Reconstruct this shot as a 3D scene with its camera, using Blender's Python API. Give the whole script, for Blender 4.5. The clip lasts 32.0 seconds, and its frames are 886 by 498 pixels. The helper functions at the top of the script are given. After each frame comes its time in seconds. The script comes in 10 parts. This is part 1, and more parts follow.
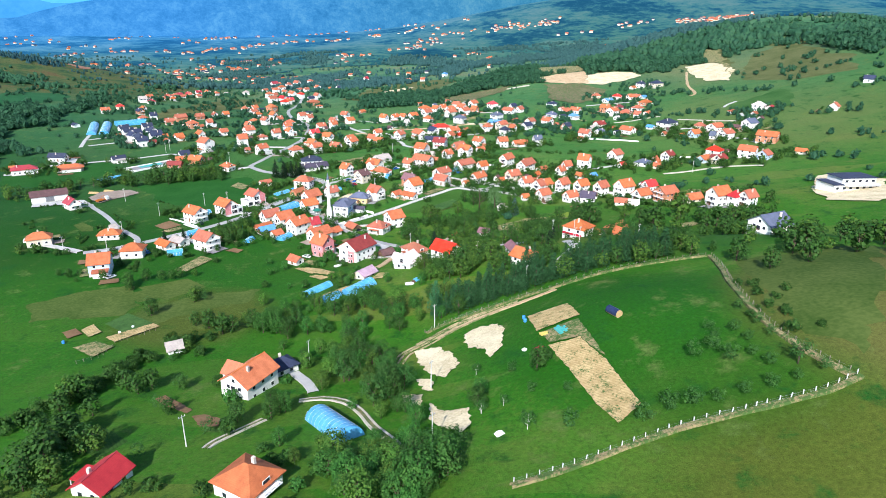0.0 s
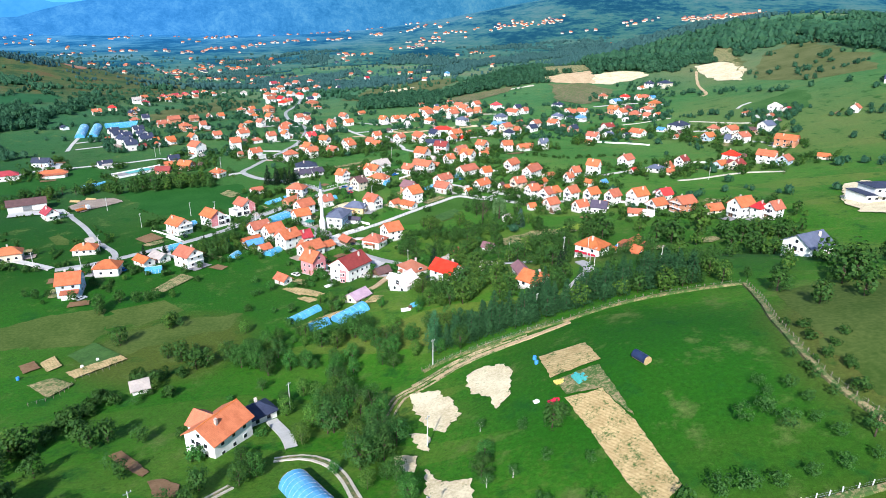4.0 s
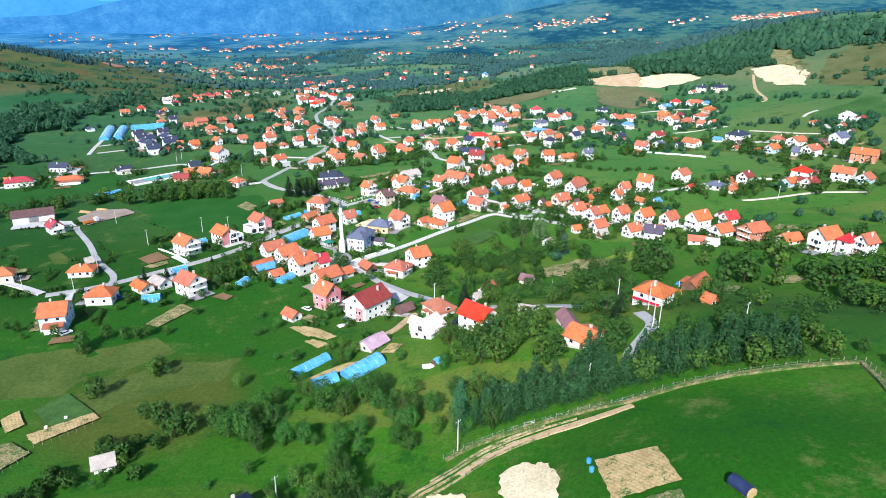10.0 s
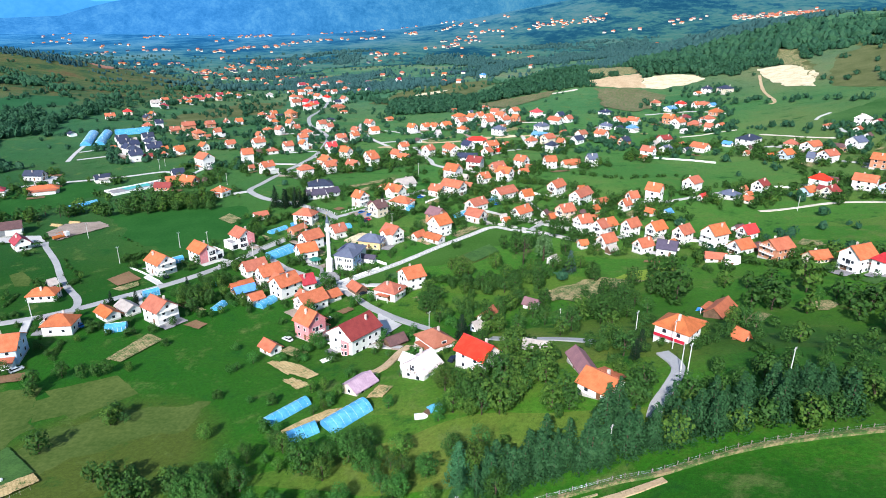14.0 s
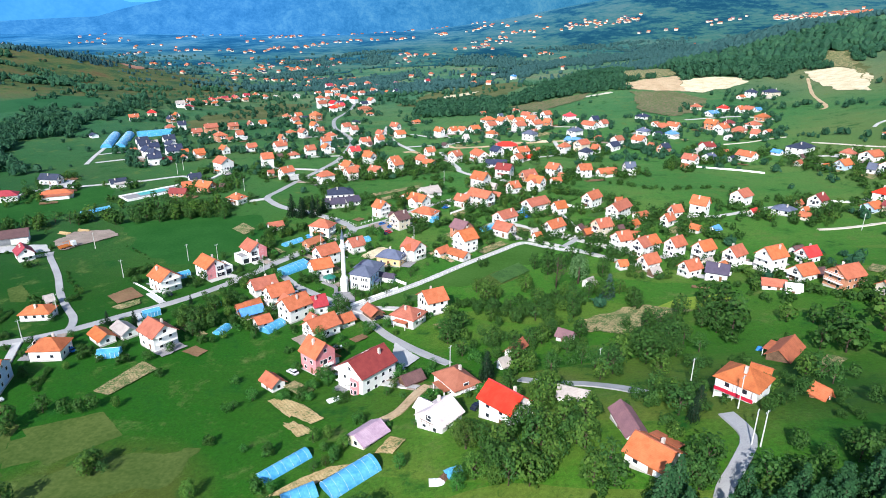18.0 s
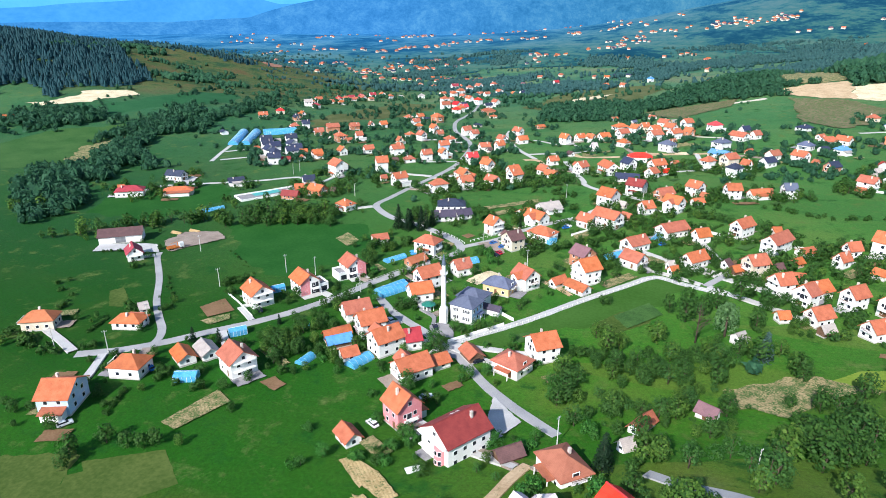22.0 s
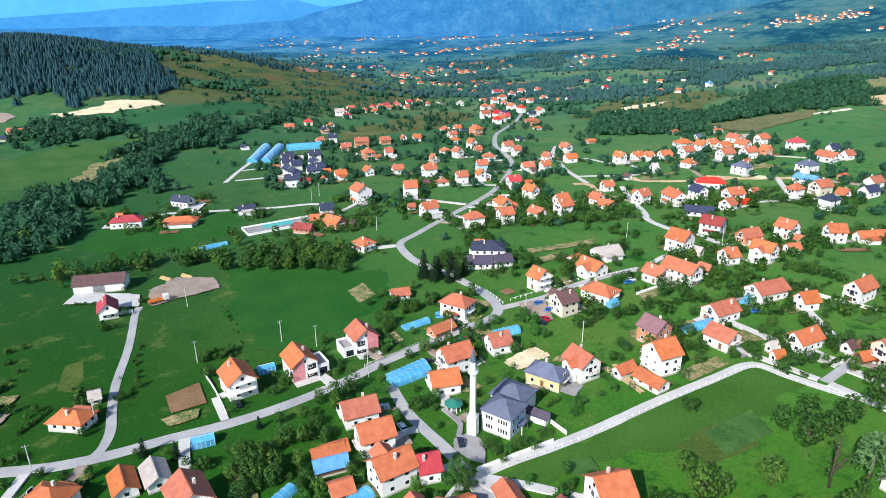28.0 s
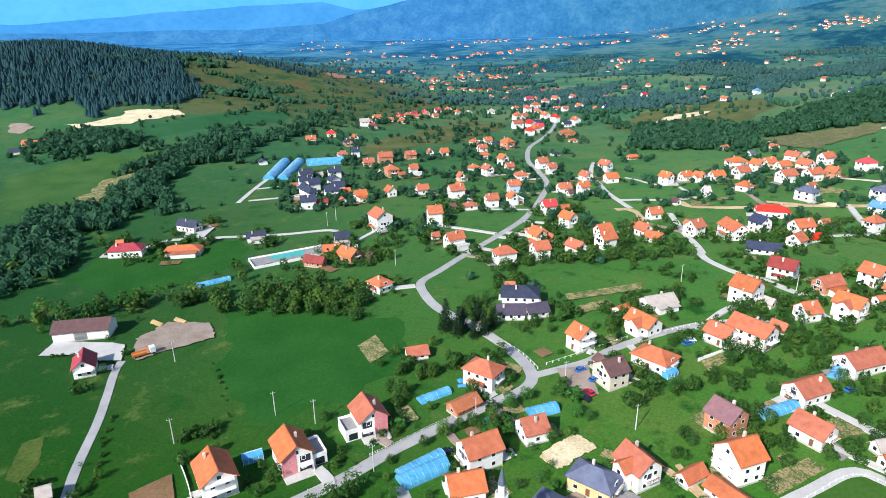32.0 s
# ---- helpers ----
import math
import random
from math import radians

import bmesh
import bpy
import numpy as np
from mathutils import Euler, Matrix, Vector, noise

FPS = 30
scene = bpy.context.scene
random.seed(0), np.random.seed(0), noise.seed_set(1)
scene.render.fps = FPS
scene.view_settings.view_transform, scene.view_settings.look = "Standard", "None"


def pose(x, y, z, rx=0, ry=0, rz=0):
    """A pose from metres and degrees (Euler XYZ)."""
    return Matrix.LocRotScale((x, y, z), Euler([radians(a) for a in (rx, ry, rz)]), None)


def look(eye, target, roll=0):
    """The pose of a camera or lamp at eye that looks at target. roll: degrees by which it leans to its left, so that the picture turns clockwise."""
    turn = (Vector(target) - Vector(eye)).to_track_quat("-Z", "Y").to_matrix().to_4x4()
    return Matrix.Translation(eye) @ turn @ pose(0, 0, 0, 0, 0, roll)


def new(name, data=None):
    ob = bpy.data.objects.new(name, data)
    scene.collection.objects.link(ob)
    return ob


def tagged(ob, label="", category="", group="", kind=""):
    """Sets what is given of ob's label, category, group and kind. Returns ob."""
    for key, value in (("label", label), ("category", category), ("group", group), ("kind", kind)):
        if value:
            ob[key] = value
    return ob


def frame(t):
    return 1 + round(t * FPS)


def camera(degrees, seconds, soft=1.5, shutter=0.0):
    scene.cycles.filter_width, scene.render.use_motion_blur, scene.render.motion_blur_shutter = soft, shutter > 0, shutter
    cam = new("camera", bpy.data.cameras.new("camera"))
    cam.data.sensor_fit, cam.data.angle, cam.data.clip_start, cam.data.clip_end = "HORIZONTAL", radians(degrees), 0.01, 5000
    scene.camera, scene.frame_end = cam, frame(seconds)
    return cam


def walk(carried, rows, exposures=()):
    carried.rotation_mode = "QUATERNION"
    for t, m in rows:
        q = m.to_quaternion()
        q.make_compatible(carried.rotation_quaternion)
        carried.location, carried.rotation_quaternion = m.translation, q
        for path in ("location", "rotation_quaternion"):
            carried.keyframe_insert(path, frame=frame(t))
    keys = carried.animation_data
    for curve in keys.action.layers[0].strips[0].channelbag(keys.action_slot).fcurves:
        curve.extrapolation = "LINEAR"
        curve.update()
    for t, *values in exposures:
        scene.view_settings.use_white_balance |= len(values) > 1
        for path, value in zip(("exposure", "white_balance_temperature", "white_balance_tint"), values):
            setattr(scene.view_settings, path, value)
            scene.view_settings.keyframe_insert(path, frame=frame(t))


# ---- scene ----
# Camera: a drone gliding forward at about 110 m, turning slowly left.
cam = camera(70.74, 32.0, soft=0.9)
PATH = [
    (0, -0.00, -0.00, 110.01, 0.00, -20.27, 0.73),
    (1, 0.23, 6.24, 109.91, -0.02, -20.33, 0.68),
    (2, 0.44, 12.54, 109.75, -0.06, -20.34, 0.64),
    (3, 0.68, 18.93, 109.62, -0.07, -20.37, 0.63),
    (4, 0.89, 25.43, 109.53, 0.27, -20.39, 0.63),
    (5, 1.07, 31.94, 109.44, 0.96, -20.42, 0.62),
    (6, 1.24, 38.45, 109.38, 1.65, -20.40, 0.62),
    (7, 1.32, 44.91, 109.40, 2.43, -20.44, 0.63),
    (8, 1.35, 51.42, 109.49, 2.98, -20.45, 0.65),
    (9, 1.27, 57.97, 109.65, 3.38, -20.51, 0.67),
    (10, 1.20, 64.57, 109.79, 3.63, -20.54, 0.69),
    (11, 1.16, 71.20, 109.72, 3.57, -20.55, 0.65),
    (12, 1.02, 77.64, 109.50, 3.49, -20.54, 0.64),
    (13, 0.70, 83.85, 109.31, 3.50, -20.54, 0.61),
    (14, 0.42, 90.09, 109.11, 3.44, -20.53, 0.57),
    (15, 0.21, 96.38, 108.94, 3.44, -20.53, 0.55),
    (16, 0.10, 102.75, 108.75, 3.42, -20.54, 0.57),
    (17, 0.01, 109.19, 108.45, 3.38, -20.53, 0.59),
    (18, -0.29, 115.70, 108.01, 6.12, -20.50, 0.53),
    (19, -0.68, 122.90, 107.58, 8.34, -20.53, 0.44),
    (20, -1.27, 131.31, 107.26, 11.00, -20.53, 0.35),
    (21, -2.28, 140.82, 106.98, 14.40, -20.52, 0.23),
    (22, -3.76, 150.82, 106.69, 17.68, -20.59, 0.12),
    (23, -5.74, 160.98, 106.46, 18.55, -20.63, -0.01),
    (24, -8.29, 171.03, 106.52, 18.94, -20.63, -0.07),
    (25, -11.15, 180.99, 106.87, 19.43, -20.61, -0.20),
    (26, -14.15, 190.88, 107.49, 20.17, -20.57, -0.35),
    (27, -17.21, 200.78, 108.29, 20.92, -20.54, -0.48),
    (28, -20.26, 210.78, 109.16, 21.61, -20.55, -0.57),
    (29, -23.40, 220.75, 110.18, 22.34, -20.53, -0.68),
    (30, -26.67, 230.57, 111.13, 23.06, -20.51, -0.79),
    (31, -30.18, 240.30, 111.97, 23.78, -20.44, -0.83),
    (32, -33.89, 249.72, 112.79, 24.51, -20.35, -0.89),
]


def heading(x, y, z, yaw, pitch, roll):
    a, b = radians(yaw), radians(pitch)
    ahead = Vector((-math.sin(a) * math.cos(b), math.cos(a) * math.cos(b), math.sin(b)))
    eye = Vector((x, y, z))
    return look(eye, eye + ahead, roll)


walk(cam, [(r[0], heading(*r[1:])) for r in PATH], exposures=[(0, 0.63, 5850, 12), (12, 0.6, 5850, 12), (22, 0.52, 5850, 12), (32, 0.47, 6050, 11)])

# ---- daylight ----
SUN_AZ, SUN_EL = 193.0, 36.0  # degrees; azimuth clockwise from +y
world = bpy.data.worlds.new("sky")
scene.world = world
world.use_nodes = True
wn = world.node_tree.nodes
sky = wn.new("ShaderNodeTexSky")
sky.sky_type = "NISHITA"
sky.sun_disc = False
sky.sun_elevation = radians(SUN_EL)
sky.sun_rotation = radians(SUN_AZ)
sky.air_density, sky.dust_density, sky.ozone_density = 1.3, 0.6, 3.0
wn["Background"].inputs[1].default_value = 0.095
world.node_tree.links.new(sky.outputs[0], wn["Background"].inputs[0])
sun = new("sun", bpy.data.lights.new("sun", "SUN"))
sun.data.energy, sun.data.angle, sun.data.color = 4.9, radians(0.6), (1.0, 0.93, 0.82)
sx, sy = math.sin(radians(SUN_AZ)) * math.cos(radians(SUN_EL)), math.cos(radians(SUN_AZ)) * math.cos(radians(SUN_EL))
sun.matrix_world = look((sx * 500, sy * 500, math.sin(radians(SUN_EL)) * 500), (0, 0, 0))

# ---- materials ----
MATS = {}


def nodes_of(name):
    m = bpy.data.materials.new(name)
    m.use_nodes = True
    nt = m.node_tree
    return m, nt, nt.nodes["Principled BSDF"]


def noise_node(nt, scale, detail=4.0, vec=None, rough=0.55):
    n = nt.nodes.new("ShaderNodeTexNoise")
    n.inputs["Scale"].default_value = scale
    n.inputs["Detail"].default_value = detail
    n.inputs["Roughness"].default_value = rough
    if vec is not None:
        nt.links.new(vec, n.inputs["Vector"])
    return n.outputs[0]


def ramp(nt, fac, stops):
    r = nt.nodes.new("ShaderNodeValToRGB")
    e = r.color_ramp.elements
    while len(e) < len(stops):
        e.new(0.5)
    for q, (p, c) in zip(e, stops):
        q.position, q.color = p, (*c, 1)
    nt.links.new(fac, r.inputs[0])
    return r.outputs[0]


def mix(nt, fac, a, b, mode="MIX"):
    m = nt.nodes.new("ShaderNodeMix")
    m.data_type, m.blend_type = "RGBA", mode
    for sock, v in ((m.inputs[0], fac), (m.inputs[6], a), (m.inputs[7], b)):
        if isinstance(v, (int, float)):
            sock.default_value = v
        elif isinstance(v, tuple):
            sock.default_value = (*v, 1)
        else:
            nt.links.new(v, sock)
    return m.outputs[2]


def band(nt, val, lo, hi):
    m = nt.nodes.new("ShaderNodeMapRange")
    m.inputs[1].default_value, m.inputs[2].default_value = lo, hi
    m.clamp = True
    nt.links.new(val, m.inputs[0])
    return m.outputs[0]


def bump(nt, b, height, dist, strength=0.5):
    n = nt.nodes.new("ShaderNodeBump")
    n.inputs["Strength"].default_value, n.inputs["Distance"].default_value = strength, dist
    nt.links.new(height, n.inputs["Height"])
    nt.links.new(n.outputs[0], b.inputs["Normal"])


def position(nt):
    return nt.nodes.new("ShaderNodeNewGeometry").outputs["Position"]


def surface(name, dark, light, grain=3.0, stain=0.35, rough=0.8, relief=0.03, vary=0.0, metal=0.0, spec=0.3, weeds=0.0, rows=0.0):
    """A weathered surface: fine grain, broad stains, a little relief; vary shifts each object's tone."""
    m, nt, b = nodes_of(name)
    p = position(nt)
    fine, broad = noise_node(nt, grain, 5, p), noise_node(nt, stain, 3, p)
    f = mix(nt, 0.5, fine, broad)
    col = ramp(nt, f, [(0.36, dark), (0.62, light)])
    if rows:
        w = nt.nodes.new("ShaderNodeTexWave")
        w.bands_direction = "DIAGONAL"
        w.inputs["Scale"].default_value, w.inputs["Distortion"].default_value, w.inputs["Detail"].default_value = rows, 2.5, 3.0
        nt.links.new(p, w.inputs["Vector"])
        col = mix(nt, band(nt, w.outputs[1], 0.4, 2.0), col, tuple(0.7 * c for c in dark))
    if weeds:
        patchy = mix(nt, 0.5, noise_node(nt, 0.35, 5, p, 0.7), noise_node(nt, 1.7, 4, p, 0.7))
        col = mix(nt, band(nt, patchy, 0.62 - 0.2 * weeds, 0.72 - 0.2 * weeds), col, (0.06, 0.12, 0.025))
    if vary:
        r = nt.nodes.new("ShaderNodeObjectInfo").outputs["Random"]
        hsv = nt.nodes.new("ShaderNodeHueSaturation")
        nt.links.new(col, hsv.inputs["Color"])
        mr = nt.nodes.new("ShaderNodeMapRange")
        mr.inputs[3].default_value, mr.inputs[4].default_value = 1 - vary, 1 + vary
        nt.links.new(r, mr.inputs[0])
        nt.links.new(mr.outputs[0], hsv.inputs["Value"])
        mh = nt.nodes.new("ShaderNodeMapRange")
        mh.inputs[3].default_value, mh.inputs[4].default_value = 0.5 - vary * 0.06, 0.5 + vary * 0.06
        nt.links.new(r, mh.inputs[0])
        nt.links.new(mh.outputs[0], hsv.inputs["Hue"])
        col = hsv.outputs[0]
    nt.links.new(col, b.inputs["Base Color"])
    b.inputs["Roughness"].default_value, b.inputs["Metallic"].default_value = rough, metal
    b.inputs["Specular IOR Level"].default_value = spec
    bump(nt, b, fine, relief)
    MATS[name] = m
    return m


def tiled_roof(name, dark, light, vary=0.14):
    """Clay tile courses running along the slope, with weathered streaks."""
    m, nt, b = nodes_of(name)
    tc = nt.nodes.new("ShaderNodeTexCoord").outputs["Object"]
    w = nt.nodes.new("ShaderNodeTexWave")
    w.inputs["Scale"].default_value, w.inputs["Distortion"].default_value = 0.9, 0.4
    w.bands_direction = "X"
    nt.links.new(tc, w.inputs["Vector"])
    w2 = nt.nodes.new("ShaderNodeTexWave")
    w2.inputs["Scale"].default_value, w2.inputs["Distortion"].default_value = 1.0, 0.3
    w2.bands_direction = "Y"
    nt.links.new(tc, w2.inputs["Vector"])
    p = position(nt)
    broad = noise_node(nt, 0.5, 4, p)
    fine = noise_node(nt, 5.0, 3, p)
    col = ramp(nt, mix(nt, 0.4, broad, fine), [(0.34, dark), (0.6, light)])
    streak = noise_node(nt, 1.3, 6, p, 0.7)
    col = mix(nt, band(nt, w2.outputs[1], 0.2, -0.6), col, tuple(c * 0.72 for c in dark))
    col = mix(nt, band(nt, streak, 0.55, 0.95), col, tuple(c * 0.5 for c in dark))
    r = nt.nodes.new("ShaderNodeObjectInfo").outputs["Random"]
    hsv = nt.nodes.new("ShaderNodeHueSaturation")
    nt.links.new(col, hsv.inputs["Color"])
    for k, lo, hi in (("Value", 1 - vary, 1 + vary), ("Hue", 0.497, 0.506), ("Saturation", 0.94, 1.06)):
        mr = nt.nodes.new("ShaderNodeMapRange")
        mr.inputs[3].default_value, mr.inputs[4].default_value = lo, hi
        nt.links.new(r, mr.inputs[0])
        nt.links.new(mr.outputs[0], hsv.inputs[k])
    nt.links.new(hsv.outputs[0], b.inputs["Base Color"])
    b.inputs["Roughness"].default_value = 0.75
    bump(nt, b, mix(nt, 0.5, w.outputs[1], w2.outputs[1]), 0.03, 0.4)
    MATS[name] = m


for nm, d, l in (("orange", (0.38, 0.095, 0.042), (0.55, 0.165, 0.082)), ("rust", (0.31, 0.082, 0.034), (0.48, 0.14, 0.06)),
                 ("newtile", (0.5, 0.125, 0.04), (0.68, 0.21, 0.08)),
                 ("brownorange", (0.33, 0.10, 0.045), (0.47, 0.16, 0.08)), ("red", (0.60, 0.025, 0.03), (0.78, 0.05, 0.05)),
                 ("crimson", (0.33, 0.02, 0.035), (0.45, 0.04, 0.055)), ("maroon", (0.20, 0.025, 0.025), (0.29, 0.045, 0.04)),
                 ("brown", (0.09, 0.045, 0.045), (0.15, 0.078, 0.075)), ("purple", (0.19, 0.09, 0.11), (0.28, 0.14, 0.15)),
                 ("purpledark", (0.05, 0.04, 0.07), (0.085, 0.07, 0.11)), ("mauve", (0.34, 0.22, 0.30), (0.5, 0.36, 0.44)),
                 ("pinkwhite", (0.62, 0.5, 0.5), (0.8, 0.7, 0.68)), ("slate", (0.08, 0.095, 0.15), (0.13, 0.15, 0.22)),
                 ("navy", (0.018, 0.026, 0.06), (0.04, 0.052, 0.1)), ("grey", (0.33, 0.29, 0.27), (0.48, 0.42, 0.38)),
                 ("blueroof", (0.08, 0.25, 0.55), (0.14, 0.36, 0.7))):
    tiled_roof("roof_" + nm, d, l)

surface("wall_white", (0.77, 0.755, 0.72), (0.89, 0.885, 0.865), 2.0, 0.25, 0.85, 0.01, 0.05)
surface("wall_cream", (0.6, 0.52, 0.4), (0.76, 0.68, 0.54), 2.0, 0.3, 0.85, 0.01, 0.06)
surface("wall_yellow", (0.62, 0.42, 0.2), (0.76, 0.56, 0.3), 2.0, 0.3, 0.85, 0.01)
surface("wall_pink", (0.66, 0.22, 0.24), (0.78, 0.32, 0.33), 2.0, 0.3, 0.85, 0.01)
surface("wall_blue", (0.42, 0.55, 0.72), (0.55, 0.68, 0.82), 2.0, 0.3, 0.85, 0.01)
surface("wall_brick", (0.42, 0.17, 0.09), (0.6, 0.29, 0.17), 6.0, 0.5, 0.9, 0.03)
surface("wall_wood", (0.09, 0.05, 0.03), (0.2, 0.12, 0.075), 5.0, 0.6, 0.85, 0.03)
surface("plinth", (0.4, 0.38, 0.35), (0.55, 0.53, 0.49), 3.0, 0.4, 0.9, 0.02)
surface("chimney", (0.5, 0.42, 0.36), (0.7, 0.62, 0.55), 4.0, 0.8, 0.9, 0.02, 0.15)
surface("frame_white", (0.74, 0.74, 0.73), (0.84, 0.84, 0.83), 4.0, 0.6, 0.5, 0.0)
surface("door_brown", (0.13, 0.06, 0.03), (0.22, 0.11, 0.055), 6.0, 0.8, 0.5, 0.005)
surface("asphalt", (0.29, 0.29, 0.3), (0.43, 0.425, 0.42), 4.0, 0.12, 0.9, 0.02)
surface("concrete", (0.42, 0.41, 0.39), (0.57, 0.56, 0.54), 3.0, 0.15, 0.9, 0.02)
surface("dirt", (0.42, 0.29, 0.16), (0.6, 0.45, 0.28), 1.2, 0.1, 0.95, 0.06, weeds=0.35)
surface("paving", (0.2, 0.19, 0.2), (0.33, 0.32, 0.32), 3.0, 0.2, 0.9, 0.03)
surface("pale", (0.46, 0.41, 0.33), (0.66, 0.61, 0.52), 1.2, 0.2, 0.95, 0.06, weeds=0.3)
surface("rut", (0.36, 0.27, 0.15), (0.55, 0.43, 0.27), 1.2, 0.2, 0.95, 0.06, weeds=0.75)
surface("soil", (0.15, 0.085, 0.04), (0.24, 0.145, 0.075), 1.5, 0.15, 0.95, 0.1, weeds=0.2)
surface("redsoil", (0.28, 0.13, 0.08), (0.38, 0.2, 0.12), 0.5, 0.05, 0.95, 0.1)
surface("tan", (0.27, 0.21, 0.1), (0.45, 0.35, 0.18), 1.3, 0.2, 0.95, 0.08, weeds=0.85, rows=0.42)
surface("bank", (0.13, 0.1, 0.055), (0.22, 0.175, 0.1), 0.6, 0.06, 0.95, 0.1, weeds=0.8)
surface("verge", (0.22, 0.17, 0.085), (0.36, 0.28, 0.15), 1.3, 0.2, 0.95, 0.08, weeds=0.95)
surface("straw", (0.37, 0.26, 0.11), (0.6, 0.45, 0.22), 1.6, 0.25, 0.95, 0.08, weeds=0.55, rows=0.5)
surface("sand", (0.5, 0.4, 0.23), (0.82, 0.71, 0.48), 1.6, 0.12, 0.95, 0.08, weeds=0.25)
surface("pinksand", (0.5, 0.37, 0.3), (0.72, 0.56, 0.46), 0.05, 0.01, 0.95, 0.1)
surface("sackyellow", (0.5, 0.4, 0.08), (0.66, 0.56, 0.16), 3.0, 0.6, 0.7, 0.01)
surface("teal", (0.04, 0.3, 0.3), (0.1, 0.42, 0.4), 3.0, 0.6, 0.5, 0.01)
for nm, lo, hi, furrow in (("dry", (0.04, 0.082, 0.012), (0.095, 0.132, 0.03), 0.0), ("olive", (0.06, 0.085, 0.022), (0.14, 0.15, 0.06), 0.0), ("pale", (0.026, 0.092, 0.018), (0.062, 0.135, 0.036), 0.0), ("dark", (0.012, 0.076, 0.009), (0.026, 0.108, 0.017), 0.0), ("teal", (0.015, 0.085, 0.028), (0.032, 0.118, 0.044), 0.0), ("lime", (0.13, 0.21, 0.02), (0.21, 0.29, 0.04), 0.0), ("side", (0.034, 0.1, 0.011), (0.056, 0.135, 0.022), 0.0), ("crop", (0.016, 0.07, 0.009), (0.065, 0.135, 0.026), 0.5)):
    surface("mead_" + nm, lo, hi, 0.9, 0.05, 0.95, 0.2, rows=furrow, spec=0.12)
surface("gravel", (0.22, 0.17, 0.135), (0.37, 0.3, 0.25), 2.5, 0.15, 0.95, 0.05, weeds=0.25)
surface("crop", (0.024, 0.078, 0.012), (0.062, 0.14, 0.026), 1.8, 0.25, 0.9, 0.15)
surface("post_wood", (0.16, 0.125, 0.095), (0.32, 0.265, 0.215), 5.0, 1.0, 0.9, 0.01)
surface("pole_concrete", (0.5, 0.49, 0.46), (0.66, 0.65, 0.62), 4.0, 0.8, 0.9, 0.01)
surface("steel", (0.3, 0.31, 0.33), (0.42, 0.43, 0.45), 4.0, 0.8, 0.45, 0.0, metal=0.8)
surface("film_blue", (0.05, 0.27, 0.5), (0.14, 0.44, 0.7), 1.5, 0.3, 0.4, 0.02, 0.1)
surface("blueplastic", (0.04, 0.22, 0.6), (0.08, 0.32, 0.72), 2.0, 0.5, 0.45, 0.01)
surface("lead", (0.09, 0.12, 0.17), (0.15, 0.19, 0.25), 3.0, 0.6, 0.5, 0.01, metal=0.3)
surface("green_metal", (0.02, 0.14, 0.1), (0.04, 0.22, 0.16), 3.0, 0.6, 0.5, 0.01)
surface("gold", (0.7, 0.42, 0.06), (0.85, 0.55, 0.12), 3.0, 0.6, 0.4, 0.0, metal=0.5)
surface("tyre", (0.015, 0.015, 0.016), (0.03, 0.03, 0.03), 6.0, 1.0, 0.9, 0.005)
surface("bark", (0.05, 0.036, 0.024), (0.12, 0.09, 0.065), 6.0, 1.2, 0.95, 0.03)
surface("bark_white", (0.45, 0.42, 0.38), (0.68, 0.65, 0.6), 6.0, 1.2, 0.9, 0.02)
surface("hay", (0.36, 0.25, 0.11), (0.55, 0.4, 0.2), 4.0, 0.8, 0.95, 0.05)
surface("tarp_dark", (0.012, 0.02, 0.06), (0.03, 0.045, 0.11), 3.0, 0.6, 0.4, 0.03)
for nm, c in (("carblue", (0.03, 0.16, 0.5)), ("carred", (0.5, 0.02, 0.05)), ("cardark", (0.015, 0.02, 0.04)), ("carteal", (0.03, 0.2, 0.3)), ("carwhite", (0.78, 0.79, 0.8)), ("carorange", (0.6, 0.2, 0.05))):
    surface(nm, tuple(q * 0.9 for q in c), c, 2.0, 0.5, 0.25, 0.0, spec=0.6)

m, nt, b = nodes_of("glass_dark")
b.inputs["Base Color"].default_value = (0.02, 0.025, 0.035, 1)
b.inputs["Roughness"].default_value = 0.08
MATS["glass_dark"] = m


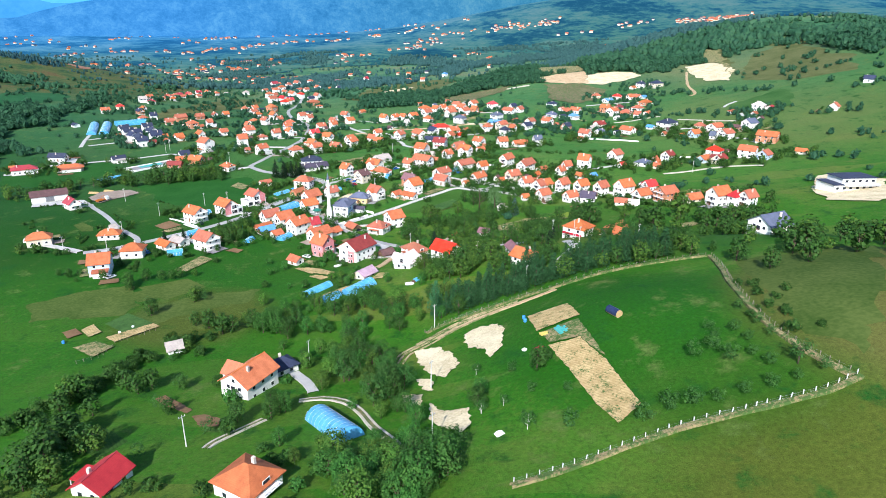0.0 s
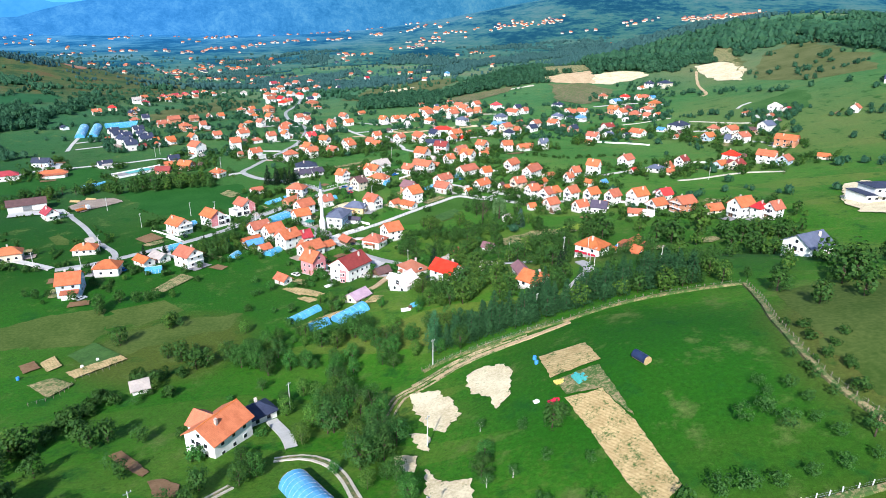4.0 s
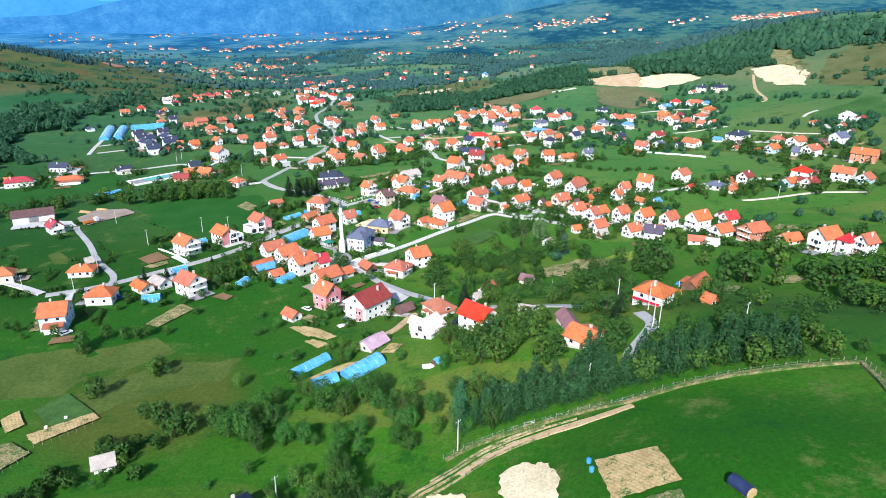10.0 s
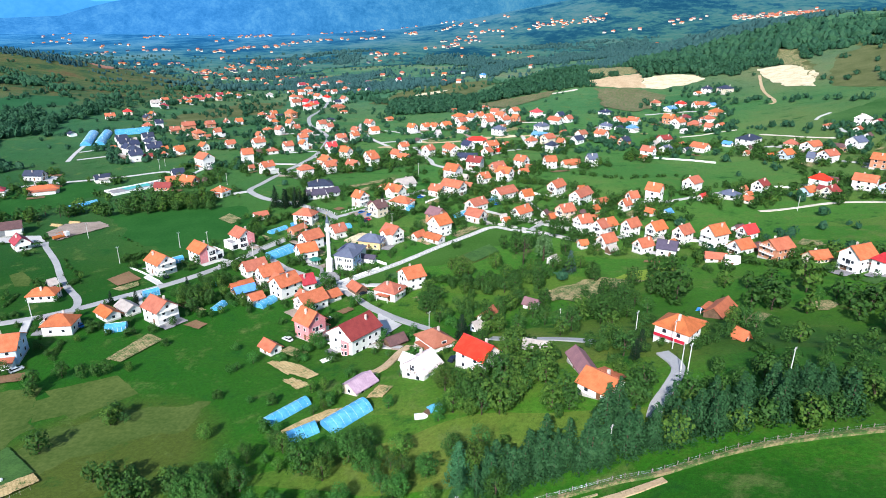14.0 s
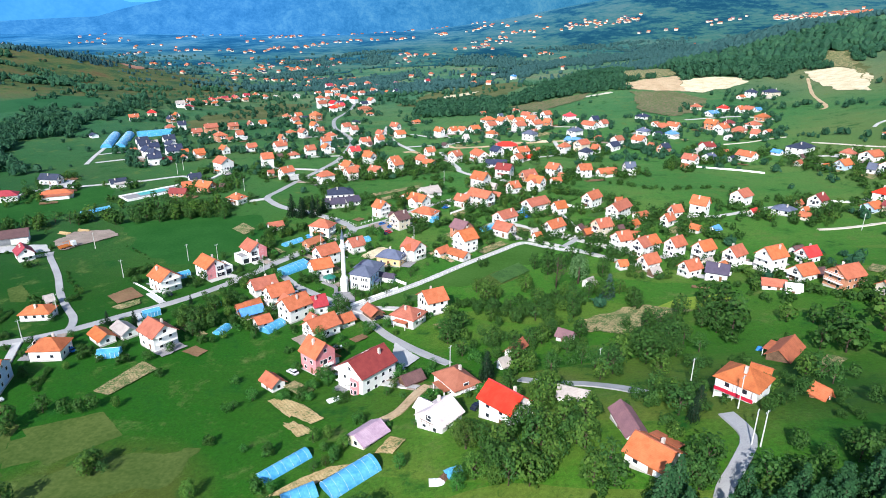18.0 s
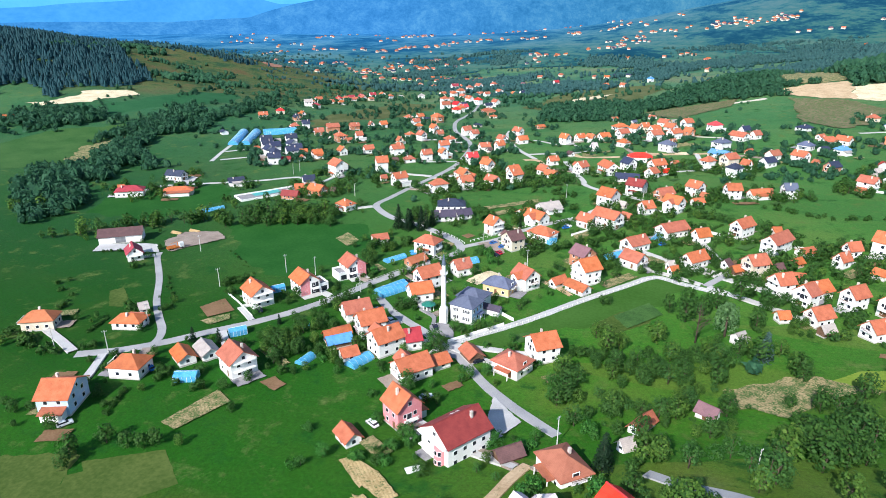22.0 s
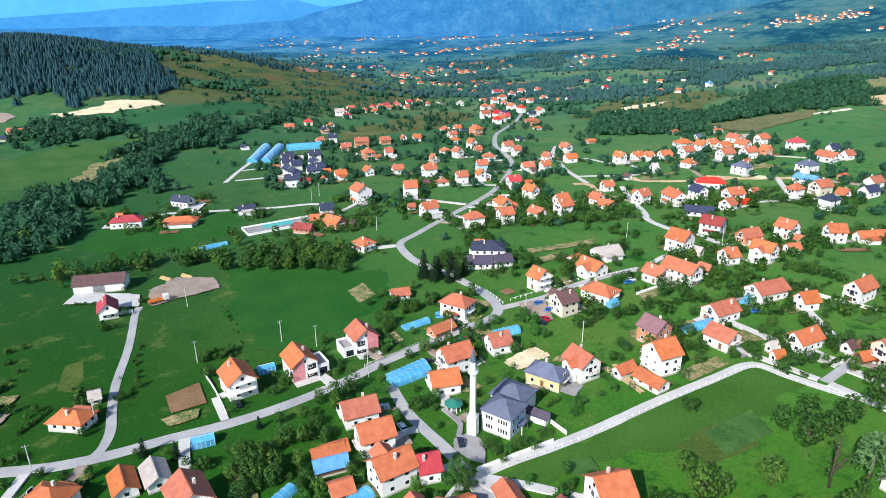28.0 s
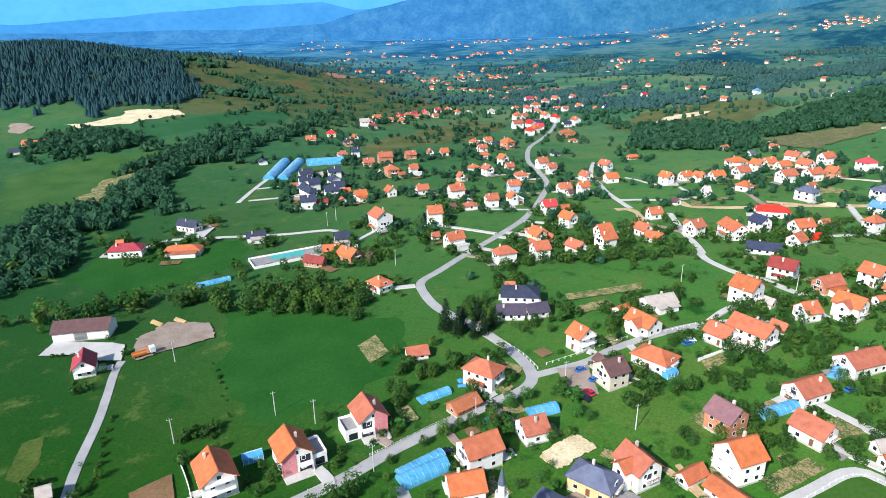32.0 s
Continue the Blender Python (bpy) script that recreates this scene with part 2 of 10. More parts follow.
def foliage(name, dark, mid, light, vary=0.25):
    """Leaves: darker and lighter clumps, tone shifting from plant to plant."""
    dark, mid, light = (tuple(0.97 * c for c in q) for q in (dark, mid, light))
    m, nt, b = nodes_of(name)
    p = position(nt)
    f = mix(nt, 0.45, noise_node(nt, 0.7, 3, p), noise_node(nt, 4.0, 2, p))
    g = nt.nodes.new("ShaderNodeNewGeometry").outputs["Random Per Island"]
    f = mix(nt, 0.16, f, g)
    col = ramp(nt, f, [(0.3, dark), (0.5, mid), (0.72, light)])
    r = nt.nodes.new("ShaderNodeObjectInfo").outputs["Random"]
    hsv = nt.nodes.new("ShaderNodeHueSaturation")
    nt.links.new(col, hsv.inputs["Color"])
    for k, lo, hi in (("Value", 1 - vary, 1 + vary), ("Hue", 0.49, 0.512)):
        mr = nt.nodes.new("ShaderNodeMapRange")
        mr.inputs[3].default_value, mr.inputs[4].default_value = lo, hi
        nt.links.new(r, mr.inputs[0])
        nt.links.new(mr.outputs[0], hsv.inputs[k])
    nt.links.new(hsv.outputs[0], b.inputs["Base Color"])
    b.inputs["Roughness"].default_value = 0.7
    b.inputs["Specular IOR Level"].default_value = 0.25
    thin = nt.nodes.new("ShaderNodeBsdfTranslucent")
    nt.links.new(hsv.outputs[0], thin.inputs["Color"])
    both = nt.nodes.new("ShaderNodeMixShader")
    both.inputs[0].default_value = 0.3
    nt.links.new(b.outputs[0], both.inputs[1])
    nt.links.new(thin.outputs[0], both.inputs[2])
    nt.links.new(both.outputs[0], nt.nodes["Material Output"].inputs["Surface"])
    MATS[name] = m


foliage("leaf_green", (0.014, 0.06, 0.01), (0.046, 0.145, 0.022), (0.115, 0.255, 0.042), 0.34)
foliage("leaf_yellow", (0.024, 0.075, 0.01), (0.072, 0.165, 0.022), (0.18, 0.285, 0.04), 0.3)
foliage("leaf_olive", (0.018, 0.068, 0.013), (0.048, 0.138, 0.026), (0.11, 0.235, 0.046), 0.3)
foliage("leaf_pine", (0.017, 0.07, 0.027), (0.043, 0.145, 0.052), (0.09, 0.235, 0.085), 0.3)
foliage("leaf_spruce", (0.006, 0.022, 0.01), (0.016, 0.048, 0.02), (0.035, 0.08, 0.03))
foliage("leaf_bluespruce", (0.04, 0.088, 0.075), (0.08, 0.15, 0.13), (0.14, 0.22, 0.19))
foliage("leaf_willow", (0.06, 0.13, 0.045), (0.11, 0.2, 0.07), (0.18, 0.28, 0.11))
# far woods and far pines: distance haze put in as bluer leaves
foliage("leaf_far_haze", (0.02, 0.07, 0.072), (0.038, 0.11, 0.105), (0.068, 0.155, 0.135), 0.1)
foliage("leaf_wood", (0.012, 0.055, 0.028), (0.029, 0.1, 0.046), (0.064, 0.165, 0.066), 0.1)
foliage("leaf_farpine_haze", (0.008, 0.042, 0.05), (0.016, 0.07, 0.08), (0.03, 0.105, 0.112), 0.1)

# meadow: mown strips, dry and darker patches, brown hill heath, far haze painted blue-green
m, nt, b = nodes_of("meadow")
p = position(nt)
warp = nt.nodes.new("ShaderNodeVectorMath")
warp.operation = "MULTIPLY_ADD"
wno = nt.nodes.new("ShaderNodeTexNoise")
wno.inputs["Scale"].default_value = 0.02
nt.links.new(p, wno.inputs["Vector"])
warp.inputs[1].default_value = (14, 14, 0)
nt.links.new(wno.outputs["Color"], warp.inputs[0])
nt.links.new(p, warp.inputs[2])
mp = nt.nodes.new("ShaderNodeMapping")
mp.inputs["Rotation"].default_value = (0, 0, radians(-48))
mp.inputs["Scale"].default_value = (1 / 95.0, 1 / 19.0, 0)
nt.links.new(warp.outputs[0], mp.inputs["Vector"])
snap = nt.nodes.new("ShaderNodeVectorMath")
snap.operation = "FLOOR"
nt.links.new(mp.outputs[0], snap.inputs[0])
cell = nt.nodes.new("ShaderNodeTexWhiteNoise")
nt.links.new(snap.outputs[0], cell.inputs["Vector"])
sep = nt.nodes.new("ShaderNodeSeparateColor")
nt.links.new(cell.outputs["Color"], sep.inputs[0])
strip = ramp(nt, sep.outputs[0], [(0.0, (0.014, 0.095, 0.01)), (0.35, (0.026, 0.135, 0.014)), (0.6, (0.05, 0.16, 0.022)), (0.85, (0.105, 0.17, 0.04)), (1.0, (0.17, 0.175, 0.06))])
n1 = noise_node(nt, 0.03, 5, p, 0.6)
n2 = noise_node(nt, 0.5, 6, p, 0.65)
n3 = noise_node(nt, 4.0, 3, p)
grass = mix(nt, 0.58, strip, ramp(nt, n1, [(0.32, (0.018, 0.105, 0.01)), (0.5, (0.034, 0.14, 0.018)), (0.68, (0.1, 0.155, 0.04))]))
grass = mix(nt, band(nt, n2, 0.5, 0.75), grass, (0.075, 0.135, 0.03))
grass = mix(nt, band(nt, n2, 0.42, 0.25), grass, (0.012, 0.06, 0.01))
grass = mix(nt, 0.3, grass, ramp(nt, n3, [(0.3, (0.015, 0.07, 0.01)), (0.7, (0.06, 0.15, 0.03))]))
sx = nt.nodes.new("ShaderNodeSeparateXYZ")
nt.links.new(p, sx.inputs[0])
# round tone zones; the dark left ones put meadow shading into the colour
for centre, r0, r1, tone, k in (((-235, 390, 0), 215, 125, (0.007, 0.05, 0.007), 0.85), ((-400, 580, 0), 330, 190, (0.012, 0.062, 0.016), 0.78), ((-700, 700, 10), 330, 200, (0.018, 0.08, 0.03), 0.7), ((-130, 205, 5), 110, 60, (0.02, 0.092, 0.012), 0.6), ((395, 900, 70), 190, 90, (0.125, 0.125, 0.06), 0.75), ((430, 720, 70), 170, 80, (0.05, 0.125, 0.036), 0.6), ((300, 560, 25), 150, 60, (0.075, 0.115, 0.036), 0.7), ((80, 62, 38), 62, 40, (0.06, 0.08, 0.019), 0.8), ((95, 235, 10), 60, 34, (0.02, 0.08, 0.013), 0.75), ((95, 320, 5), 60, 36, (0.024, 0.09, 0.016), 0.6), ((-95, 272, 0), 85, 45, (0.014, 0.078, 0.01), 0.75), ((0, 590, 0), 320, 190, (0.06, 0.17, 0.036), 0.45), ((60, 140, 38), 48, 30, (0.014, 0.072, 0.009), 0.75), ((124, 138, 48), 56, 40, (0.085, 0.1, 0.035), 0.85), ((-95, 215, 0), 34, 22, (0.06, 0.085, 0.022), 0.75), ((40, 160, 30), 42, 30, (0.015, 0.084, 0.01), 0.75), ((-20, 385, 0), 26, 14, (0.03, 0.125, 0.02), 0.7)):
    vd = nt.nodes.new("ShaderNodeVectorMath")
    vd.operation = "DISTANCE"
    vd.inputs[1].default_value = centre
    nt.links.new(p, vd.inputs[0])
    amt = nt.nodes.new("ShaderNodeMath")
    amt.operation = "MULTIPLY"
    amt.inputs[1].default_value = k
    nt.links.new(band(nt, vd.outputs["Value"], r0, r1), amt.inputs[0])
    grass = mix(nt, amt.outputs[0], grass, tone)
# far ground blends to blue-green: distance haze put into the colour
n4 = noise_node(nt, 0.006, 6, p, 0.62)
haze_green = ramp(nt, n4, [(0.36, (0.032, 0.1, 0.07)), (0.47, (0.058, 0.15, 0.088)), (0.55, (0.095, 0.18, 0.095)), (0.66, (0.15, 0.178, 0.105))])
haze_mask = band(nt, sx.outputs[1], 340, 1300)
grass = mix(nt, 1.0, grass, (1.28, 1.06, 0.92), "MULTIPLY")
grass = mix(nt, haze_mask, grass, haze_green)
leftheath = nt.nodes.new("ShaderNodeMath")
leftheath.operation = "MULTIPLY"
vd = nt.nodes.new("ShaderNodeVectorMath")
vd.operation = "DISTANCE"
vd.inputs[1].default_value = (-700, 1080, 25)
nt.links.new(p, vd.inputs[0])
nt.links.new(band(nt, vd.outputs["Value"], 380, 240), leftheath.inputs[0])
leftheath.inputs[1].default_value = 0.85
n5 = noise_node(nt, 0.028, 6, p, 0.68)
grass = mix(nt, leftheath.outputs[0], grass, ramp(nt, n5, [(0.36, (0.02, 0.052, 0.02)), (0.45, (0.05, 0.078, 0.024)), (0.55, (0.1, 0.095, 0.032)), (0.66, (0.125, 0.062, 0.03))]))
n6 = noise_node(nt, 0.09, 6, p, 0.7)
grass = mix(nt, band(nt, n6, 0.56, 0.72), grass, (0.1, 0.14, 0.04))
grass = mix(nt, band(nt, n6, 0.44, 0.3), grass, (0.014, 0.07, 0.012))
fleck = mix(nt, 0.5, noise_node(nt, 1.1, 7, p, 0.72), noise_node(nt, 5.0, 4, p, 0.7))
tone = nt.nodes.new("ShaderNodeMapRange")
tone.inputs[1].default_value, tone.inputs[2].default_value, tone.inputs[3].default_value, tone.inputs[4].default_value = 0.34, 0.66, 0.52, 1.56
nt.links.new(fleck, tone.inputs[0])
hs = nt.nodes.new("ShaderNodeHueSaturation")
nt.links.new(grass, hs.inputs["Color"])
nt.links.new(tone.outputs[0], hs.inputs["Value"])
hs.inputs["Saturation"].default_value = 1.08
nt.links.new(hs.outputs[0], b.inputs["Base Color"])
b.inputs["Roughness"].default_value = 0.9
b.inputs["Specular IOR Level"].default_value = 0.15
bump(nt, b, mix(nt, 0.5, n2, n3), 0.25, 0.6)
MATS["meadow"] = m

# far mountains; the haze of miles of air is painted as blue glow
m, nt, b = nodes_of("hazed_mountain")
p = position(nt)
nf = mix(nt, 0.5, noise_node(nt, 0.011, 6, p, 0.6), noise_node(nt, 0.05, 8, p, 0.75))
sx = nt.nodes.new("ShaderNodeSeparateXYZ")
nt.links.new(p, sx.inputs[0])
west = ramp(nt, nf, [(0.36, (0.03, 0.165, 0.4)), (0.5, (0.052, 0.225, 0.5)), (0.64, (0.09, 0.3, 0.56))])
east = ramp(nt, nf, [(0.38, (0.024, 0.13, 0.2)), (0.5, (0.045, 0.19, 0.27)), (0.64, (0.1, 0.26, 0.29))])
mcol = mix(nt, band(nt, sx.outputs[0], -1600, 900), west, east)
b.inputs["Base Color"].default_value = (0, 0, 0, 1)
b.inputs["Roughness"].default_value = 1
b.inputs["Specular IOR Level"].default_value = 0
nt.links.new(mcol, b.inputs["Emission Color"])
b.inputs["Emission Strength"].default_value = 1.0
MATS["hazed_mountain"] = m
# far valley floor: self-lit colour that turns haze-blue with distance
m, nt, b = nodes_of("hazed_valley")
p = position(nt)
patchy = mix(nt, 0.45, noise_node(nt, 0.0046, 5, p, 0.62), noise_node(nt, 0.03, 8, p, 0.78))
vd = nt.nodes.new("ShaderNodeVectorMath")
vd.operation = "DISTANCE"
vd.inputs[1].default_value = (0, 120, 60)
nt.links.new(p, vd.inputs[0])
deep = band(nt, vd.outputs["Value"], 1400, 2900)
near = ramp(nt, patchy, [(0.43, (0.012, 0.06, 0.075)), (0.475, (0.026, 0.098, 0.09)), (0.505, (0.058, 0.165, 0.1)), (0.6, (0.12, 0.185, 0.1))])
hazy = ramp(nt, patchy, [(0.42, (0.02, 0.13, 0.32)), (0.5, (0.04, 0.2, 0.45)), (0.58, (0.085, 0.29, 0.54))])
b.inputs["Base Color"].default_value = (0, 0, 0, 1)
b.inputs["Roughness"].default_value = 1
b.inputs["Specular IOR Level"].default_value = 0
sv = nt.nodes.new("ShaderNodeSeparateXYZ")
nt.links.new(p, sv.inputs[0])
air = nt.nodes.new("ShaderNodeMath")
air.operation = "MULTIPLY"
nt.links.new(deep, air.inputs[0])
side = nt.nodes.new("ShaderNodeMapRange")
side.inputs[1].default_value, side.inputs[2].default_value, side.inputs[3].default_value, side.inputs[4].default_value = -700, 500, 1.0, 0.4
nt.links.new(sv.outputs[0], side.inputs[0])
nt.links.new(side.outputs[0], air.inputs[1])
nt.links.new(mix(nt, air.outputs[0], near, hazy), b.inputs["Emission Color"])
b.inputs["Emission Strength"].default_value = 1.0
MATS["hazed_valley"] = m
# far ridge glow: haze painted blue; the palest layer stands in for low sky
for nm, lo, hi in (("hazed_ridge", (0.055, 0.27, 0.6), (0.085, 0.34, 0.7)), ("sky_band", (0.1, 0.42, 0.84), (0.13, 0.48, 0.9))):
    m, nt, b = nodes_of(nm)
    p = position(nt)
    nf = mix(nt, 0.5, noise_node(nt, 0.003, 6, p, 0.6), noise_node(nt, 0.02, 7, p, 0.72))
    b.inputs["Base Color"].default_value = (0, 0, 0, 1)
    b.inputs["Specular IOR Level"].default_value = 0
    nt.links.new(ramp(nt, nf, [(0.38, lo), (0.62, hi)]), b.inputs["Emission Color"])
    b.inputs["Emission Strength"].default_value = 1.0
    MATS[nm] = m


# ---- mesh helpers ----
def to_mesh(name, bm, mat):
    me = bpy.data.meshes.new(name)
    bm.normal_update()
    bm.to_mesh(me)
    bm.free()
    if mat:
        me.materials.append(MATS[mat])
    return me


def part(name, data, mat, parent, label="", at=None):
    """Links a bmesh, or a mesh shared with others, as one object under a thing or a part."""
    me = to_mesh(name, data, mat) if isinstance(data, bmesh.types.BMesh) else data
    ob = new(name, me)
    ob.parent = parent
    if at is not None:
        ob.matrix_basis = at
    if label:
        ob["label"] = label
    return ob


def thing(name, at, label, category, group="", kind=""):
    e = new(name)
    e.empty_display_size = 0.2
    e.matrix_basis = at
    return tagged(e, label, category, group, kind)


def add_box(bm, x0, y0, z0, x1, y1, z1, bev=0.0):
    v = [bm.verts.new((x, y, z)) for z in (z0, z1) for x, y in ((x0, y0), (x1, y0), (x1, y1), (x0, y1))]
    f = [bm.faces.new([v[i] for i in q]) for q in ((3, 2, 1, 0), (4, 5, 6, 7), (0, 1, 5, 4), (1, 2, 6, 5), (2, 3, 7, 6), (3, 0, 4, 7))]
    if bev:
        es = list({e for q in f for e in q.edges})
        bmesh.ops.bevel(bm, geom=es, offset=bev, segments=1, affect="EDGES")
    return v


def box(x0, y0, z0, x1, y1, z1, bev=0.0):
    bm = bmesh.new()
    add_box(bm, x0, y0, z0, x1, y1, z1, bev)
    return bm


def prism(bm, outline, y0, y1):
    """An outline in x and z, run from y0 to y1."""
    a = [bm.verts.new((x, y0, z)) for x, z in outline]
    c = [bm.verts.new((x, y1, z)) for x, z in outline]
    n = len(a)
    bm.faces.new(a)
    bm.faces.new(c[::-1])
    for i in range(n):
        bm.faces.new((a[i], c[i], c[(i + 1) % n], a[(i + 1) % n]))
    bmesh.ops.recalc_face_normals(bm, faces=bm.faces)


def tube(bm, p, q, r0, r1, n=8):
    p, q = Vector(p), Vector(q)
    d = (q - p).normalized()
    s = d.cross(Vector((0, 0, 1)) if abs(d.z) < 0.95 else Vector((1, 0, 0))).normalized()
    t = d.cross(s)
    ring = [[bm.verts.new(c + (s * math.cos(6.2832 * i / n) + t * math.sin(6.2832 * i / n)) * r) for i in range(n)] for c, r in ((p, r0), (q, r1))]
    for i in range(n):
        bm.faces.new((ring[0][i], ring[0][(i + 1) % n], ring[1][(i + 1) % n], ring[1][i]))
    bm.faces.new(ring[0][::-1])
    bm.faces.new(ring[1])
    bmesh.ops.recalc_face_normals(bm, faces=bm.faces)


def sweep(bm, pts, r, n=5):
    """One unbroken round bar along a line of points."""
    pts = [Vector(p) for p in pts]
    prev = None
    for i, c in enumerate(pts):
        d = (pts[min(i + 1, len(pts) - 1)] - pts[max(i - 1, 0)]).normalized()
        s = d.cross(Vector((0, 0, 1)) if abs(d.z) < 0.95 else Vector((1, 0, 0))).normalized()
        t = d.cross(s)
        ring = [bm.verts.new(c + (s * math.cos(6.2832 * k / n) + t * math.sin(6.2832 * k / n)) * r) for k in range(n)]
        if prev:
            for k in range(n):
                bm.faces.new((prev[k], prev[(k + 1) % n], ring[(k + 1) % n], ring[k]))
        else:
            bm.faces.new(ring[::-1])
        prev = ring
    bm.faces.new(prev)


# ---- ground ----
SWELLS = [  # x, y, radius, height: the near hillside and the village floor
    (110, 150, 70, 25.3),
    (50, 70, 80, 14.7),
    (230, 180, 100, 6.4),
    (190, 30, 110, 21.8),
    (60, 235, 50, 16.4),
    (40, 160, 35, 9.7),
    (-5, 235, 50, 7.9),
    (150, 330, 70, 5.4),
    (-60, 40, 100, 26.1),
    (250, 420, 110, 1.9),
    (110, 480, 70, 4.2),
    (0, 400, 80, 1.5),
    (0, 530, 80, 5.3),
    (-90, 170, 60, 1.7),
    (-60, 320, 70, 0.1),
    (-170, 320, 80, 0.7),
    (-230, 450, 120, -3.2),
    (-120, 480, 80, 2.9),
    (320, 620, 150, 10.8),
    (380, 880, 170, 9.8),
    (130, 1000, 140, 26.7),
    (600, 1200, 330, 98),
    (650, 650, 280, 94.5),
    (-620, 800, 180, 14.8),
    (-420, 560, 180, -3.6),
    (-250, 1050, 220, -12.5),
    (-550, 1450, 350, -26.2),
    (80, 760, 130, 10.1),
    (450, 100, 260, 91.8),
    (0, 1400, 200, 2.1),
    (128, 222, 38, 7.5),
]
HILLS = [  # x, y, radius across, radius along, height: the hills round the valley
    (-900, 1260, 260, 180, 42),
    (-1600, 1100, 420, 500, 84),
    (1350, 2000, 700, 800, 125),
    (450, 2500, 520, 600, 60),
    (1750, 900, 700, 600, 150),
    (-300, 2000, 300, 300, 10),
    (-980, 900, 250, 230, 74),
    (1300, 2750, 1500, 480, 175),
    (-1550, 2500, 700, 260, 27),
]


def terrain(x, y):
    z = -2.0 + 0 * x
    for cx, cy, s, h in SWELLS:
        z = z + h * np.exp(-((x - cx) ** 2 + (y - cy) ** 2) / s**2)
    for cx, cy, s, t, h in HILLS:
        z = z + h * np.exp(-(((x - cx) / s) ** 2) - ((y - cy) / t) ** 2)
    return z


def height(x, y):
    return float(terrain(np.float64(x), np.float64(y)))


def grow(a, b, step, far, factor):
    out, s = list(np.arange(a, b, step)), step
    x = out[-1]
    while x < far:
        s *= factor
        x += s
        out.append(x)
    return out


right = grow(0, 330, 4, 5200, 1.09)
left = grow(0, 460, 4, 5200, 1.09)
gx = np.array([-v for v in left[:0:-1]] + right)
gy = np.array([-v for v in grow(0, 40, 8, 1500, 1.3)[:0:-1]] + grow(0, 720, 4, 5200, 1.07))
GX, GY = np.meshgrid(gx, gy)
GZ = terrain(GX, GY)
nx, ny = len(gx), len(gy)
verts = np.stack([GX.ravel(), GY.ravel(), GZ.ravel()], -1)
ii = (np.arange(ny - 1)[:, None] * nx + np.arange(nx - 1)).ravel()
faces = np.stack([ii, ii + 1, ii + 1 + nx, ii + nx], -1)
me = bpy.data.meshes.new("ground")
me.from_pydata(verts.tolist(), [], faces.tolist())
me.polygons.foreach_set("use_smooth", [True] * len(me.polygons))
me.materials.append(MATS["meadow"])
ground = tagged(new("ground", me), "green rolling meadow ground of a farming valley", "ground", kind="structure")


# distant valley floor and slopes: a lifted glowing sheet, air haze painted into it
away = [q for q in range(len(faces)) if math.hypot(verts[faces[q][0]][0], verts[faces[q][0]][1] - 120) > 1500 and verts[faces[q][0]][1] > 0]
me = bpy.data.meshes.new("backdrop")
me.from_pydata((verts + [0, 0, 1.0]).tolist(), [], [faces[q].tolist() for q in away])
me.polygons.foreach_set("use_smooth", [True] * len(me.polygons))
me.materials.append(MATS["hazed_valley"])
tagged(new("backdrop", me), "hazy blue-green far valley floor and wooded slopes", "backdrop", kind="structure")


def grounded(x, y):
    """Height of the ground sheet itself, between its grid lines."""
    i = min(max(int(np.searchsorted(gx, x)) - 1, 0), nx - 2)
    j = min(max(int(np.searchsorted(gy, y)) - 1, 0), ny - 2)
    u, v = (x - gx[i]) / (gx[i + 1] - gx[i]), (y - gy[j]) / (gy[j + 1] - gy[j])
    return float((1 - u) * (1 - v) * GZ[j, i] + u * (1 - v) * GZ[j, i + 1] + (1 - u) * v * GZ[j + 1, i] + u * v * GZ[j + 1, i + 1])


def smooth_line(pts, step=2.5):
    """A rounded line through the given points, at even steps."""
    p = [Vector(q) for q in pts]
    p = [2 * p[0] - p[1]] + p + [2 * p[-1] - p[-2]]
    out = []
    for i in range(1, len(p) - 2):
        n = max(2, int((p[i + 1] - p[i]).length / step))
        for k in range(n):
            u = k / n
            out.append(0.5 * ((2 * p[i]) + (p[i + 1] - p[i - 1]) * u + (2 * p[i - 1] - 5 * p[i] + 4 * p[i + 1] - p[i + 2]) * u * u + (3 * p[i] - p[i - 1] - 3 * p[i + 1] + p[i + 2]) * u**3))
    out.append(p[-2])
    return out


ROADS = []
LIFT = [0.10]


def strip(name, pts, width, mat, lift, rows=3, wob=0.0):
    line = smooth_line(pts)
    bm = bmesh.new()
    prev = None
    for i, c in enumerate(line):
        d = (line[min(i + 1, len(line) - 1)] - line[max(i - 1, 0)]).normalized()
        n = Vector((-d.y, d.x))
        w = width * (1 + wob * (noise.noise(Vector((c.x * 0.15, c.y * 0.15, 3.0)))))
        row = []
        for k in range(rows + 1):
            q = c + n * (k / rows - 0.5) * w
            row.append(bm.verts.new((q.x, q.y, grounded(q.x, q.y) + lift)))
        lo = [bm.verts.new((c.x + n.x * s * w, c.y + n.y * s * w, grounded(c.x + n.x * s * w, c.y + n.y * s * w) - 0.3)) for s in (-0.53, 0.53)]
        row = [lo[0]] + row + [lo[1]]
        if prev:
            for k in range(len(row) - 1):
                bm.faces.new((prev[k + 1], prev[k], row[k], row[k + 1]))
        prev = row
    bmesh.ops.recalc_face_normals(bm, faces=bm.faces)
    return to_mesh(name, bm, mat)


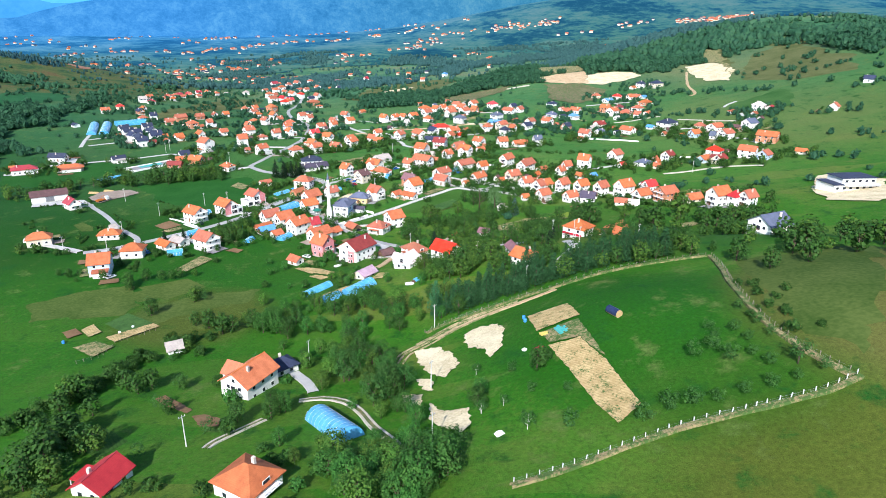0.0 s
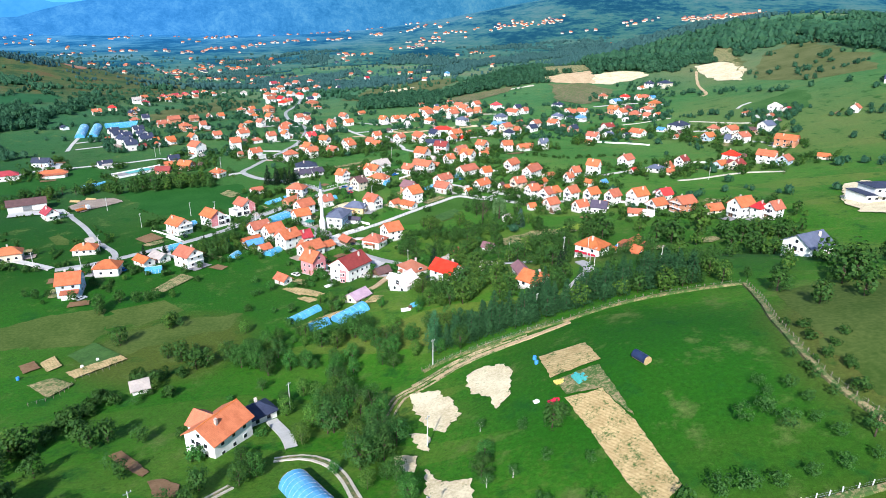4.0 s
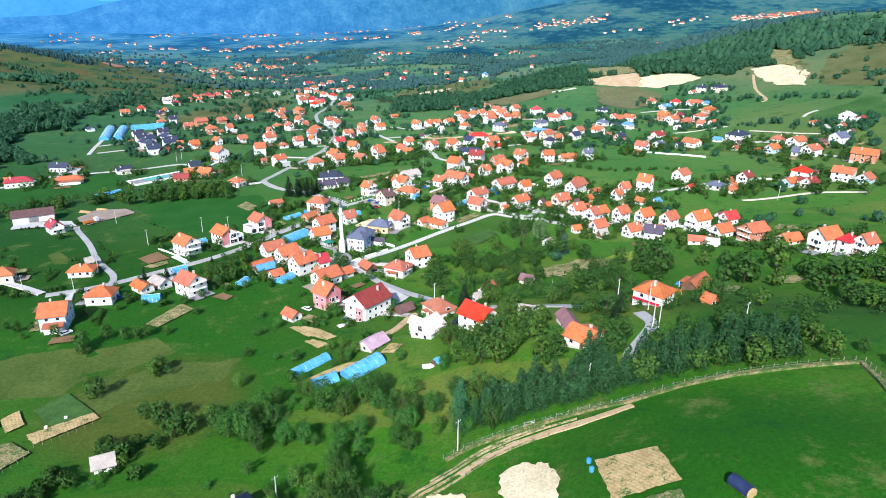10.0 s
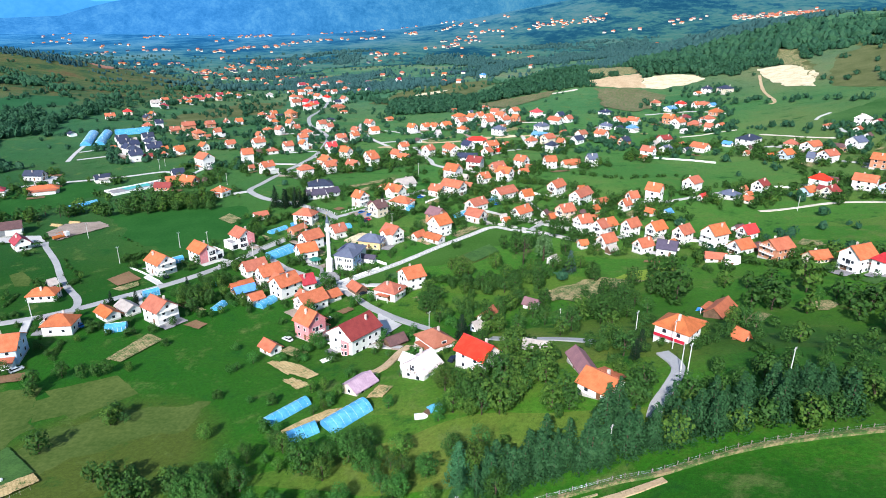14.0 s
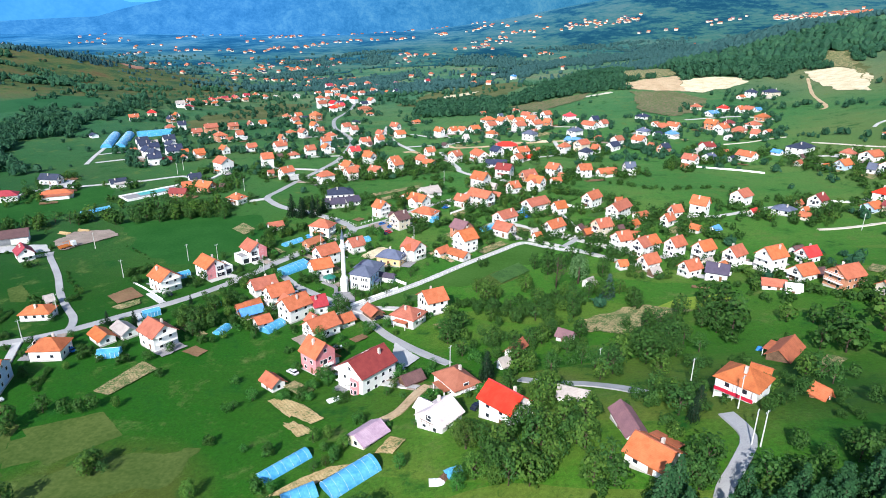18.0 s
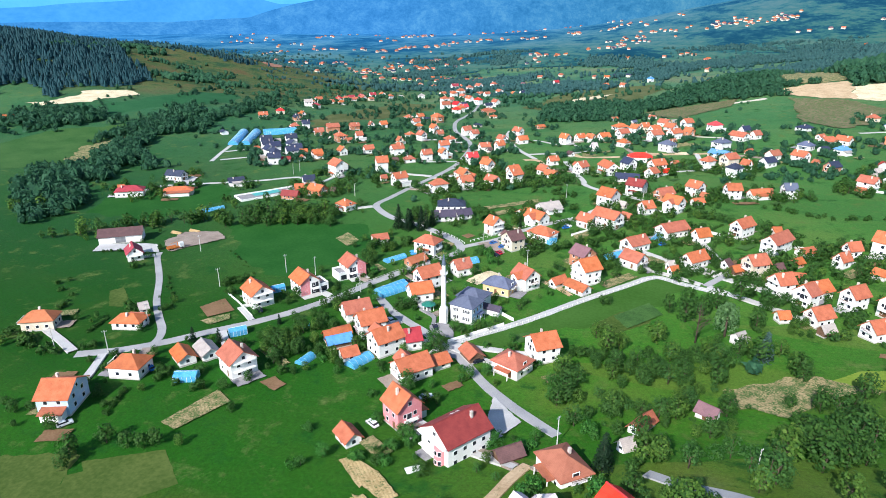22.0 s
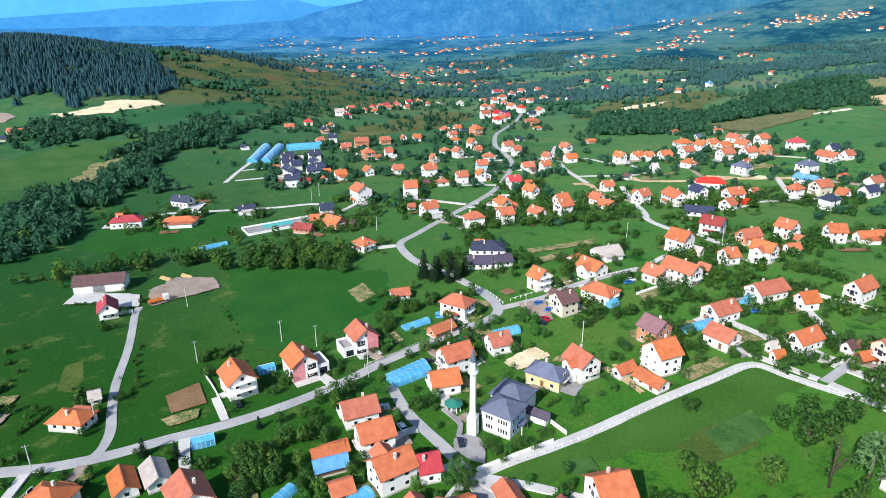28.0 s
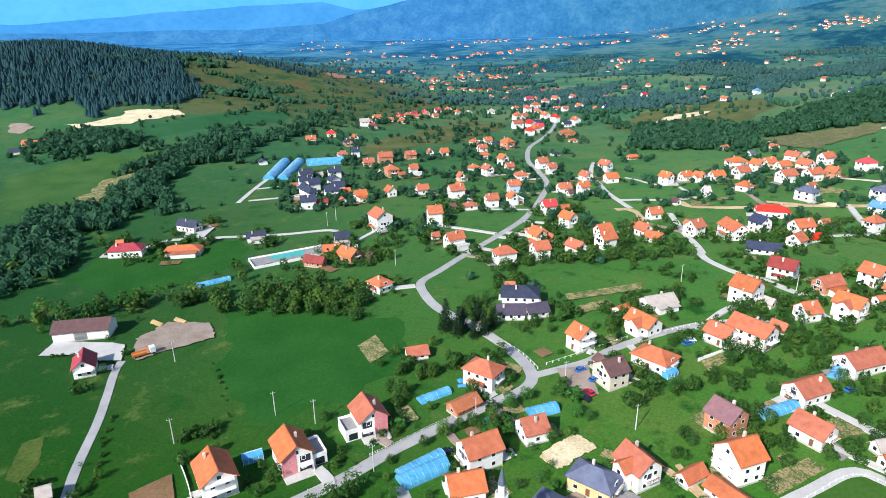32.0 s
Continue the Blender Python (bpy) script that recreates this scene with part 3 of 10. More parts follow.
def road(label, mat, width, pts):
    LIFT[0] += 0.006
    kinds = {"asphalt": "worn grey asphalt", "concrete": "pale concrete", "dirt": "tan dirt", "rut": "weedy dirt", "pale": "pale gravel", "paving": "grey paved", "verge": "weedy bare"}
    tagged(new("road", strip("road", pts, width, mat, LIFT[0] + 0.05, wob=0.5 if mat in ("dirt", "rut", "verge", "pale") else 0.08)), f"{kinds[mat]} {label} across green meadows", "road", kind="structure")
    ROADS.extend((q.x, q.y, width) for q in smooth_line(pts, 4.0))


PLOTS = []
MEADS = [0.05]


def inside(x, y, poly):
    c, n = False, len(poly)
    for i in range(n):
        (x0, y0), (x1, y1) = poly[i], poly[i - 1]
        if (y0 > y) != (y1 > y) and x < (x1 - x0) * (y - y0) / (y1 - y0) + x0:
            c = not c
    return c


def plot(label, mat, pts):
    """A bed or bare patch laid on the ground, with an uneven edge."""
    LIFT[0] += 0.002
    big = max(p[0] for p in pts) - min(p[0] for p in pts) + max(p[1] for p in pts) - min(p[1] for p in pts)
    wob = (1.0 if mat == "sand" else 0.3) if big < 60 else 0.03 * big
    edge = []
    n = len(pts)
    for i in range(n):
        a, c = Vector(pts[i]), Vector(pts[(i + 1) % n])
        k = max(3, int((c - a).length / (0.7 if big < 60 else big / 60)))
        for j in range(k):
            q = a.lerp(c, j / k)
            f0 = 0.6 if big < 60 else 12 / big
            edge.append((q.x + wob * noise.fractal(Vector((q.x * f0, q.y * f0, 1)), 1.0, 2.0, 3), q.y + wob * noise.fractal(Vector((q.x * f0, q.y * f0, 7)), 1.0, 2.0, 3)))
    bm = bmesh.new()
    vs = [bm.verts.new((x, y, 0)) for x, y in edge]
    f = bm.faces.new(vs)
    lo, hi = (min(e[0] for e in edge), min(e[1] for e in edge)), (max(e[0] for e in edge), max(e[1] for e in edge))
    bmesh.ops.triangulate(bm, faces=bm.faces)
    for ax, lines in ((0, gx), (1, gy)):
        for v in lines[(lines > lo[ax]) & (lines < hi[ax])]:
            co = Vector((v, 0, 0)) if ax == 0 else Vector((0, v, 0))
            no = Vector((1, 0, 0)) if ax == 0 else Vector((0, 1, 0))
            bmesh.ops.bisect_plane(bm, geom=bm.verts[:] + bm.edges[:] + bm.faces[:], plane_co=co, plane_no=no)
    if mat.startswith("mead"):
        MEADS[0] += 0.0015
    lift = (MEADS[0] if mat.startswith("mead") else LIFT[0]) + (0.0003 * big if hi[1] > 720 or abs(lo[0]) > 440 else 0)
    for v in bm.verts:
        v.co.z = grounded(v.co.x, v.co.y) + lift
    bm.normal_update()
    for q in bm.faces:
        if q.normal.z < 0:
            q.normal_flip()
    tagged(new("plot", to_mesh("plot", bm, mat)), f"{label} in a green meadow", "plot", kind="structure")
    if not mat.startswith("mead"):
        PLOTS.append(pts)


road('main street', 'asphalt', 4.1, [(-179.1, 290), (-166.8, 297), (-156.3, 305.9), (-146.6, 316.8), (-135.9, 328), (-125.4, 341.6), (-115.1, 359.3), (-107.4, 376.4), (-95.4, 397.5), (-88.4, 408.6), (-82.8, 417.3), (-82, 425.3), (-87.2, 433.2), (-95.3, 440.1), (-100.3, 443.9), (-114.8, 453.1), (-133.9, 463), (-147.9, 477.2), (-153.2, 487.4), (-150.7, 502.9), (-147.2, 530.5), (-141.6, 567.8), (-138.4, 600.7), (-140.9, 640.3), (-148.5, 686.5), (-169, 730.7), (-185.7, 762.5), (-204.9, 829.6), (-212.5, 902.8), (-221.6, 972.2), (-238.9, 1065.5)])
road('side lane', 'asphalt', 2.8, [(-159, 301.8), (-159.9, 307.3), (-164.2, 314.2), (-172.4, 322.1), (-183.9, 334), (-198.9, 352.7), (-210.3, 365.4), (-221.2, 377.1), (-226, 384)])
road('mosque lane', 'asphalt', 3.4, [(-99.1, 363.5), (-89.3, 353.1), (-81, 346.7), (-70.2, 339.3), (-62, 332.2), (-56.2, 326.2), (-56.9, 329.4), (-49, 320.4), (-41.3, 311.3), (-32.9, 303.3), (-25.5, 296.9), (-16.4, 289.2)])
road('white road', 'concrete', 3.4, [(-59.4, 333.7), (-53, 341.3), (-45.5, 348.9), (-33.7, 362.4), (-19.4, 380.6), (-3.3, 399.4), (5.4, 409.6), (10.6, 411.3), (17, 407.7), (26.1, 403.6), (36.1, 400.1)])
road('drive', 'asphalt', 3, [(27.6, 406.8), (38.6, 423.7)])
road('fork lane', 'asphalt', 3.3, [(-81.8, 426.5), (-75.7, 432.4), (-67.1, 441.2), (-62, 450.2), (-53, 461.7), (-40.6, 474.8), (-31.2, 482)])
road('dirt street', 'dirt', 4.6, [(-57.9, 663.9), (-53.0, 657.3), (-47.5, 651.0), (-35.7, 651.7), (-22.3, 653.9), (-5.7, 659.0), (10.6, 663.7), (32.9, 666.4), (50.0, 669.7)])
road('valley street', 'concrete', 3.6, [(-131.2, 770.4), (-125.8, 730.9), (-120.5, 712.2), (-114.0, 699.4), (-103.3, 674.3), (-92.3, 655.3), (-86.6, 645.9), (-81.7, 638.1)])
road('dirt lane', 'dirt', 4.4, [(-90.3, 633.0), (-83.5, 636.1), (-77.3, 630.4), (-73.1, 618.7), (-69.7, 608.6)])
road('valley lane', 'concrete', 3.2, [(-92.3, 655.3), (-83.4, 658.9), (-72.4, 661.2), (-57.9, 663.9)])
road('valley lane', 'concrete', 3.4, [(-58.4, 633.3), (-53.3, 616.5), (-49.2, 600.1), (-44.4, 586.0), (-39.9, 573.7), (-36.9, 562.0), (-37.3, 559.2), (-33.2, 549.8), (-22.2, 537.1), (-11.1, 531.5), (-0.9, 522.2), (8.8, 516.9)])
road('garden lane', 'concrete', 2.4, [(-97.7, 718.7), (-89.7, 713.9), (-80.2, 705.6), (-72.7, 701.1), (-63.1, 700.5)])
road('village path', 'pale', 2.6, [(35.3, 726.8), (41.4, 725.2), (51.3, 722.3), (65.1, 718.6)])
road('house lane', 'concrete', 2.6, [(15.0, 607.0), (22.3, 610.2), (33.8, 615.7), (48.2, 621.6), (57.4, 625.9)])
road('house lane', 'concrete', 2.4, [(-63.7, 715.0), (-59.0, 699.2), (-52.5, 686.6), (-49.4, 685.3)])
road('house lane', 'concrete', 2.4, [(-168.3, 611.0), (-161.2, 611.6), (-150.4, 614.8), (-141.4, 617.4)])
plot('heaps of cream sand beside the dirt street', 'sand', [(22.0, 667.5), (27.2, 673.0), (34.9, 671.4), (39.2, 668.4), (29.6, 663.6)])
plot('bare earth beside the dirt street', 'tan', [(-48.7, 666.9), (-39.9, 663.8), (-34.4, 658.9), (-42.7, 651.9), (-47.6, 652.5)])
plot('bare earth verge', 'dirt', [(-5.6, 671.0), (9.2, 668.6), (21.9, 665.1), (7.5, 664.6), (-5.6, 666.9)])
plot('tan strip beside the village street', 'tan', [(20.6, 697.3), (29.6, 706.0), (42.1, 697.0), (35.0, 691.4), (25.2, 690.8)])
road('quarry road', 'pale', 5.5, [(-3.3, 859.6), (6.0, 864.2), (19.9, 868.9), (36.0, 874.5), (51.7, 877.2), (69.5, 881.3), (87.1, 885.7), (104.5, 890.6), (116.9, 895.3)])
road('field path', 'concrete', 3, [(-318.9, 495.4), (-291.2, 511.8), (-262.4, 527.6), (-240.2, 542.4), (-226.4, 533.3), (-215.7, 530.5)])
road('greenhouse lane', 'concrete', 3.2, [(-334.4, 569), (-346.9, 599.6), (-359.6, 634.9)])
road('greenhouse lane', 'concrete', 2.6, [(-331, 576), (-319.4, 586), (-307.4, 594.6)])
road('greenhouse lane', 'concrete', 2.2, [(-346.1, 603.1), (-336, 613.4), (-327.6, 621.5)])
road('farm track', 'pale', 0.75, [(-38.4, 143.5), (-32.4, 144.4), (-26.6, 141.5), (-21.5, 134.7), (-17.0, 124.8), (-13.2, 118.1), (-9.8, 112.1)])
road('farm track', 'pale', 0.75, [(-38.6, 144.9), (-32.2, 145.8), (-25.6, 142.7), (-20.3, 135.5), (-15.6, 125.4), (-11.8, 118.9), (-8.4, 112.9)])
road('farm track', 'verge', 0.9, [(-38.5, 144.2), (-32.3, 145.1), (-26.1, 142.1), (-20.9, 135.1), (-16.3, 125.1), (-12.5, 118.5), (-9.1, 112.5)])
road('farm track', 'pale', 0.75, [(-52.9, 117.5), (-52.0, 120.9), (-48.3, 126.6), (-44.1, 132.7)])
road('farm track', 'pale', 0.75, [(-54.3, 117.9), (-53.4, 121.5), (-49.5, 127.4), (-45.3, 133.5)])
road('farm track', 'verge', 0.9, [(-53.6, 117.7), (-52.7, 121.2), (-48.9, 127.0), (-44.7, 133.1)])
plot('bare brown soil heap', 'soil', [(-80.2, 148.7), (-78.1, 150.9), (-71.9, 145.9), (-66.1, 140.6), (-66.8, 138.5), (-73.9, 143.2)])
plot('bare brown soil heap', 'soil', [(-64.6, 136.6), (-61.6, 137.5), (-56.3, 134.3), (-55.2, 129.6), (-60, 130)])
road('wheel track', 'dirt', 1.9, [(-1.6, 177.1), (4.5, 181.8), (11.4, 184.5), (18.3, 185.7), (25.2, 186.2), (32.2, 187.2), (37.2, 188.4)])
road('wheel track', 'rut', 0.55, [(-12.5, 157.7), (-11.7, 163.2), (-9.7, 170), (-5.6, 173.1), (-1, 176.4), (4.9, 181), (11.7, 183.7), (18.5, 184.8)])
road('wheel track', 'rut', 0.6, [(-14.3, 158), (-13.5, 163.6), (-11.2, 171), (-6.7, 174.5), (-2.1, 177.8), (4.1, 182.5), (11.2, 185.4)])
road('wheel track', 'rut', 0.45, [(-14.9, 164), (-12.5, 171.8), (-7.6, 175.7), (-3, 179), (3.3, 183.8), (10.8, 186.8), (18.1, 188.1), (25, 188.6)])
road('wheel track', 'rut', 0.35, [(-8.2, 176.5), (-3.6, 179.8), (2.8, 184.7), (10.5, 187.8), (17.9, 189.1)])
road('hill lane', 'asphalt', 3.2, [(49.8, 238.4), (50.9, 228.2), (46.8, 220.4), (42.4, 214.2), (40.3, 209.3)])
road('wood lane', 'asphalt', 3.4, [(5.5, 275.1), (13, 271), (20.1, 268.7), (25.5, 266), (31.5, 261.1), (36.2, 255.4)])
road('dirt lane', 'dirt', 3, [(-31, 253.1), (-27.3, 257), (-23.8, 267.9), (-21.4, 273.2)])
road('farm drive', 'concrete', 3, [(-44.8, 164.5), (-38.6, 155.9), (-35.7, 149.6)])
road('hill path', 'dirt', 3, [(326.9, 877.6), (301.3, 799.4), (287.9, 737.7), (278.6, 725.7)])
road('hill path', 'pale', 2.2, [(153.4, 428.2), (162.9, 429.3), (174.7, 432.2), (192.3, 437.3), (207.2, 437.0), (224.1, 431.2)])
road('house lane', 'concrete', 2.6, [(95.3, 451.5), (110.5, 451.3), (127.0, 458.4), (140.9, 465.3), (159.1, 473.8)])
road('house lane', 'concrete', 2.4, [(198.5, 584.2), (210.2, 581.7), (221.5, 578.7), (230.9, 576.6)])
road('garden lane', 'pale', 1.8, [(201.0, 567.9), (209.5, 563.5), (217.2, 555.8)])
road('garden lane', 'pale', 1.6, [(170.6, 638.6), (189.6, 639.2), (204.7, 642.4), (218.9, 642.8)])
road('garden lane', 'pale', 1.6, [(227.8, 617.3), (239.9, 603.9), (253.8, 587.1), (266.6, 575.5)])
road('hill path', 'concrete', 2.4, [(277.4, 632.7), (284.3, 641.2), (290.6, 645.1), (295.7, 647.5)])
road('house lane', 'concrete', 2.6, [(279.4, 598.2), (277.7, 589.5), (279.8, 582.1)])
road('house lane', 'concrete', 2.4, [(243.6, 523.1), (248.1, 517.6), (254.5, 509.5)])
road('house lane', 'concrete', 2.2, [(164.8, 740.7), (188.2, 744.1), (215.3, 741.5), (237.4, 710.4)])
plot('bare earth in a garden', 'tan', [(219.3, 527.7), (225.9, 530.9), (228.4, 523.2), (221.9, 516.9)])
plot('bare earth on the hillside', 'tan', [(144.5, 365.9), (151.1, 373.9), (155.9, 368.1), (154.8, 360.8), (148.6, 360.5)])
plot('bare earth heap in a meadow', 'tan', [(115.2, 296.5), (119.4, 299.8), (125.4, 300.1), (127.0, 295.6), (121.0, 291.0), (116.7, 291.9)])
road('house drive', 'concrete', 3.2, [(-123.2, 361.1), (-118, 358.4), (-116.1, 356.3)])
road('meadow path', 'dirt', 1.8, [(-37, 394.8), (-31.2, 390.7), (-24, 383.8)])
road('garden path', 'dirt', 1.2, [(-34, 397.5), (-30, 392), (-24.5, 384.2)])
road('yard drive', 'concrete', 2.2, [(-147.5, 338.5), (-141.5, 333.8), (-136.5, 330)])
plot('mown olive meadow strip', 'mead_dry', [(-131.8, 247.2), (-114.5, 257.6), (-102.1, 247.5), (-114.4, 233.2)])
plot('mown olive meadow strip', 'mead_dry', [(-121.3, 212.6), (-116, 228.2), (-99.9, 239), (-76.7, 242.6), (-80.3, 227.5), (-92.2, 221.9), (-104.9, 213.8), (-108.9, 204.2)])
plot('mown olive meadow strip', 'mead_dry', [(-168.4, 229.4), (-153.8, 241.5), (-136.6, 250.2), (-123.5, 228.6), (-123.8, 218.8), (-147.3, 216.5), (-157.2, 212.8)])
plot('mown olive meadow strip', 'mead_dry', [(-131.2, 241.8), (-124.7, 247.2), (-115.3, 255.8), (-107.6, 241.2), (-117, 235.6), (-124.8, 231.1)])
plot('pale green pasture', 'mead_pale', [(-551.4, 548.4), (-547.7, 607), (-507.2, 658.7), (-476.1, 640.3), (-464.1, 575.9), (-441.6, 514.6), (-469.6, 493.6)])
plot('blue-green pasture', 'mead_teal', [(-595.9, 681.2), (-569.3, 749.1), (-558.3, 846), (-517.2, 876.1), (-485.9, 815.7), (-534.6, 713.4), (-567.8, 663.3)])
plot('dry olive pasture', 'mead_olive', [(-360.3, 767), (-347.4, 853.7), (-353, 1015.1), (-300.2, 1043.6), (-277.8, 986.4), (-277.3, 848.1), (-305.9, 797), (-331.5, 731.3)])
plot('rough olive patch', 'mead_dry', [(-199, 324.7), (-210.8, 337.1), (-208.3, 342.3), (-197.2, 333.1), (-193, 325.5)])
plot('yellow-green mustard strip', 'mead_lime', [(55.9, 337.3), (67.6, 346.9), (87.7, 350.5), (87.4, 343.9), (74.9, 336.3), (58.5, 333.4)])
plot('bare dry hillside', 'mead_olive', [(386.9, 854), (424.5, 887.9), (488.2, 969.2), (512.5, 972.2), (478.1, 841.2), (453.2, 728.1), (414.9, 663.4), (385.6, 691.7), (366.4, 718.5), (344.1, 758)])
plot('bare dry hillside', 'mead_olive', [(366.5, 953.5), (401, 1000), (416.7, 995.8), (387, 881.5), (360.1, 800.7), (377.6, 875.5), (358.5, 889.2)])
plot('pale green pasture', 'mead_pale', [(286.6, 637.7), (349, 661.6), (337.5, 609.8), (303.1, 578.6), (267.9, 571.9)])
plot('pale green pasture', 'mead_side', [(-54.7, 334.1), (-46.3, 348.5), (-30.8, 368.5), (-13.1, 389.7), (2.6, 407.1), (14, 412.4), (23.7, 405.9), (9.4, 386.8), (-7.8, 365.2), (-24.8, 352.8), (-39.5, 343.1), (-46.9, 335.7)])
plot('weedy vegetable rows beside the meadow', 'mead_dry', [(-13.8, 360.4), (-4.5, 374.2), (7.4, 378.5), (6.4, 367.3), (-5.5, 355.4)])
plot('dark green meadow', 'mead_dark', [(-222.3, 433.9), (-182.7, 448.8), (-144.8, 448.6), (-120, 414.3), (-137.6, 391.5), (-145.7, 373.2), (-172.3, 379.5)])
plot('dark green meadow', 'mead_dark', [(-317.7, 427.2), (-338, 472), (-280.3, 510.9), (-257.2, 488), (-261.9, 450.4), (-273.4, 425.8)])
plot('rough clover patch', 'mead_crop', [(-89.8, 125.1), (-86, 133), (-75, 124.4), (-77.3, 115.5)])
plot('dry weedy pasture', 'mead_dry', [(91.7, 182), (111.1, 183.5), (141.6, 191.1), (99.4, 129.5), (87.6, 115), (83.4, 128), (83.7, 152)])
plot('brown ploughed soil plot', 'soil', [(-163, 334), (-158.4, 343.8), (-147.9, 335.3), (-154.2, 327.1)])
plot('tan vegetable plot with rows', 'tan', [(-149, 423.9), (-146.9, 433.8), (-135.3, 423.5), (-138, 414.3)])
plot('cream sand patch', 'sand', [(-69.2, 387.3), (-66.7, 393.3), (-62.8, 400.1), (-60, 400.3), (-55.4, 396.7), (-61.3, 386.6), (-63.4, 384.5)])
plot('weedy dug plot', 'tan', [(-124, 266.8), (-118.8, 285.7), (-111.3, 281.5), (-117.9, 265.1)])
plot('brown dug plot', 'soil', [(-109.3, 293), (-106.4, 297.4), (-100.6, 294.5), (-102, 290.2)])
plot('pale bean plot', 'tan', [(-14.9, 433.3), (-5.9, 442.2), (-4, 440.1), (-12.8, 429.9)])
plot('bare dirt yard', 'tan', [(3.2, 432.2), (9, 436.6), (12.4, 428.8), (5.2, 424.5)])
plot('vegetable garden plot', 'tan', [(-15.1, 398.4), (-2.8, 412.4), (1.1, 409.2), (-10.8, 394.1)])
plot('bare dirt yard', 'tan', [(-31.6, 453.8), (-24.8, 461.9), (-21.2, 460.4), (-28.6, 447.5)])
plot('tan stubble strip', 'tan', [(-87.3, 491.2), (-59.2, 512.7), (-57.8, 506), (-84.5, 485.6)])
plot('tan stubble strip', 'tan', [(-81.3, 479.3), (-69.9, 492), (-66.2, 487.5), (-76, 475.7)])
plot('mown hay rectangle', 'straw', [(25.6, 169.1), (36.9, 167.9), (38.2, 156), (26.4, 155.4)])
plot('straw covered strip', 'straw', [(28, 145.5), (32.7, 144.5), (35.9, 144.5), (37, 139.7), (39.5, 131.8), (40.1, 128.4), (42.5, 113), (36.4, 107.8), (33.9, 116.3), (30.9, 132.1)])
plot('pale sand patch', 'sand', [(6.7, 173.9), (11.1, 176.3), (17, 173.1), (18.5, 167.1), (16.9, 154.7), (13, 150.5), (12.4, 157.4), (8.1, 162.4)])
plot('pale sand patch', 'sand', [(-8.6, 171.3), (-1.9, 170.6), (2.8, 162.5), (4.9, 153.4), (0.6, 147.5), (-3.3, 152.3), (-6.8, 161.6)])
plot('pale sand patch', 'sand', [(-2.8, 133.2), (0.7, 127.2), (6.3, 127), (6.8, 118.5), (5, 115.7), (-1, 119.9), (-2.5, 124.6)])
plot('small sand patch', 'sand', [(-7.5, 150.4), (-2.7, 148.2), (-2.1, 140.1), (-4.9, 142.7)])
plot('small sand patch', 'sand', [(-10.2, 141), (-5, 139.1), (-4.9, 132.3), (-8.8, 134.1)])
plot('dug garden bed', 'straw', [(-64.7, 267.9), (-55.9, 263.4), (-47.7, 255.6), (-50.7, 253.1), (-59.1, 258.5)])
plot('dug garden bed', 'straw', [(-59.1, 254.5), (-53.1, 253.1), (-48.6, 249.2), (-52.4, 246.9)])
plot('dry tan field', 'tan', [(30, 318.3), (43.2, 329), (54.4, 337.3), (62.5, 333.5), (51, 322.4), (41.4, 313.1)])
plot('pale dry field', 'tan', [(25.6, 324.8), (51.3, 340.4), (71.4, 335.2), (52.9, 328.2), (30.2, 314.9)])
plot('bright limestone quarry face', 'sand', [(337.2, 914.3), (357.4, 910.8), (373.5, 899), (372, 840.2), (338.9, 765.8), (324.6, 791), (321.4, 836.8)])
plot('bright limestone quarry', 'sand', [(202.5, 925.8), (222.2, 945), (249.6, 951), (270.6, 936), (275.1, 906.1), (249.7, 886.2), (214.4, 876.3), (193.6, 881.8)])
plot('brown quarry floor', 'tan', [(137.6, 992.8), (198.5, 1208.8), (217, 1147.9), (209.9, 973.6), (189, 957.2), (143.6, 947.1)])
plot('bare quarry terrace', 'dirt', [(133.8, 933), (171.4, 947.8), (208, 964), (197.1, 881), (165.6, 890.5), (134.2, 907.1)])
plot('bare excavation bank', 'sand', [(-663.2, 683), (-648.9, 695.2), (-640.1, 730.8), (-648.5, 757.7), (-613, 785.3), (-584.1, 771), (-600.9, 740.6), (-602.7, 715.6), (-635.8, 684.5)])
plot('bare excavation bank', 'gravel', [(-725.6, 668), (-709.6, 675.6), (-688.3, 667.7), (-677.1, 646.1), (-692.7, 645.1)])
plot('dry olive pasture', 'mead_olive', [(-162.7, 1006.4), (-139.4, 1129.7), (-93.1, 1191.3), (-4.8, 1236.5), (20.5, 1139.9), (-7.4, 985.9), (-70.6, 987.3), (-115.8, 955.4)])
plot('pale bare strip', 'sand', [(-122.9, 1008.3), (-102.6, 1095.9), (-72.8, 1114), (-48.9, 1115.8), (-67.3, 1080.9), (-95.1, 1054.2)])
plot('grey gravel yard', 'gravel', [(-221.1, 386), (-236.7, 399.3), (-235.5, 415.3), (-219.3, 421.6), (-207.3, 410.9), (-216.4, 397.4)])
plot('concrete warehouse apron', 'concrete', [(-258, 374.1), (-263.5, 384.7), (-241.7, 393), (-235.5, 393.6), (-226, 384), (-234.9, 380.3), (-244.7, 380.8)])
plot('red ploughed field', 'redsoil', [(-765.3, 1309.8), (-939.5, 1718.6), (-882, 1722.4), (-821.6, 1600), (-716.2, 1346.5), (-706.4, 1246.5)])
plot('far pale quarry', 'pinksand', [(-1578.7, 2095.1), (-1656.2, 2197.7), (-1585.5, 2269.9), (-1524, 2334.6), (-1433.3, 2359.1), (-1334.7, 2391.2), (-1252.4, 2409.1), (-1261.9, 2354.4), (-1347.5, 2216.2), (-1478, 2115.5)])
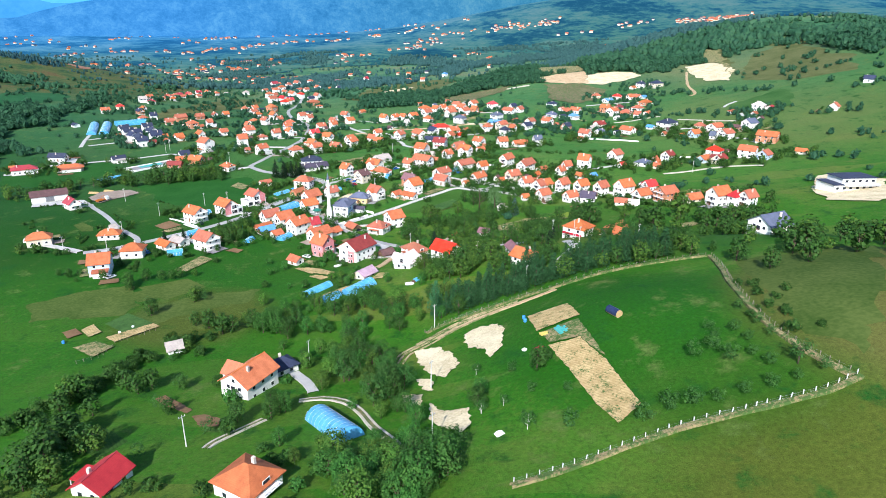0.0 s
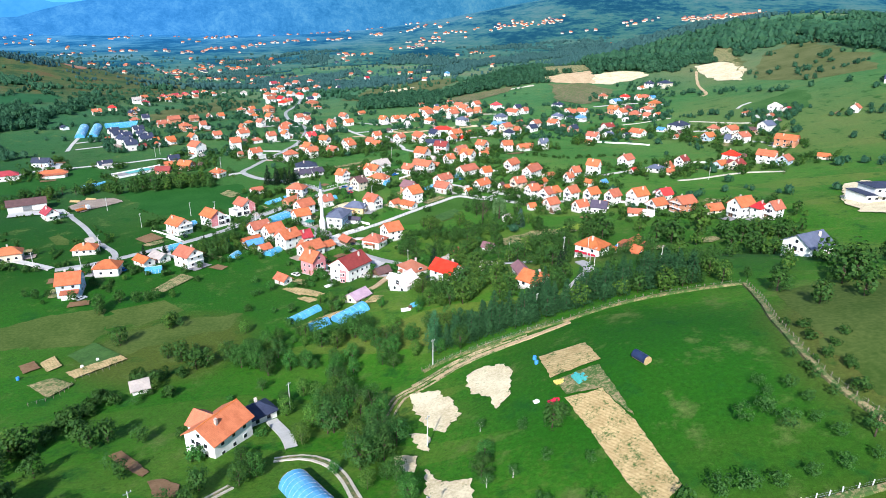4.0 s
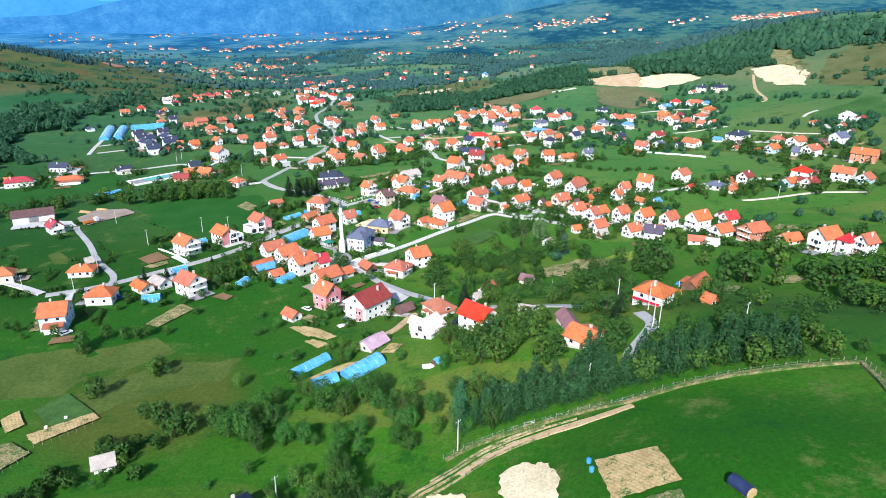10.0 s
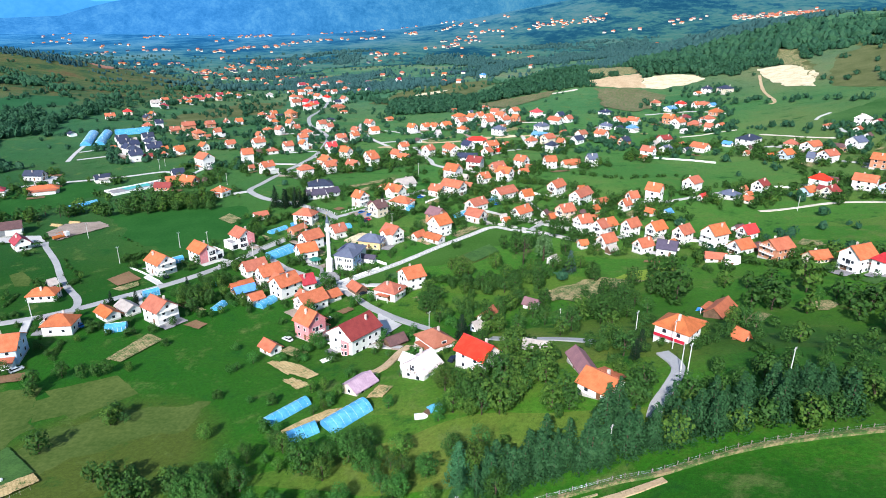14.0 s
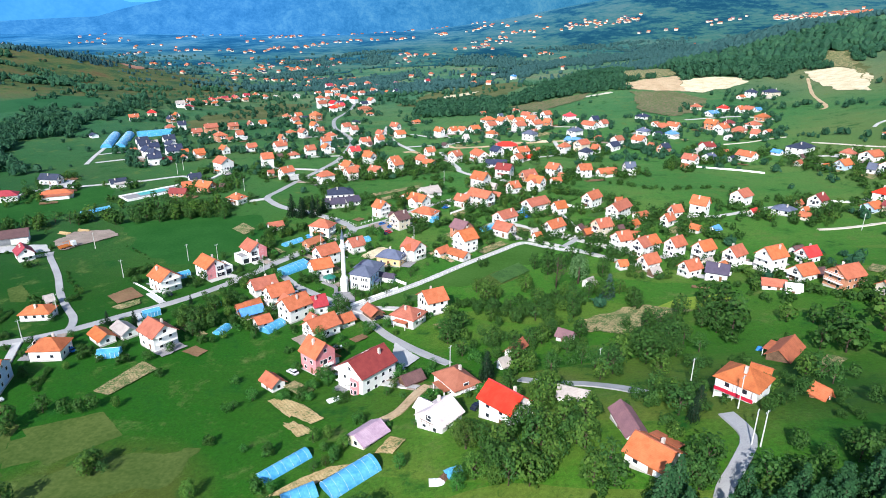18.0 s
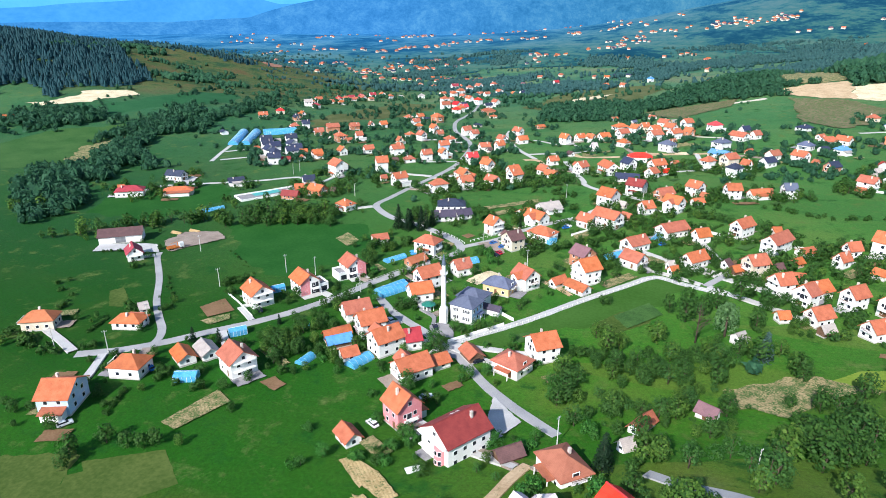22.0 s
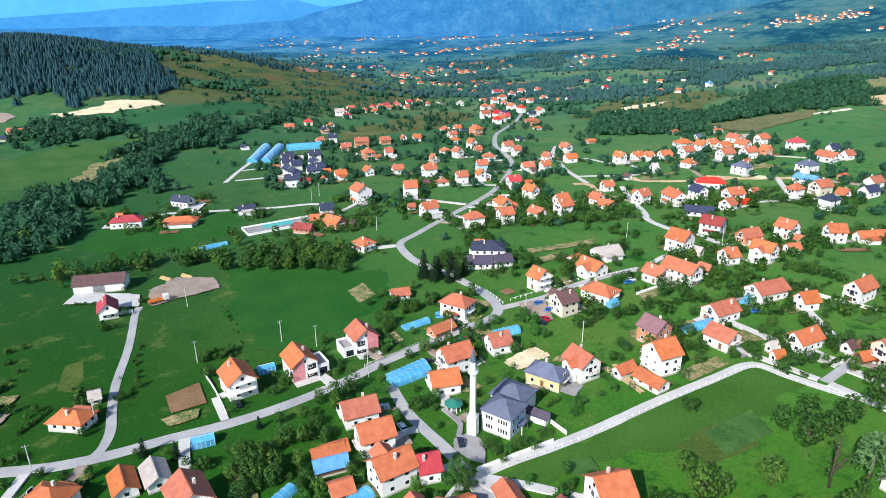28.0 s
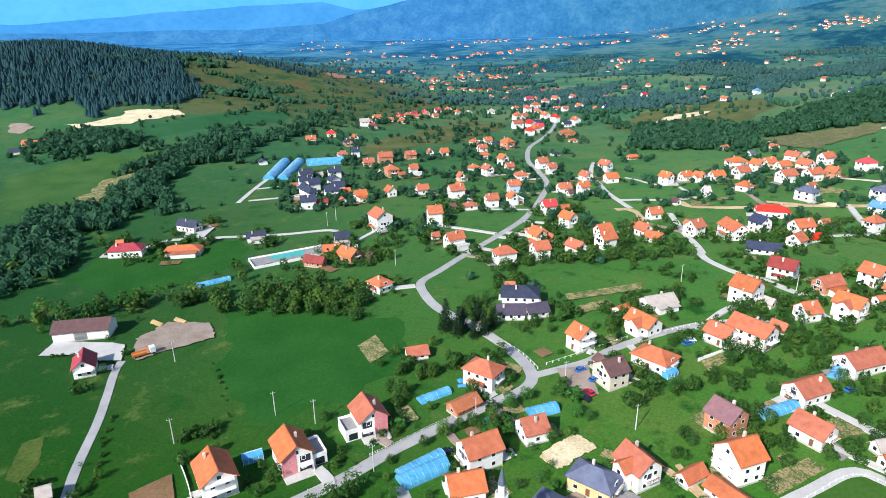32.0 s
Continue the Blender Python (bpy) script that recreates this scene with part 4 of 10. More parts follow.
plot('tan dry field', 'tan', [(-446.7, 534.6), (-473.4, 575.4), (-467.4, 633.2), (-456.4, 631.8), (-447.1, 571.1), (-425.1, 526)])
plot('paved grey courtyard', 'paving', [(-67.8, 348), (-70.4, 344), (-69, 340), (-63.9, 337.6), (-59.3, 337.2), (-61.2, 344.4), (-64, 347)])
road('garden path', 'paving', 1.5, [(-78.5, 356.8), (-74.2, 354), (-71, 351.2), (-69.6, 345.5)])
plot('paved grey courtyard', 'gravel', [(-75.7, 432.4), (-66.4, 438.3), (-59.5, 422.5), (-67.8, 419.5)])
plot('tiled white car park', 'concrete', [(-37.2, 305), (-26.6, 293.3), (-29.9, 286.4), (-34.6, 282.7), (-35.9, 291.3)])
plot('sand strip beside the tunnels', 'straw', [(-52, 224), (-46, 229.8), (-39.5, 233.7), (-33.3, 233.8), (-38, 230.6), (-45.3, 224)])
plot('straw seed bed', 'straw', [(-29.7, 237.4), (-27.1, 244.2), (-22.7, 242.3), (-24.9, 236.5)])
plot('dug garden bed', 'straw', [(-67.9, 265.7), (-65.8, 267.6), (-57.2, 260.7), (-58.1, 256.6)])
plot('dug garden bed', 'straw', [(-58.6, 252.7), (-56.1, 254.8), (-49.5, 249.4), (-52, 247.6)])
plot('pale vegetable rows', 'tan', [(-154.6, 323.5), (-150.6, 329.5), (-147.7, 332.2), (-145, 328), (-149.5, 321.6)])
plot('walled sports court', 'paving', [(-256, 488.2), (-230.1, 517.8), (-217.2, 511.9), (-244.4, 479.4)])
plot('teal painted pool', 'teal', [(-247.6, 495.1), (-236.1, 509.3), (-230.3, 503.2), (-241.8, 490.4)])
plot('pale entrance path', 'concrete', [(-309.5, 504.5), (-316.8, 523.1), (-310.2, 521.3), (-302.7, 502)])
plot('green crop bed', 'crop', [(-126.5, 209.5), (-122.7, 219.4), (-108.6, 209.7), (-112.7, 199.2)])
plot('row bed with stakes', 'straw', [(-120, 197.4), (-108.2, 209), (-104.5, 206.3), (-114.6, 193.2)])
plot('tan garden bed', 'tan', [(-127.2, 189.5), (-122.1, 194.4), (-112.8, 189.4), (-115.8, 181.3)])
plot('tan garden bed', 'straw', [(-132.9, 204.5), (-131, 209.4), (-123.9, 202.3), (-126.6, 198.3)])
plot('brown garden bed', 'soil', [(-138.8, 202.8), (-135.8, 206.1), (-130.6, 201.3), (-133.7, 197.4)])
plot('weedy corn patch', 'crop', [(-6.7, 369), (5.8, 384.1), (10.8, 374.8), (-1.4, 360.1)])
plot('scraped brown bank', 'bank', [(-1.8, 876.7), (24.9, 885.2), (47.5, 890.9), (92.3, 899.8), (77.7, 867.9), (50.6, 845.3), (33.0, 817.5), (10.5, 838.1)])
plot('dry brown hillside', 'mead_olive', [(136.0, 835.4), (157.8, 856.3), (178.6, 861.3), (186.7, 832.1), (169.5, 782.6), (143.8, 779.6)])
plot('scraped brown slope', 'bank', [(139.8, 893.1), (189.5, 879.5), (209.1, 843.7), (189.5, 782.9), (158.7, 760.2), (131, 788.2)])
plot('bare brown slope above the quarry', 'tan', [(362.7, 932.3), (403.5, 1012.7), (411.5, 981.7), (355.1, 802.5), (373.8, 886.8)])
plot('dry weedy strip', 'verge', [(27.2, 153.4), (37.2, 154.1), (38.1, 145.7), (39.7, 132.9), (37.2, 139.5), (35.9, 144.5), (28.5, 146.2)])
plot('bare building ground', 'sand', [(206.8, 342), (234.5, 382.5), (247.3, 386.8), (255, 352.6), (228.8, 304.4), (217.6, 302.1), (200.4, 312.7)])
road('fence edge strip', 'verge', 1.1, [(-5.2, 183.4), (1.7, 187.2), (11.8, 189.7), (20.3, 190.4), (30.1, 190.8), (36.3, 190.4), (47.1, 192.5), (57.1, 194.2), (68.3, 195), (79.3, 195.4), (87, 194.9), (89, 193.8)])
road('fence edge strip', 'verge', 1.1, [(88.5, 194.8), (86.6, 184.5), (83.7, 173.2), (79.5, 158.2), (76.7, 136.4), (78, 123.2), (80.4, 114.2), (82.7, 108.9)])
road('fence edge strip', 'verge', 1.1, [(83.8, 108.3), (76.3, 105.9), (69.3, 105), (58.2, 104), (47.1, 102.8), (35.5, 99.7), (23.9, 95.6), (13, 92.4)])
# ---- houses ----
RIDGE = {1: 5.2, 1.5: 6.8, 2: 8.8, 2.5: 10.5, 3: 12.0}
EAVE = {1: 2.8, 1.5: 3.9, 2: 5.7, 2.5: 6.9, 3: 8.4}
HOUSES = []
NEAR = []
rng = random.Random(7)


def ring_mesh(w, h, d, t, name, mat, pane=None):
    """A frame standing in x and z, proud of the wall by d; with a pane set back in it, or open."""
    bm = bmesh.new()
    o = [(-w / 2, 0), (w / 2, 0), (w / 2, h), (-w / 2, h)]
    i = [(-w / 2 + t, t), (w / 2 - t, t), (w / 2 - t, h - t), (-w / 2 + t, h - t)]
    back, front, inner, deep = ([bm.verts.new((x, y, z)) for x, z in q] for q, y in ((o, 0.05), (o, -d), (i, -d), (i, -0.01)))
    for k in range(4):
        j = (k + 1) % 4
        bm.faces.new((back[k], back[j], front[j], front[k]))
        bm.faces.new((front[k], front[j], inner[j], inner[k]))
        bm.faces.new((inner[k], inner[j], deep[j], deep[k]))
    if pane:
        bm.faces.new(deep).material_index = 1
    bmesh.ops.recalc_face_normals(bm, faces=bm.faces)
    me = to_mesh(name, bm, mat)
    if pane:
        me.materials.append(MATS[pane])
    return me


FRAME = ring_mesh(1.25, 1.3, 0.07, 0.1, "window", "frame_white")
PANE = to_mesh("pane", box(-0.525, -0.035, 0.1, 0.525, 0.03, 1.2), "glass_dark")
DOORFRAME = ring_mesh(1.1, 2.1, 0.06, 0.09, "door", "door_brown")
DOORLEAF = to_mesh("leaf", box(-0.46, -0.04, 0.09, 0.46, 0.03, 2.01), "door_brown")
SIMPLE = ring_mesh(1.25, 1.3, 0.07, 0.1, "window", "frame_white", "glass_dark")
CHIM = to_mesh("chimney", box(-0.35, -0.35, -1.6, 0.35, 0.35, 0.95, 0.04), "chimney")

ROOFWORD = {"orange": "orange tiled", "newtile": "bright orange tiled", "rust": "weathered rust tiled", "brownorange": "brown-orange tiled", "red": "bright red", "crimson": "dark crimson", "maroon": "maroon tiled", "brown": "dark brown", "purple": "brown-purple tiled", "purpledark": "dark purple-grey", "mauve": "pale mauve metal", "pinkwhite": "pale pinkish white", "slate": "slate blue", "navy": "dark navy", "grey": "weathered grey", "blueroof": "blue metal"}
WALLWORD = {"white": "white rendered", "cream": "cream", "yellow": "yellow", "pink": "pink", "blue": "pale blue", "brick": "bare brick", "wood": "dark timber"}


def gable_roof(L, W, eave, ridge, out=0.65, end=0.6, t=0.22):
    bm = bmesh.new()
    s = (ridge - eave) / (W / 2)
    for side in (-1, 1):
        a = [(side * (W / 2 + out), eave - s * out), (0, ridge), (0, ridge + t), (side * (W / 2 + out), eave - s * out + t)]
        v0 = [bm.verts.new((-L / 2 - end, y, z)) for y, z in a]
        v1 = [bm.verts.new((L / 2 + end, y, z)) for y, z in a]
        bm.faces.new(v0)
        bm.faces.new(v1[::-1])
        for i in range(4):
            bm.faces.new((v0[i], v1[i], v1[(i + 1) % 4], v0[(i + 1) % 4]))
    bmesh.ops.recalc_face_normals(bm, faces=bm.faces)
    return bm


def hip_roof(L, W, eave, ridge, out=0.6, t=0.22):
    bm = bmesh.new()
    r = max((L - W) / 2, 0.25)
    x, y = L / 2 + out, W / 2 + out
    z = eave - 0.25
    lo = [bm.verts.new(c) for c in ((-x, -y, z), (x, -y, z), (x, y, z), (-x, y, z))]
    mid = [bm.verts.new(c) for c in ((-x, -y, z + t), (x, -y, z + t), (x, y, z + t), (-x, y, z + t))]
    a, b = bm.verts.new((-r, 0, ridge)), bm.verts.new((r, 0, ridge))
    bm.faces.new(lo[::-1])
    for i in range(4):
        bm.faces.new((lo[i], lo[(i + 1) % 4], mid[(i + 1) % 4], mid[i]))
    bm.faces.new((mid[0], mid[1], b, a))
    bm.faces.new((mid[1], mid[2], b))
    bm.faces.new((mid[2], mid[3], a, b))
    bm.faces.new((mid[3], mid[0], a))
    bmesh.ops.recalc_face_normals(bm, faces=bm.faces)
    return bm


def balustrade(w, z0, z1, n):
    """Bars under a top rail, all one piece, standing in x and z."""
    out = [(w / 2, z1), (-w / 2, z1)]
    step = (w - 0.07) / (n - 1)
    for i in range(n):
        x = -w / 2 + i * step
        out += [(x, z0), (x + 0.07, z0)]
        if i < n - 1:
            out += [(x + 0.07, z1 - 0.11), (x + step, z1 - 0.11)]
    bm = bmesh.new()
    prism(bm, out, -0.03, 0.03)
    return bm


def gable_end(w, z0, z1, y):
    bm = bmesh.new()
    prism(bm, [(-w / 2, z0), (0, z1), (w / 2, z0)], y, y + 0.25)
    return bm


def put_window(parent, at, detail, door=False):
    if detail < 2 and not door:
        part("window", SIMPLE, None, parent, at=at @ Matrix.Diagonal((1.2, 1, 1.2, 1)))
        return
    w = part("door" if door else "window", DOORFRAME if door else FRAME, None, parent, at=at)
    part("door_leaf" if door else "pane", DOORLEAF if door else PANE, None, w)


def house(x, y, yaw, L, W, st, kind, roof, wall, extra, detail):
    z = min(grounded(x + dx, y + dy) for dx in (-3, 0, 3) for dy in (-3, 0, 3)) + 0.35
    if detail < 2 and extra != "wide":
        L, W = L * 0.86, W * 0.86
    words = {1: "single-storey", 1.5: "house with an attic storey", 2: "two-storey", 2.5: "tall", 3: "tall"}
    lab = f"{WALLWORD[wall]} village house with {ROOFWORD[roof]} {'hipped' if kind == 'h' else 'gabled'} roof"
    small = L * W < 52 and st == 1
    cat = "shed" if small else ("warehouse" if extra == "wide" else "house")
    if small:
        lab = lab.replace("village house", "outbuilding")
    if extra == "wide":
        lab = "long white warehouse with maroon roof and three garage bays"
    e = thing("shed" if small else ("warehouse" if extra == "wide" else "house"), pose(x, y, z, 0, 0, yaw + 180), lab, cat, "village houses")
    eave, ridge = EAVE[st], RIDGE[st]
    if small:
        eave, ridge = 2.3, 4.0
    if extra == "wide":
        eave, ridge = 4.0, 6.6
    bm = bmesh.new()
    if kind == "g":
        foot = 0.0 if detail else -3.0
        a0 = [(-W / 2, foot), (-W / 2, eave), (0, ridge - 0.03), (W / 2, eave), (W / 2, foot)]
        v0 = [bm.verts.new((-L / 2, p, q)) for p, q in a0]
        v1 = [bm.verts.new((L / 2, p, q)) for p, q in a0]
        bm.faces.new(v0)
        bm.faces.new(v1[::-1])
        for i in range(5):
            bm.faces.new((v0[i], v1[i], v1[(i + 1) % 5], v0[(i + 1) % 5]))
        bmesh.ops.recalc_face_normals(bm, faces=bm.faces)
    else:
        add_box(bm, -L / 2, -W / 2, 0.0 if detail else -3.0, L / 2, W / 2, eave)
    part("wall", bm, "wall_" + wall, e)
    if detail:
        part("plinth", box(-L / 2 - 0.06, -W / 2 - 0.06, -3.0, L / 2 + 0.06, W / 2 + 0.06, 0.3), "plinth", e)
    part("roof", gable_roof(L, W, eave, ridge) if kind == "g" else hip_roof(L, W, eave, ridge), "roof_" + roof, e)
    if kind == "g" and detail == 2:
        part("ridge_cap", box(-L / 2 - 0.62, -0.16, ridge + 0.12, L / 2 + 0.62, 0.16, ridge + 0.28), "roof_" + roof, e)
    if not small and wall != "wood" and extra != "wide":
        cy = W * rng.choice((-0.18, 0.18))
        part("chimney", CHIM, None, e, at=pose(L * rng.uniform(-0.3, 0.3), cy, ridge - 0.35))
    floors = [0.95] if st <= 1.5 else [0.95, 3.75]
    if small:
        floors = [0.8]
    if extra == "wide":
        for i, xx in enumerate((-L / 3, 0, L / 3)):
            part("garage_door", box(xx - 2.4, -W / 2 - 0.06, 0.3, xx + 2.4, -W / 2 + 0.02, 3.9), "steel" if i == 1 else "frame_white", e)
            part("garage_door", box(xx - 2.4, W / 2 - 0.02, 0.3, xx + 2.4, W / 2 + 0.06, 3.9), "steel" if i == 1 else "frame_white", e)
    elif wall != "wood":
        step = 3.0 if detail == 2 else 4.4
        for fi, f in enumerate(floors if detail else floors[-1:]):
            n = max(1, int((L - 1.2) / step))
            for side, turn in ((-1, 0), (1, 180)):
                for i in range(n):
                    xx = (i - (n - 1) / 2) * (L - 1.5) / max(n, 1)
                    if (detail < 2 and side == 1 and fi) or (detail == 0 and (side == 1) == (math.cos(radians(yaw)) < 0)):
                        continue
                    if detail < 2 and -side * math.cos(radians(yaw)) > 0.3:
                        continue
                    isdoor = detail == 2 and fi == 0 and i == n // 2 and side == -1
                    put_window(e, pose(xx, side * W / 2, 0.3 if isdoor else f, 0, 0, turn), 1 if -side * math.cos(radians(yaw)) > 0.3 else detail, isdoor)
            n = 2 if W > 6 else 1
            if detail < 2 and (fi == 0 and st > 1.5 or detail == 0):
                continue
            for side, turn in ((-1, -90), (1, 90)):
                if detail < 2 and -side * math.sin(radians(yaw)) > 0.3:
                    continue
                for i in range(n):
                    put_window(e, pose(side * L / 2, (i - (n - 1) / 2) * W * 0.42, f, 0, 0, turn), 1 if -side * math.sin(radians(yaw)) > 0.3 else detail)
        if kind == "g" and st >= 1.5 and (detail == 2 or detail == 1 and rng.random() < 0.6):
            for side, turn in ((-1, -90), (1, 90)):
                if detail < 2 and -side * math.sin(radians(yaw)) > 0.3:
                    continue
                put_window(e, pose(side * L / 2, 0, eave + 0.25, 0, 0, turn), detail)
    if extra == "balcony":
        for zz in ([2.75, 5.5] if st >= 2 else [2.7]):
            bl = part("balcony", box(L / 2 - 0.02, -W * 0.42, zz - 0.16, L / 2 + 1.3, W * 0.42, zz, 0.02), "wall_white", e)
            part("railing", balustrade(W * 0.84, zz, zz + 1.0, 10), "frame_white", bl, at=pose(L / 2 + 1.23, 0, 0, 0, 0, 90))
    if extra == "front":
        ww = min(W * 0.62, 5.5)
        fl = part("front_balcony", box(L / 2 - 0.02, -ww / 2, 2.72, L / 2 + 1.5, ww / 2, 2.9, 0.02), "wall_white", e)
        part("railing", balustrade(ww, 2.9, 3.9, 12), "door_brown" if rng.random() < 0.5 else "frame_white", fl, at=pose(L / 2 + 1.43, 0, 0, 0, 0, 90))
        dr = part("balcony_door", ring_mesh(2.0, 2.2, 0.06, 0.1, "balcony_door", "frame_white"), None, e, at=pose(L / 2, 0, 2.92, 0, 0, 90))
        part("pane", box(-0.9, -0.03, 0.1, 0.9, 0.03, 2.1), "glass_dark", dr)
        part("garage_door", box(L / 2 - 0.02, -ww / 2, 0.31, L / 2 + 0.05, -ww / 2 + 2.6, 2.45), "door_brown", e)
    if extra in ("-", "none", "porch", "leanto", "wing", "garage", "terrace") and st >= 1.5 and not small and detail and wall != "wood" and rng.random() < (0.8 if detail == 2 else 0.5):
        zb = 2.75 if st >= 2 else 3.0
        ww = min(W * 0.55, 4.2)
        fl = part("balcony", box(L / 2 - 0.02, -ww / 2, zb, L / 2 + 1.3, ww / 2, zb + 0.16), "wall_white", e)
        part("balcony_door", SIMPLE, None, e, at=pose(L / 2, -0.3, zb + 0.2, 0, 0, 90) @ Matrix.Diagonal((1.5, 1.3, 1.55, 1)))
        if detail == 2:
            part("railing", balustrade(ww, zb + 0.16, zb + 1.1, 9), "door_brown" if rng.random() < 0.5 else "frame_white", fl, at=pose(L / 2 + 1.22, 0, 0, 0, 0, 90))
    if extra == "wing":
        wl, ww = W * 0.5 + 2.6, min(L * 0.5, 6.0)
        part("wing_wall", box(-ww / 2, -W / 2 - 2.4, -1.5, ww / 2, 0, eave - 0.05), "wall_" + wall, e)
        part("wing_gable", gable_end(ww, eave - 0.05, min(ridge - 0.5, eave + ww * 0.36), -W / 2 - 2.4), "wall_" + wall, e)
        part("wing_roof", gable_roof(wl, ww, eave, min(ridge - 0.4, eave + ww * 0.38), 0.5, 0.5), "roof_" + roof, e, at=pose(0, -wl / 2 + 0.1, 0, 0, 0, 90))
        put_window(e, pose(0, -W / 2 - 2.4, 0.95), detail)
        if st >= 2:
            put_window(e, pose(0, -W / 2 - 2.4, 3.75), detail)
    if extra == "leanto":
        part("leanto_wall", box(-L * 0.4, W / 2, -1.5, L * 0.3, W / 2 + 2.8, 2.2), "wall_white", e)
        bm = bmesh.new()
        prism(bm, [(W / 2, 3.0), (W / 2 + 3.4, 2.2), (W / 2 + 3.4, 2.36), (W / 2, 3.16)], -L * 0.35, L * 0.45)
        part("leanto_roof", bm, "roof_" + ("rust" if roof == "orange" else "grey"), e, at=pose(0, 0, 0, 0, 0, 90))
    if extra == "redrail":
        part("balcony", box(-L * 0.46, -W / 2 - 1.3, 2.75, L * 0.46, -W / 2 + 0.05, 2.92), "concrete", e)
        part("balcony_rail", box(-L * 0.46, -W / 2 - 1.3, 2.92, L * 0.46, -W / 2 - 1.24, 3.85), "carred", e, "red balcony rail panels")
        for k in (-0.44, 0.0, 0.44):
            part("post", box(L * k - 0.09, -W / 2 - 1.26, 0, L * k + 0.09, -W / 2 - 1.08, eave), "wall_white", e)
    if extra == "porch":
        part("porch_roof", box(-L * 0.28, -W / 2 - 2.2, 2.6, L * 0.28, -W / 2 + 0.01, 2.8, 0.03), "roof_" + roof, e)
        for s in (-1, 1):
            part("porch_post", box(s * L * 0.26 - 0.1, -W / 2 - 2.1, 0, s * L * 0.26 + 0.1, -W / 2 - 1.9, 2.6), "wall_white", e)
    if extra == "bay":
        bm = bmesh.new()
        bmesh.ops.create_cone(bm, cap_ends=True, segments=8, radius1=1.6, radius2=1.6, depth=6.2, matrix=Matrix.Translation((L / 2 + 0.1, W * 0.22, 3.3)) @ Matrix.Rotation(0.3927, 4, "Z"))
        by = part("bay", bm, "wall_pink", e, "pink rounded bay window")
        for zz in (0.9, 3.6):
            for aa in (-45, 0, 45):
                part("window", SIMPLE, None, by, at=pose(L / 2 + 0.1 + 1.48 * math.cos(radians(aa)), W * 0.22 + 1.48 * math.sin(radians(aa)), zz, 0, 0, 90 + aa) @ Matrix.Diagonal((0.7, 1, 1.15, 1)))
        part("cornice", box(L / 2 - 0.02, -W * 0.5, 6.5, L / 2 + 1.6, W * 0.5, 6.75, 0.03), "wall_white", e)
        part("balcony", box(L / 2, -W * 0.45, 2.7, L / 2 + 1.5, W * 0.02, 2.9), "wall_white", e)
        part("terrace", box(L / 2 + 0.1, -W * 0.5, -2, L / 2 + 2.2, W * 0.5, 0.2, 0.03), "paving", e)
        for xx in (-3.0, -1.2):
            part("skylight", box(xx, -W * 0.24 - 0.5, -0.05, xx + 0.8, -W * 0.24 + 0.6, 0.1), "frame_white", e, at=pose(0, 0, eave + (ridge - eave) * 0.52 + 0.2) @ pose(0, -W * 0.24, 0) @ pose(0, 0, 0, math.degrees(math.atan2(ridge - eave, W / 2)), 0, 0) @ pose(0, W * 0.24, 0))
    if extra in ("pink_left", "pink_right"):
        k = -1 if extra == "pink_left" else 1
        bm = bmesh.new()
        prism(bm, [(k * W / 2, 0.25), (k * 0.02 * W, 0.25), (k * 0.02 * W, ridge - 0.35), (k * W / 2, eave - 0.1)], -L / 2 - 0.07, -L / 2 + 0.05)
        part("pink_gable", bm, "wall_pink", e, "pink painted half of the gable", at=pose(0, 0, 0, 0, 0, 90))
        y0, y1 = sorted((-k * 0.06 * W, -k * 0.46 * W))
        # dark panels on the flat wall stand for shade inside porch and loggia
        part("porch_shade", box(L / 2 - 0.05, y0, 0.3, L / 2 + 0.03, y1, 2.4), "glass_dark", e)
        part("loggia_shade", box(L / 2 - 0.05, y0 + 0.25, 3.0, L / 2 + 0.03, y1 - 0.2, 5.1), "glass_dark", e)
        fl = part("balcony", box(L / 2 - 0.02, y0 - 0.1, 2.55, L / 2 + 1.7, y1 + 0.15, 2.75, 0.02), "wall_white", e)
        part("railing", balustrade(y1 - y0 + 0.2, 2.75, 3.7, 10), "frame_white", fl, at=pose(L / 2 + 1.6, (y0 + y1) / 2, 0, 0, 0, 90))
        part("porch_post", box(L / 2 + 1.4, y1 - 0.1, -0.5, L / 2 + 1.65, y1 + 0.15, 2.55), "wall_white", e)
        part("terrace", box(L / 2 + 0.02, -W / 2, -1.5, L / 2 + 3.0, W / 2, 0.05, 0.03), "concrete", e)
        a0, a1 = sorted((-k * W / 2, -k * (W / 2 + 4.2)))
        part("annex", box(-3.5, a0, -1.5, L / 2 - 0.6, a1, 2.8), "wall_white", e, "flat-roofed white garage annex")
        part("annex_floor", box(-3.2, a0 + 0.3, 2.8, L / 2 - 0.9, a1 - 0.3, 2.86), "paving", e)
        for x0, y2, x1, y3 in ((-3.5, a0, -3.25, a1), (L / 2 - 0.85, a0, L / 2 - 0.6, a1), (-3.25, (a1 if k < 0 else a0) - 0.12, L / 2 - 0.85, (a1 if k < 0 else a0) + 0.12)):
            part("parapet", box(x0, y2, 2.8, x1, y3, 3.6), "wall_white", e)
        # dark panel stands for the shaded inside of the garage
        part("garage_door", box(L / 2 - 0.62, a0 + 0.8, 0.1, L / 2 - 0.55, a1 - 0.8, 2.2), "glass_dark", e)
    if extra in ("garage", "terrace"):
        part("annex", box(-4.5, W / 2, -1.5, 2.5, W / 2 + 4.5, 2.9), "wall_white", e, "flat-roofed white garage annex")
        part("annex_roof", box(-4.7, W / 2 + 0.25, 2.9, 2.7, W / 2 + 4.7, 3.06), "concrete", e)
